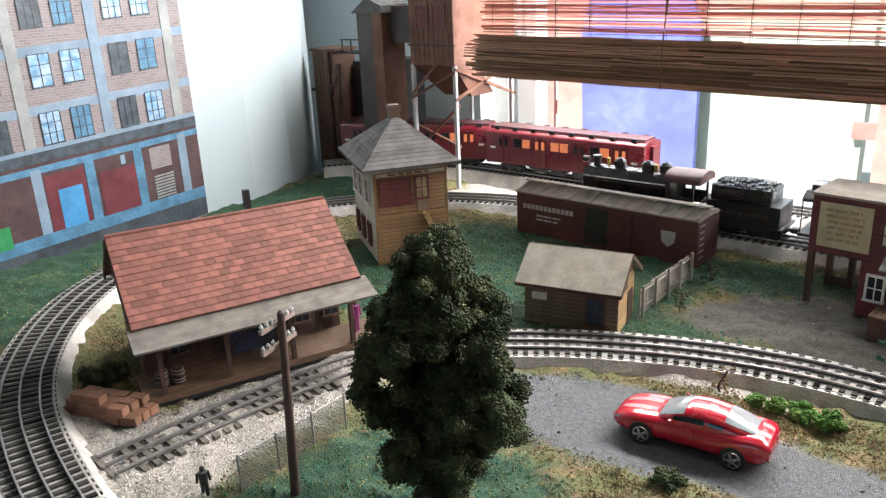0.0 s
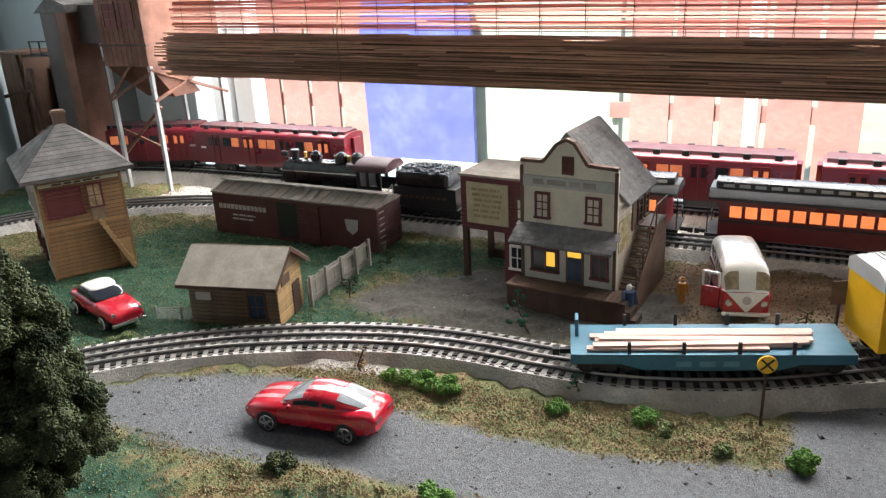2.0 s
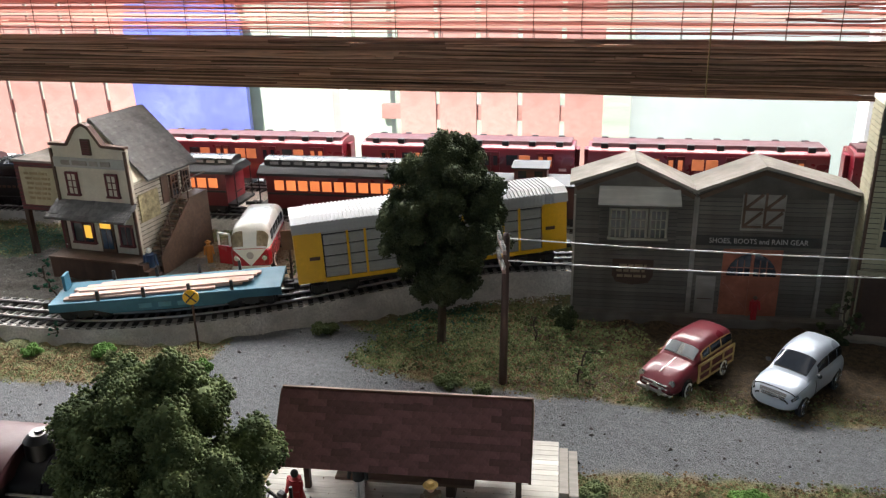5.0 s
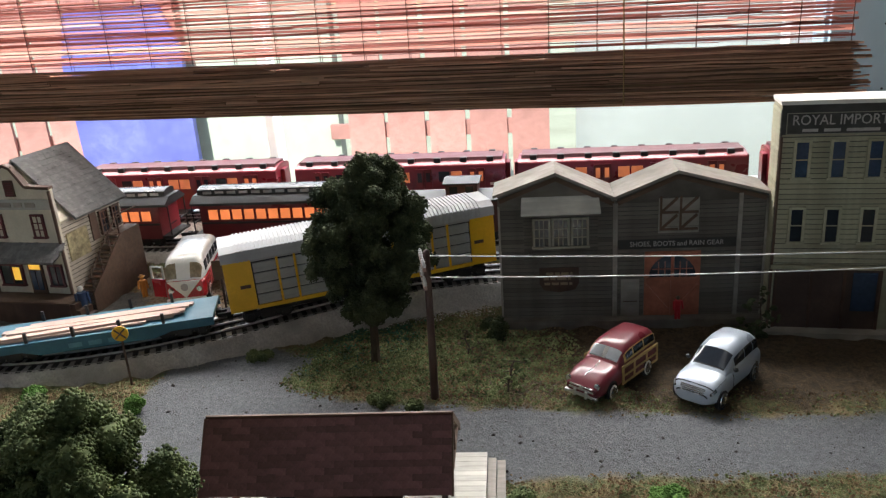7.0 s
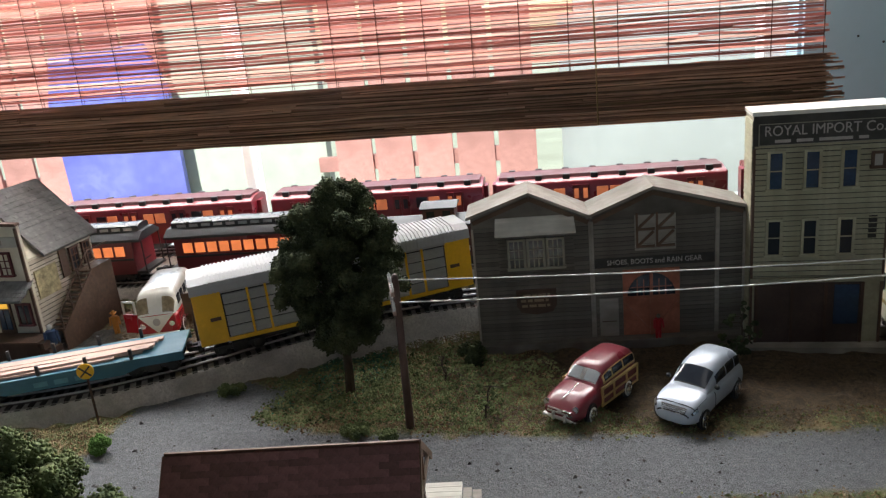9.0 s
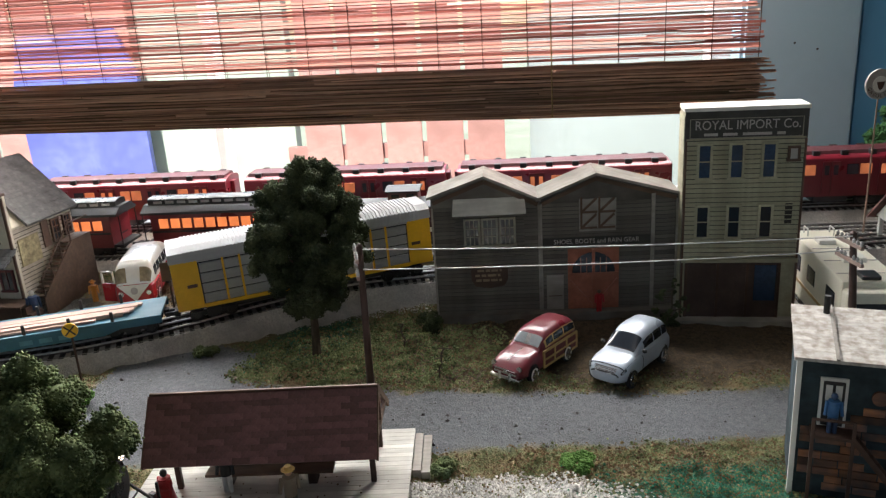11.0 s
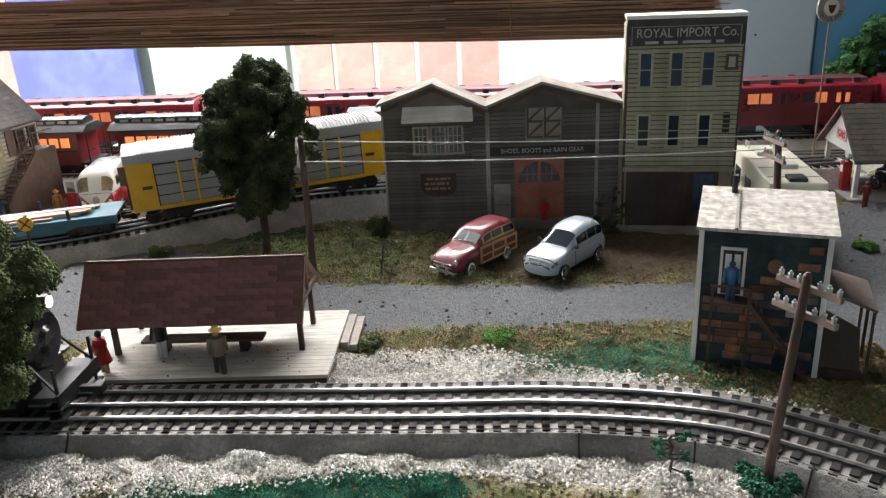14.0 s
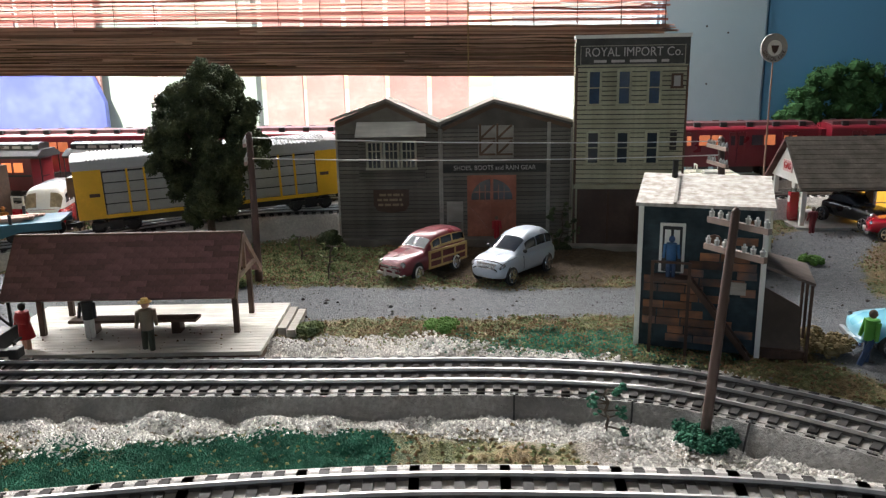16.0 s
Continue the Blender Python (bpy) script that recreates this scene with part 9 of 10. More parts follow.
def build_tree(x, y, height, radius, crown0, seed, mat, label, widest=0.35, n=95, lean=(0, 0), lump=0.013):
    t = thing("tree", label, "tree", pose(x, y, 0))
    rs = np.random.RandomState(seed)
    bm = B()
    top = Vector((lean[0], lean[1], height * 0.93))
    p0 = Vector((0, 0, -0.003))
    k = 7
    for i in range(k):
        u0, u1 = i / k, (i + 1) / k
        a = p0.lerp(top, u0) + Vector((0.003 * math.sin(3 * u0 + seed), 0.003 * math.cos(4 * u0), 0))
        b_ = p0.lerp(top, u1) + Vector((0.003 * math.sin(3 * u1 + seed), 0.003 * math.cos(4 * u1), 0))
        rod(bm, a, b_, 0.0052 * (1 - 0.8 * u0) * height / 0.2, 0.0052 * (1 - 0.8 * u1) * height / 0.2, seg=8)
    tips = []
    for i in range(n):
        u = (i + 0.5) / n
        u = u**0.85
        z = crown0 + (height - crown0) * u
        if u < widest:
            rad = radius * (0.62 + 0.38 * (u / widest))
        else:
            rad = radius * max(0.20, (1 - ((u - widest) / (1 - widest)) ** 3.0))
        ang = i * 2.39996 + rs.rand() * 0.5
        d = rad * (0.50 + 0.50 * rs.rand()) if i % 4 else rad * 0.3 * rs.rand()
        cx, cy = p0.lerp(top, z / height).xy
        tip = Vector((cx + d * math.cos(ang), cy + d * math.sin(ang), z + (rs.rand() - 0.5) * 0.012))
        tips.append(tip)
        root = p0.lerp(top, max(0.08, (z - d * 0.7) / height))
        if i % 2 == 0:
            mid = root.lerp(tip, 0.55) + Vector((0, 0, 0.004))
            rod(bm, root, mid, 0.0014, 0.0009, seg=5)
            rod(bm, mid, tip, 0.0009, 0.0004, seg=5)
    part("trunk", bm, M["trunk"], t)
    # each twig carries an upright foam lump: rounded cores under a skin of fine granules
    cores, cr, cs, rr = [], [], [], []
    for tip in tips:
        r0 = lump * (0.8 + 0.4 * rs.rand())
        for k in range(7):
            o = rs.randn(3)
            o *= r0 * (0.35 + 0.60 * rs.rand()) / np.linalg.norm(o)
            q = r0 * (0.40 + 0.22 * rs.rand())
            c = np.array(tip) + o * np.array((0.9, 0.9, 1.35))
            cores.append(c)
            cr.append(q * 0.84)
            d = rs.randn(int(210 * (q / 0.0065) ** 2), 3)
            d /= np.linalg.norm(d, axis=1)[:, None]
            # granules gather in little knobs over the core
            knob = np.sin(d[:, 0] * 5 + k) * np.sin(d[:, 1] * 5 + 2 * k) * np.sin(d[:, 2] * 5 + 3 * k)
            cs.extend(c + d * (q * (0.86 + 0.30 * rs.rand(len(d)) ** 2 + 0.26 * knob))[:, None])
            rr.extend(0.0006 + 0.0008 * rs.rand(len(d)) ** 1.5)
    ob = new("crown", clumps("crown", cores, cr, mat, seed, 0.10, ICO2, 1.0, True))
    ob.parent = t
    ob = new("foam", clumps("foam", cs, rr, mat, seed + 1, 0.25, OCTA, 0.95, True))
    ob.parent = t
    tagged(ob, kind="stuff")
    return t


build_tree(-0.172, 0.279, 0.186, 0.050, 0.030, 5, M["leaf_dark"], "large dark green model tree with clumped foliage", 0.30, 84)
build_tree(0.457, 0.617, 0.180, 0.055, 0.050, 8, M["leaf_dark"], "tall dark green model tree on the grass", 0.34, 72, lean=(0.010, 0.008))
build_tree(0.405, 0.262, 0.151, 0.053, 0.050, 11, M["leaf_mid"], "green model tree beside the front track", 0.36, 36, lump=0.0150)


def bush(x, y, r, h, mat, seed, label, n=40, category="bush"):
    rs = np.random.RandomState(seed)
    cs, rr = [], []
    for j in range(16):
        a, d = rs.rand() * 6.283, math.sqrt(rs.rand()) * r * 0.85
        q = r * (0.24 + 0.14 * rs.rand())
        p = np.array((d * math.cos(a), d * math.sin(a), max(0.0, h - q) * rs.rand() * (1 - (d / r) ** 2 * 0.6) + 0.001))
        cs.append(p)
        rr.append(q * 0.8)
        for k in range(int(n * min(1.6, (q / 0.004) ** 2 + 0.4))):
            v = rs.randn(3)
            v /= np.linalg.norm(v)
            v[2] = abs(v[2]) if p[2] + v[2] * q < 0 else v[2]
            cs.append(p + v * q * (0.75 + 0.3 * rs.rand()))
            rr.append(0.0005 + 0.0008 * rs.rand())
    ob = new("bush", clumps("bush", cs, rr, mat, seed, 0.3, smooth=True))
    ob.matrix_world = pose(x, y, 0)
    return tagged(ob, label, category)


def sprig(x, y, h, mat, seed, label):
    """A thin twiggy plant."""
    t = thing("sapling", label, "sapling", pose(x, y, -0.002))
    rs = np.random.RandomState(seed)
    bm = B()
    p = Vector((0, 0, 0))
    cs, rr = [], []
    for i in range(6):
        q = p + Vector(((rs.rand() - 0.5) * h * 0.18, (rs.rand() - 0.5) * h * 0.18, h / 6))
        rod(bm, p, q, 0.0009, 0.0007, seg=5)
        for _ in range(2):
            e = q + Vector(((rs.rand() - 0.5) * h * 0.7, (rs.rand() - 0.5) * h * 0.7, h * 0.06))
            rod(bm, q, e, 0.0006, 0.0003, seg=4)
            for _k in range(5):
                cs.append(np.array(e) + (rs.rand(3) - 0.5) * h * 0.13)
                rr.append(h * (0.025 + 0.04 * rs.rand()))
        p = q
    part("stem", bm, M["trunk"], t)
    ob = new("leaves", clumps("leaves", cs, rr, mat, seed, 0.45))
    ob.parent = t


DG, BG = "dark green foam bush beside the gravel road", "bright green foam bush at the road edge"
for k, (x, y, r, h, mt, lb) in enumerate((
        (-0.066, 0.392, 0.012, 0.014, "leaf_dark", DG), (0.0, 0.367, 0.012, 0.012, "leaf_dark", DG), (0.196, 0.384, 0.015, 0.013, "leaf_mid", DG), (0.051, 0.401, 0.013, 0.011, "leaf_bright", BG),
        (0.130, 0.417, 0.005, 0.009, "leaf_mid", DG), (-0.058, 0.534, 0.009, 0.012, "leaf_bright", BG), (-0.040, 0.533, 0.009, 0.012, "leaf_bright", BG), (-0.020, 0.533, 0.011, 0.014, "leaf_bright", BG), (0.001, 0.533, 0.011, 0.015, "leaf_bright", BG),
        (0.094, 0.537, 0.009, 0.009, "leaf_bright", BG), (0.160, 0.548, 0.010, 0.010, "leaf_bright", BG), (0.178, 0.532, 0.007, 0.015, "leaf_mid", BG), (0.219, 0.524, 0.007, 0.008, "leaf_mid", BG), (0.272, 0.526, 0.011, 0.019, "leaf_bright", BG),
        (0.345, 0.625, 0.013, 0.007, "leaf_mid", "low green turf clump by the crossing"), (0.338, 0.662, 0.007, 0.016, "leaf_dark", "small dark shrub under the auto carrier"), (0.566, 0.668, 0.014, 0.030, "leaf_dark", "dark evergreen shrub beside the weathered shop"), (0.804, 0.672, 0.012, 0.010, "leaf_dark", "dark low shrub between the shops"),
        (0.483, 0.547, 0.012, 0.009, "leaf_mid", DG), (0.510, 0.540, 0.009, 0.007, "leaf_mid", DG), (0.848, 0.264, 0.016, 0.004, "leaf_teal", "teal green turf patch round the pole"), (0.826, 0.293, 0.009, 0.005, "leaf_teal", "low teal green turf clump"),
        (1.038, 0.624, 0.012, 0.006, "leaf_bright", "small green turf clump on dry ground"), (0.957, 0.392, 0.017, 0.016, "leaf_straw", "pale straw-coloured dry bush"), (-0.535, 0.228, 0.024, 0.026, "leaf_dark", "dark olive bush beside the station house"), (-0.335, 0.50, 0.012, 0.014, "leaf_mid", "dark green bush behind the big tree"),
        (-0.245, 0.585, 0.010, 0.010, "leaf_dark", "dark bush against the shed"), (0.605, 0.424, 0.010, 0.005, "leaf_mid", "low olive turf clump"), (0.700, 0.430, 0.013, 0.006, "leaf_bright", "low bright green turf clump"))):
    bush(x, y, r, h, M[mt], 40 + k, lb, 46)
for k, (x, y, h, mt, lb) in enumerate((
        (0.586, 0.572, 0.032, "leaf_mid", "thin leafy model sapling on the dirt"), (0.545, 0.640, 0.024, "leaf_mid", "thin leafy model sapling on the dirt"), (-0.189, 0.765, 0.024, "leaf_dark", "spindly dark plant by the yard"), (-0.184, 0.675, 0.024, "leaf_dark", "spindly dark plant by the board fence"),
        (0.026, 0.662, 0.034, "leaf_teal", "pale spindly plant before the store"), (0.101, 0.566, 0.020, "leaf_teal", "dark teal plant beside the flatcar"), (-0.086, 0.537, 0.024, "leaf_straw", "yellowish dry plant at the road edge"), (0.798, 0.270, 0.026, "leaf_teal", "small teal green pine in the ballast"), (0.803, 0.668, 0.045, "leaf_dark", "slim dark evergreen by the import house"), (0.262, 0.742, 0.022, "leaf_mid", "small dark plant beside the camper van"))):
    sprig(x, y, h, M[mt], 80 + k, lb)

# painted-looking tree mass before the right-hand sky panel
rs = np.random.RandomState(77)
cs, rr = [], []
for j in range(420):
    a, u = rs.rand() * math.pi, rs.rand() ** 0.5
    cs.append((0.118 * u * math.cos(a), (rs.rand() - 0.5) * 0.016, 0.015 + 0.160 * u * math.sin(a)))
    rr.append(0.009 + 0.007 * rs.rand())
for j in range(120):
    cs.append((0.10 + 0.10 * rs.rand(), (rs.rand() - 0.5) * 0.016, 0.02 + 0.07 * rs.rand()))
    rr.append(0.009 + 0.006 * rs.rand())
t = thing("backdrop_tree", "rounded lush green tree in front of the sky panel", "tree", pose(1.265, 1.112, 0.0))
leaf_b = foliage("leaf_backdrop", (0.012, 0.045, 0.014), (0.05, 0.13, 0.045))
ob = new("crown", clumps("crown", cs, np.array(rr) * 0.8, leaf_b, 7, 0.25))
ob.parent = t
gs, gr = [], []
for c, r in zip(cs, rr):
    for k in range(34):
        v = rs.randn(3)
        v /= np.linalg.norm(v)
        gs.append(np.array(c) + v * r * (0.65 + 0.3 * rs.rand()))
        gr.append(0.0013 + 0.0014 * rs.rand())
ob = new("foam", clumps("foam", gs, gr, leaf_b, 8, 0.3, OCTA, 0.9))
ob.parent = t
tagged(ob, kind="stuff")


# ---- utility poles and wires ----
def utility_pole(x, y, h, yaw, label, lean=(0, 0), arms=2, r=0.0036):
    t = thing("utility_pole", label, "utility pole", pose(x, y, 0), group="utility poles")
    brown = M["pole_brown"]
    bm = B()
    rod(bm, (0, 0, -0.004), (lean[0], lean[1], h), r, r * 0.75, seg=12)
    rod(bm, (lean[0], lean[1], h), (lean[0] * 1.02, lean[1] * 1.02, h + 0.0018), r * 0.75, r * 0.33, seg=12)
    part("pole", bm, brown, t, smooth=True)
    c, s = math.cos(radians(yaw)), math.sin(radians(yaw))
    for k in range(arms):
        u = 0.94 - 0.115 * k
        bm = B()
        o = Vector((lean[0] * u, lean[1] * u, h * u)) + Vector((-s, c, 0)) * r
        a = Vector((c, s, 0)) * 0.0185
        beam(bm, o - a, o + a, 0.0026, 0.0030)
        arm = part("crossarm", bm, M["arm_pale"], t)
        for d in (-0.9, -0.6, -0.32, 0.32, 0.6, 0.9):
            bm = B()
            p = o + a * d
            rod(bm, p + Vector((0, 0, 0.001)), p + Vector((0, 0, 0.0042)), 0.0011, 0.0015, seg=8)
            rod(bm, p + Vector((0, 0, 0.0042)), p + Vector((0, 0, 0.0056)), 0.0009, 0.0006, seg=8)
            part("insulator", bm, M["insulator"], arm)
    return t


M["pole_brown"] = surface("pole_brown", (0.068, 0.036, 0.029), 0.6, var=0.3, grain=300, squash=(1, 1, 0.1))
M["arm_pale"] = surface("arm_pale", (0.27, 0.20, 0.17), 0.7, var=0.2)
M["insulator"] = surface("insulator", (0.40, 0.41, 0.40), 0.25, var=0.1, relief=0)
POLE = "dark brown wooden utility pole with crossarms and pale insulators"
utility_pole(-0.274, 0.231, 0.130, 104, POLE, (-0.010, 0.013), 2)
utility_pole(0.5255, 0.556, 0.134, 105, POLE, (0.004, -0.010), 2)
utility_pole(0.938, 0.560, 0.123, 100, POLE, (-0.004, 0.016), 2)
utility_pole(0.848, 0.266, 0.120, -58, POLE, (0.007, -0.003), 2, 0.0028)
wire = surface("wire_pale", (0.70, 0.70, 0.70), 0.4, metal=0.4, relief=0)
for za, zb in ((0.131, 0.121), (0.113, 0.109)):
    bm = B()
    a, b_ = Vector((0.5295, 0.546, za)), Vector((0.934, 0.574, zb))
    rings = []
    for i in range(25):
        c = a.lerp(b_, i / 24) - Vector((0, 0, 0.012 * (i / 24) * (1 - i / 24)))
        rings.append([c + Vector((0, 0.00048 * math.cos(math.pi * k / 3), 0.00048 * math.sin(math.pi * k / 3))) for k in range(6)])
    loft(bm, rings)
    solid("overhead_wire", bm, wire, "thin pale wire strung between two utility poles", "wire", group="overhead wires")


# ---- signs ----
def crossing_sign():
    t = thing("crossing_sign", "round yellow railway crossing sign with black cross", "sign", pose(0.2405, 0.574, 0, 0, 0, 18))
    bm = B()
    rod(bm, (0, 0, -0.003), (0, 0, 0.046), 0.0011, seg=8)
    part("post", bm, M["wood_dark"], t)
    bm = B()
    bmesh.ops.create_cone(bm, cap_ends=True, segments=28, radius1=0.0072, radius2=0.0072, depth=0.0012, matrix=pose(0, -0.0016, 0.051, 90))
    d = part("disc", bm, M["auto_yellow"], t)
    bm = B()
    beam(bm, (-0.0045, -0.0025, 0.0465), (0.0045, -0.0025, 0.0555), 0.0005, 0.0013)
    beam(bm, (-0.0045, -0.0027, 0.0555), (0.0045, -0.0027, 0.0465), 0.0005, 0.0013)
    part("cross", bm, M["black"], d)


crossing_sign()
t = thing("notice_board", "weathered brown notice board on a post", "sign", pose(0.2865, 0.692, 0, 0, 0, 20))
bm = B()
box(bm, -0.0011, 0.0011, -0.0011, 0.0011, -0.003, 0.076)
part("post", bm, M["wood_dark"], t)
bm = B()
box(bm, -0.0075, 0.0075, -0.0024, -0.0012, 0.0555, 0.0765, 0.0004)
part("board", bm, M["wood_brown"], t)

# stump and fallen log
bm = B()
rod(bm, (0, 0, -0.003), (0, 0, 0.022), 0.0042, 0.0036, seg=12)
rod(bm, (0, 0, 0.022), (0, 0, 0.0225), 0.0034, 0.0030, seg=12)
solid("stump", bm, M["wood_brown"], "cut brown tree stump in the turf", "stump", pose(0.098, 0.348, 0))
bm = B()
rod(bm, (0, 0, 0.004), (0.03, 0.022, 0.012), 0.0036, 0.0024, seg=10)
rod(bm, (0.016, 0.012, 0.008), (0.022, -0.002, 0.018), 0.0018, 0.0008, seg=8)
solid("log", bm, M["trunk"], "fallen branch leaning beside the stump", "log", pose(0.095, 0.358, 0))

# ---- barrels, bricks ----
def barrel(m, proto=None):
    if proto:
        return copy_thing(proto, m)
    t = thing("barrel", "dark wooden barrel with pale hoops on the deck", "barrel", m, group="barrels")
    bm = B()
    prof = [(0.0048, 0), (0.0056, 0.004), (0.0059, 0.0075), (0.0056, 0.011), (0.0048, 0.015)]
    loft(bm, [[(r * math.cos(2 * math.pi * k / 16), r * math.sin(2 * math.pi * k / 16), z) for k in range(16)] for r, z in prof])
    part("cask", bm, M["wood_dark"], t)
    for z, r in ((0.002, 0.0054), (0.005, 0.0060), (0.010, 0.0060), (0.013, 0.0054)):
        bm = B()
        rod(bm, (0, 0, z - 0.0006), (0, 0, z + 0.0006), r, seg=16)
        part("hoop", bm, M["steel"], t)
    return t


DEPOT = pose(-0.509, 0.353, 0, 0, 0, 70.5)
b0 = barrel(DEPOT @ pose(-0.086, -0.066, 0.0095))
barrel(DEPOT @ pose(-0.072, -0.068, 0.0095), b0)
bm = B()
box(bm, -0.0075, 0.0075, -0.0045, 0.0045, 0, 0.0075, 0.0006)
me = mesh_of("brick", bm, M["brick_small"])
t = thing("brick_stack", "untidy stack of pale orange bricks", "brick stack", pose(-0.487, 0.204, 0, 0, 0, 20))
rs = random.Random(6)
for z, n in ((0, 5), (1, 4), (2, 2)):
    for i in range(n):
        for j in range(3 - z // 2):
            if z == 2 and j > 0:
                continue
            piece("brick", me, t, pose(-0.030 + i * 0.0155 + z * 0.006 + rs.uniform(-0.002, 0.002), -0.010 + j * 0.0098 + rs.uniform(-0.001, 0.001), 0.0076 * z, 0, 0, rs.uniform(-9, 9)))
bm = B()
box(bm, 0, 0.006, 0, 0.006, 0, 0.02)
bm.free()


# ---- painted scale figures, plain shapes ----
def figurine(m, coat, legs, head, label, h=0.038, hat=None, bend=0.0, skirt=False):
    bm = B()
    mats = [coat, legs, head, hat or head]

    def tint(i, before):
        for f in bm.faces:
            if f.index == -1 or f not in before:
                f.material_index = i

    def add(i, fn):
        old = set(bm.faces)
        fn()
        for f in bm.faces:
            if f not in old:
                f.material_index = i

    add(1, lambda: rod(bm, (0, -h * 0.055, 0), (0, -h * 0.05, h * 0.48), h * 0.05, h * 0.065, seg=8))
    add(1, lambda: rod(bm, (h * bend, h * 0.06, 0), (0, h * 0.05, h * 0.48), h * 0.05, h * 0.065, seg=8))
    add(0, lambda: rod(bm, (0, 0, h * 0.42), (0, 0, h * 0.80), h * 0.115, h * 0.125, seg=10))
    add(0, lambda: rod(bm, (0, -h * 0.14, h * 0.78), (h * 0.08, -h * 0.17, h * 0.46), h * 0.042, h * 0.035, seg=8))
    add(0, lambda: rod(bm, (0, h * 0.14, h * 0.78), (h * 0.06, h * 0.18, h * 0.46), h * 0.042, h * 0.035, seg=8))
    if skirt:
        add(0, lambda: rod(bm, (0, 0, h * 0.24), (0, 0, h * 0.56), h * 0.185, h * 0.125, seg=14))
        add(0, lambda: ball(bm, (h * 0.02, 0, h * 0.66), h * 0.165, 2, (0.85, 1.1, 1.0)))
        add(3, lambda: box(bm, h * 0.05, h * 0.16, -h * 0.36, -h * 0.20, h * 0.30, h * 0.44, h * 0.02))
    add(2, lambda: ball(bm, (0, 0, h * 0.90), h * 0.075, 2, (1, 1, 1.15)))
    if hat:
        add(3, lambda: rod(bm, (0, 0, h * 0.945), (0, 0, h * 0.958), h * 0.13, h * 0.12, seg=12))
        add(3, lambda: rod(bm, (0, 0, h * 0.955), (0, 0, h * 1.02), h * 0.075, h * 0.06, seg=12))
    me = mesh_of("figurine", bm, mats[0], smooth=True)
    for x in mats[1:]:
        me.materials.append(x)
    ob = new("figurine", me)
    ob.matrix_world = m
    return tagged(ob, label, "figurine", group="scale figures")


def paint(name, c):
    return surface("paint_" + name, c, 0.6, var=0.15, relief=0.05)


flesh, red, navy, grey_p, brown_p = paint("flesh", (0.45, 0.25, 0.18)), paint("red", (0.42, 0.015, 0.02)), paint("navy", (0.02, 0.05, 0.12)), paint("grey", (0.16, 0.16, 0.15)), paint("brown", (0.12, 0.08, 0.05))
orange_p, green_p, black_p, straw, white_p, purple = paint("orange", (0.55, 0.22, 0.03)), paint("green", (0.10, 0.35, 0.05)), paint("black", (0.02, 0.02, 0.02)), paint("straw", (0.60, 0.38, 0.12)), paint("white", (0.6, 0.58, 0.54)), paint("purple", (0.18, 0.02, 0.10))
P = 0.0078
figurine(pose(0.424, 0.364, P, 0, 0, -110), red, flesh, black_p, "red-coated painted figure with a dark bag on the platform", 0.033, skirt=True)
figurine(pose(0.510, 0.362, P, 0, 0, 120), paint("tan", (0.22, 0.17, 0.12)), paint("olive", (0.06, 0.065, 0.045)), flesh, "painted figure in straw hat on the platform", 0.036, straw, 0.15)
figurine(pose(0.457, 0.386, P, 0, 0, -90), black_p, white_p, black_p, "dark painted figure by the bench", 0.033)
figurine(pose(0.150, 0.770, 0, 0, 0, -70), orange_p, orange_p, orange_p, "orange painted figure beside the camper van", 0.030, orange_p)
figurine(pose(0.109, 0.715, 0.0, 0, 0, -60), navy, navy, white_p, "blue painted figure by the store steps", 0.040)
figurine(pose(0.741, 0.699, 0.0055, 0, 0, -80), red, red, brown_p, "red painted figure before the barn doors", 0.026)
figurine(pose(0.8355, 0.3995, 0, 0, 0, -15) @ pose(0.021, -0.0075, 0.0525, 0, 0, -90), paint("blue", (0.03, 0.12, 0.28)), navy, navy, "blue painted figure on the shack landing", 0.028)
figurine(pose(0.978, 0.372, 0, 0, 0, 200), green_p, navy, brown_p, "green painted figure with a stick by the road", 0.036, None, 0.25)
figurine(pose(1.088, 0.752, 0, 0, 0, 100), paint("maroon", (0.16, 0.015, 0.02)), paint("maroon", (0.16, 0.015, 0.02)), brown_p, "dark red painted figure at the filling station", 0.030)
figurine(DEPOT @ pose(0.104, -0.062, 0.0095, 0, 0, -60), purple, purple, brown_p, "dark purple painted figure on the station deck", 0.034)
figurine(pose(-0.318, 0.187, 0, 0, 0, 150), black_p, black_p, black_p, "small black painted figure by the wire fence", 0.026, None, 0.2)


# ---- loose stones and turf crumbs: far too many to count ----
def near_track(px, py, gap):
    ok = np.ones(px.shape, bool)
    for line in (FRONT, OUTER, MID, HIGH):
        q = line[0][::2]
        d = np.min((px[:, None] - q[None, :, 0]) ** 2 + (py[:, None] - q[None, :, 1]) ** 2, 1)
        ok &= d > gap**2
    return ok


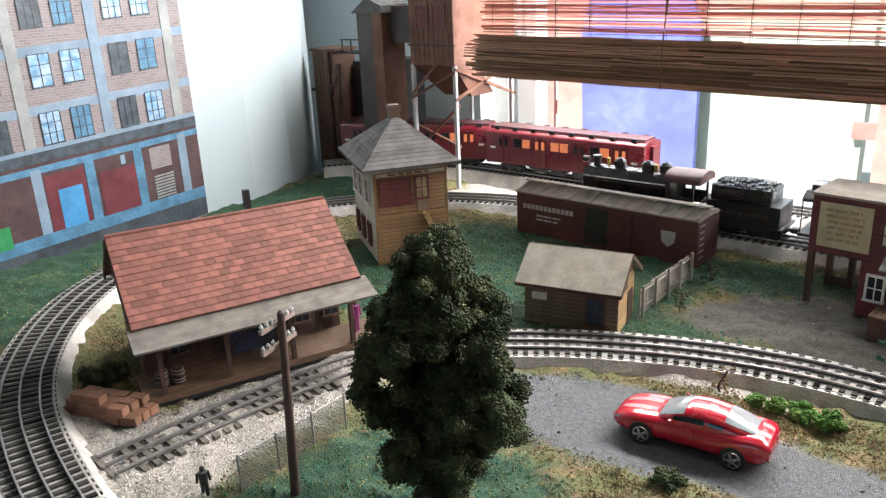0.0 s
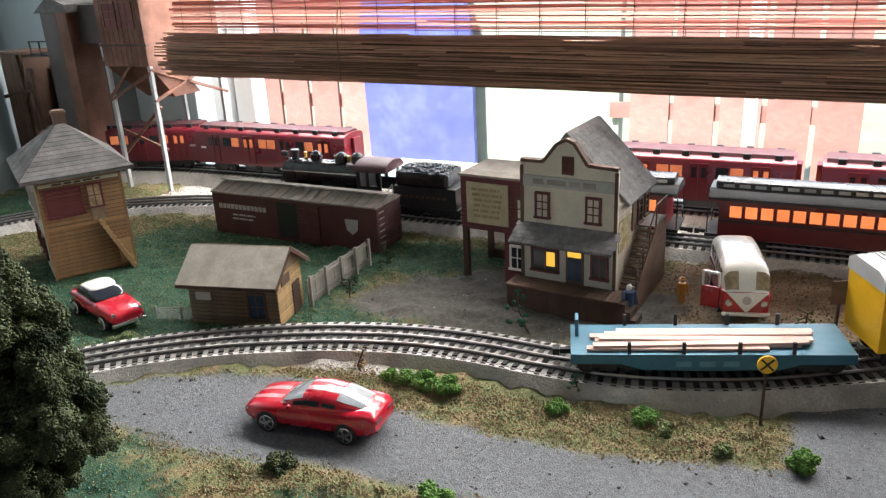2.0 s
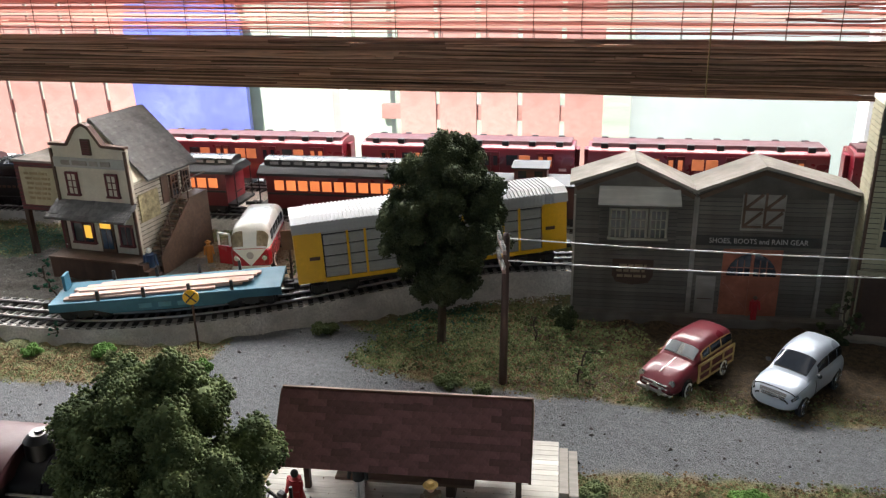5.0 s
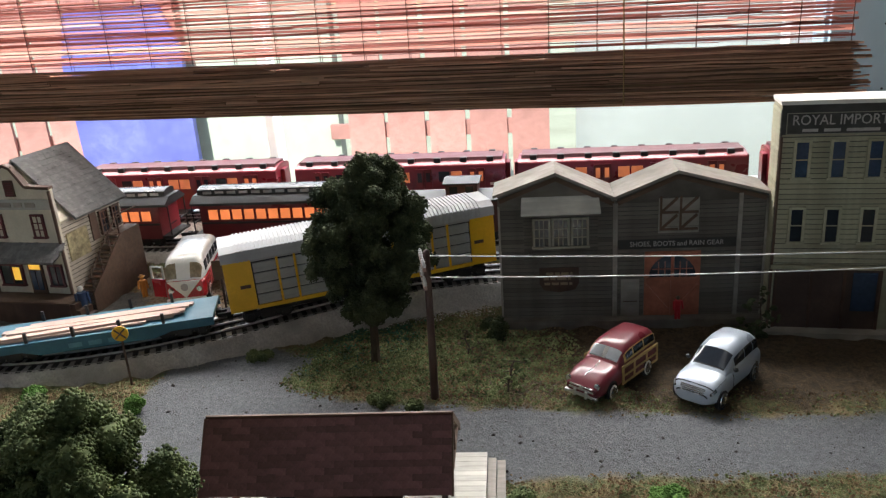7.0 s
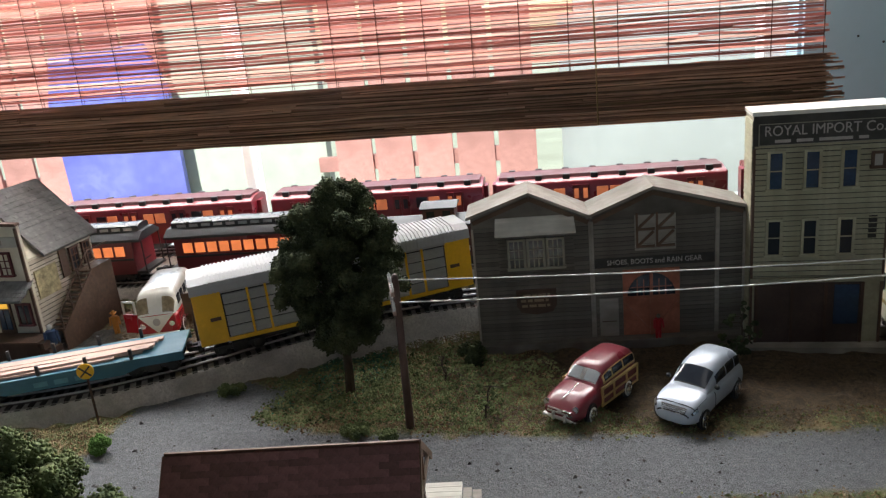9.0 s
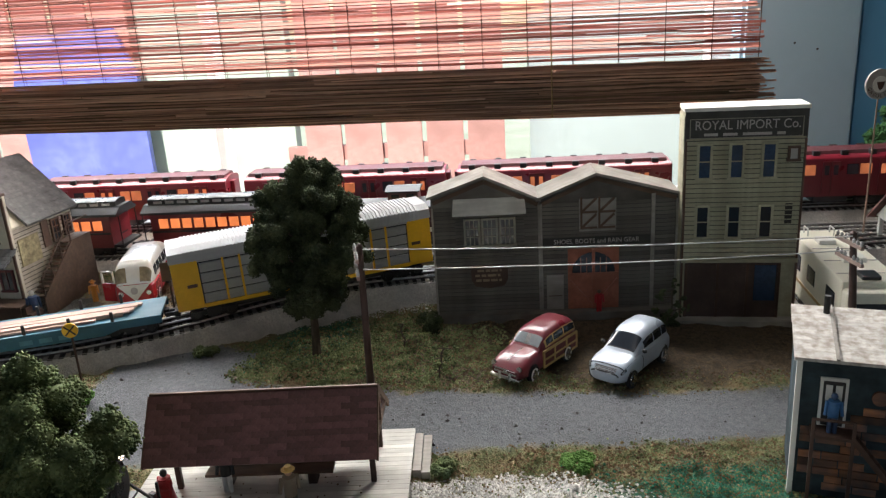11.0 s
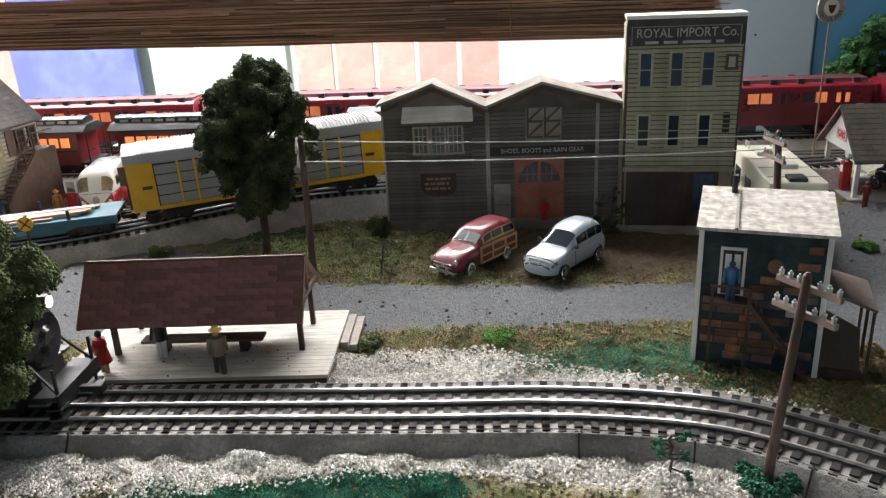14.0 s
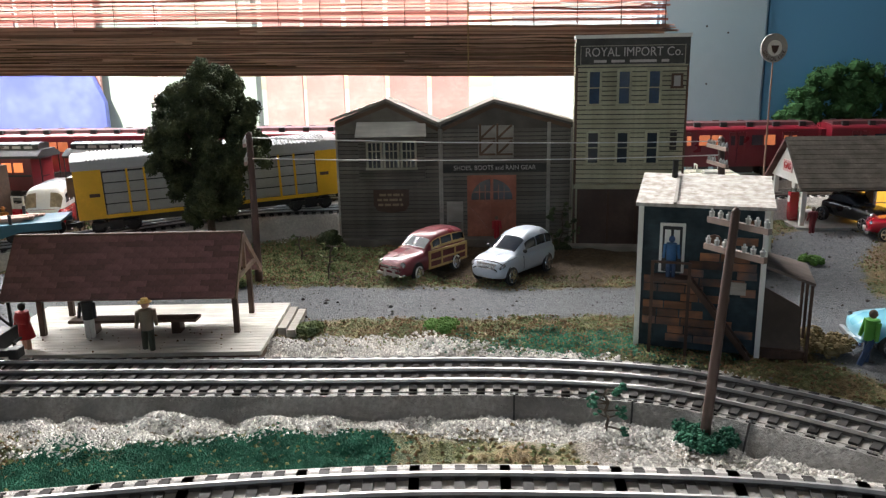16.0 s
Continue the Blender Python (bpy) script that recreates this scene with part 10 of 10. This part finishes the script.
def scatter(name, label, n, rings, r0, r1, material, seed, edge=0.012, avoid=None, box_=(-0.9, 1.3, 0.1, 0.98), squash=0.7, jitter=0.3, gap=0.044, shape=None):
    rs = np.random.RandomState(seed)
    px, py = rs.uniform(box_[0], box_[1], n), rs.uniform(box_[2], box_[3], n)
    keep = rs.rand(n) < region(px, py, rings, edge) if rings else np.ones(n, bool)
    for a in avoid or ():
        keep &= rs.rand(n) > region(px, py, a, 0.008)
    px, py = px[keep], py[keep]
    ok = near_track(px, py, gap)
    px, py = px[ok], py[ok]
    # a few heaps and bare spots
    d = lattice(px, py, 0.03, seed + 5)
    ok = rs.rand(len(px)) < np.clip(d * 1.5, 0.15, 1)
    px, py = px[ok], py[ok]
    r = r0 + (r1 - r0) * rs.rand(len(px)) ** 2
    c = np.stack([px, py, ground_height(px, py) + r * 0.35], 1)
    ob = new(name, clumps(name, c, r, material, seed, jitter, shape or OCTA, squash))
    return tagged(ob, label, name.replace("_", " "), kind="stuff")


M["stone_pale"] = surface("stone_pale", (0.60, 0.565, 0.52), 0.85, var=0.2, piece=0.6)
M["stone_grey"] = surface("stone_grey", (0.26, 0.255, 0.25), 0.85, var=0.2, piece=0.8)
M["stone_dark"] = surface("stone_dark", (0.10, 0.095, 0.09), 0.85, var=0.3, piece=0.9)
scatter("ballast_stones", "loose pale grey ballast stones beside the tracks", 430000, BALLAST, 0.0006, 0.0014, M["stone_pale"], 1, gap=0.037)
PEBBLES = [[(0.565, 0.352), (0.585, 0.405), (0.66, 0.418), (0.72, 0.405), (0.77, 0.382), (0.86, 0.352), (0.90, 0.325), (0.76, 0.356)],
           [(0.30, 0.275), (0.40, 0.247), (0.46, 0.235), (0.515, 0.244), (0.58, 0.262), (0.68, 0.268), (0.83, 0.258), (0.90, 0.225), (0.93, 0.235), (0.87, 0.280), (0.76, 0.290), (0.60, 0.288), (0.40, 0.282)], [(0.795, 0.200), (0.80, 0.25), (0.88, 0.235), (0.93, 0.19)]]
scatter("white_pebbles", "coarse white pebbles heaped along the ballast", 240000, PEBBLES, 0.0007, 0.0017, surface("pebble_white", (0.76, 0.735, 0.69), 0.8, var=0.15, piece=0.5), 21, 0.008, box_=(0.30, 0.95, 0.18, 0.43), gap=0.038)
scatter("road_pebbles", "small grey pebbles on the gravel road", 60000, ROAD, 0.0004, 0.0009, M["stone_grey"], 2, 0.004, gap=0.047)
scatter("road_stones", "scattered dark stones on the gravel road", 6500, ROAD, 0.0005, 0.0022, M["stone_dark"], 3, 0.004)
scatter("yard_stones", "scattered dark stones in the dirt yard", 9000, [YARD, SAND, STATION], 0.0006, 0.0018, M["stone_grey"], 4)
DARK_LOT = [(0.64, 0.585), (0.64, 0.72), (0.96, 0.74), (0.98, 0.63), (0.90, 0.575)]
ANY = [(-0.9, 0.1), (-0.9, 0.95), (1.3, 0.95), (1.3, 0.1)]
scatter("turf_crumbs", "brown and olive ground foam crumbs", 120000, ANY, 0.0006, 0.0016, M["crumb_brown"], 5, squash=0.85, avoid=[ROAD, YARD, DARK_LOT, *GREEN, *BALLAST])
scatter("olive_crumbs", "olive green ground foam crumbs", 110000, ANY, 0.0006, 0.0017, M["crumb_olive"], 6, squash=0.85, avoid=[ROAD, YARD, SAND, DARK_LOT, *BALLAST])
scatter("green_crumbs", "teal green ground foam crumbs", 110000, GREEN, 0.0006, 0.0016, M["crumb_teal"], 7, 0.02, squash=0.85, avoid=[ROAD])
scatter("straw_crumbs", "straw-coloured ground foam crumbs along the road", 50000, ANY, 0.0006, 0.0018, M["leaf_straw"], 8, avoid=[ROAD, YARD, BROWN, *GREEN, *BALLAST])

RUST = [[(0.57, 0.425), (0.58, 0.445), (0.85, 0.468), (0.86, 0.445), (0.72, 0.428)], [(0.52, 0.545), (0.52, 0.575), (0.92, 0.585), (0.92, 0.55), (0.70, 0.54)], [(-0.10, 0.365), (-0.10, 0.40), (0.28, 0.415), (0.28, 0.39)], [(-0.16, 0.515), (-0.14, 0.545), (0.22, 0.535), (0.26, 0.52), (0.10, 0.50)]]
scatter("dry_crumbs", "orange brown ground foam crumbs along the road edges", 60000, RUST, 0.0006, 0.0015, M["crumb_brown"], 31, 0.01)
scatter("straw_tufts", "pale straw foam crumbs in the foreground", 30000, [[(0.685, 0.235), (0.69, 0.262), (0.75, 0.266), (0.79, 0.252), (0.78, 0.225)], [(-0.08, 0.355), (-0.08, 0.385), (0.24, 0.40), (0.24, 0.38)]], 0.0008, 0.0024, M["leaf_straw"], 32, 0.01)

# denser litter where the walk passes nearest: the meadow behind the road and the two verges
MEADOW = [(0.34, 0.60), (0.40, 0.555), (0.56, 0.545), (0.72, 0.548), (0.66, 0.60), (0.64, 0.66), (0.58, 0.70), (0.52, 0.70), (0.42, 0.66)]
VERGE = [[(-0.16, 0.51), (-0.16, 0.545), (0.06, 0.545), (0.20, 0.575), (0.27, 0.585), (0.26, 0.525), (0.17, 0.50), (0.0, 0.495)], [(-0.12, 0.30), (-0.12, 0.39), (0.10, 0.41), (0.33, 0.418), (0.40, 0.40), (0.33, 0.345), (0.05, 0.30)], [(0.57, 0.40), (0.57, 0.44), (0.85, 0.468), (0.92, 0.45), (0.90, 0.36), (0.80, 0.375), (0.72, 0.405)]]
FOOT = [(0.27, 0.605), (0.31, 0.628), (0.40, 0.676), (0.48, 0.708), (0.56, 0.724), (0.56, 0.742), (0.46, 0.722), (0.36, 0.672), (0.28, 0.628)]
for k, (nm, lb, n, ring, mt, bx) in enumerate((("meadow_crumbs", "dense olive ground foam on the meadow", 26000, MEADOW, "crumb_olive", (0.33, 0.73, 0.54, 0.71)), ("meadow_litter", "dense brown leaf litter on the meadow", 10000, MEADOW, "crumb_brown", (0.33, 0.73, 0.54, 0.71)), ("meadow_moss", "green foam moss on the meadow", 11000, MEADOW, "leaf_mid", (0.33, 0.60, 0.56, 0.71)),
                                               ("verge_crumbs", "dense olive ground foam along the road", 46000, VERGE, "crumb_olive", (-0.17, 0.93, 0.29, 0.59)), ("verge_litter", "dense brown leaf litter along the road", 60000, VERGE, "crumb_brown", (-0.17, 0.93, 0.29, 0.59)))):
    scatter(nm, lb, n, ring, 0.0006, 0.0019 if ring is MEADOW else 0.0014, M[mt], 61 + k, 0.012, avoid=[ROAD, *BALLAST], box_=bx, squash=0.8)
POND = [(0.49, 0.20), (0.505, 0.257), (0.544, 0.246), (0.60, 0.263), (0.64, 0.262), (0.677, 0.263), (0.685, 0.252), (0.682, 0.20)]
NEAR_SHACK = [(0.746, 0.404), (0.772, 0.428), (0.834, 0.424), (0.845, 0.392), (0.807, 0.382), (0.77, 0.386)]
M["turf_teal"] = foliage("turf_teal", (0.012, 0.075, 0.048), (0.035, 0.17, 0.105))
scatter("pond_turf", "deep teal green turf hollow in the pebbles", 60000, POND, 0.0006, 0.0013, M["turf_teal"], 81, 0.004, box_=(0.48, 0.70, 0.19, 0.27))
scatter("shack_turf", "green turf beside the shack", 9000, NEAR_SHACK, 0.0006, 0.0013, M["crumb_teal"], 82, 0.012, box_=(0.73, 0.86, 0.37, 0.44))
scatter("foot_stones", "small grey stones along the foot of the roadbed", 22000, FOOT, 0.0006, 0.0014, M["stone_pale"], 71, 0.006, box_=(0.27, 0.57, 0.60, 0.745), gap=0.040)

# small dark bits lying on the platform deck
rs = np.random.RandomState(51)
c = np.stack([rs.uniform(-0.09, 0.09, 70), rs.uniform(-0.05, 0.0, 70), np.full(70, 0.0083)], 1)
ob = new("deck_bits", clumps("deck_bits", c, 0.0004 + 0.0008 * rs.rand(70) ** 3, M["leaf_brown"], 51, 0.3, OCTA, 0.7))
ob.matrix_world = pose(0.4855, 0.4085, 0, 0, 0, 4)
tagged(ob, "small brown crumbs scattered on the platform planks", "crumbs", kind="stuff")
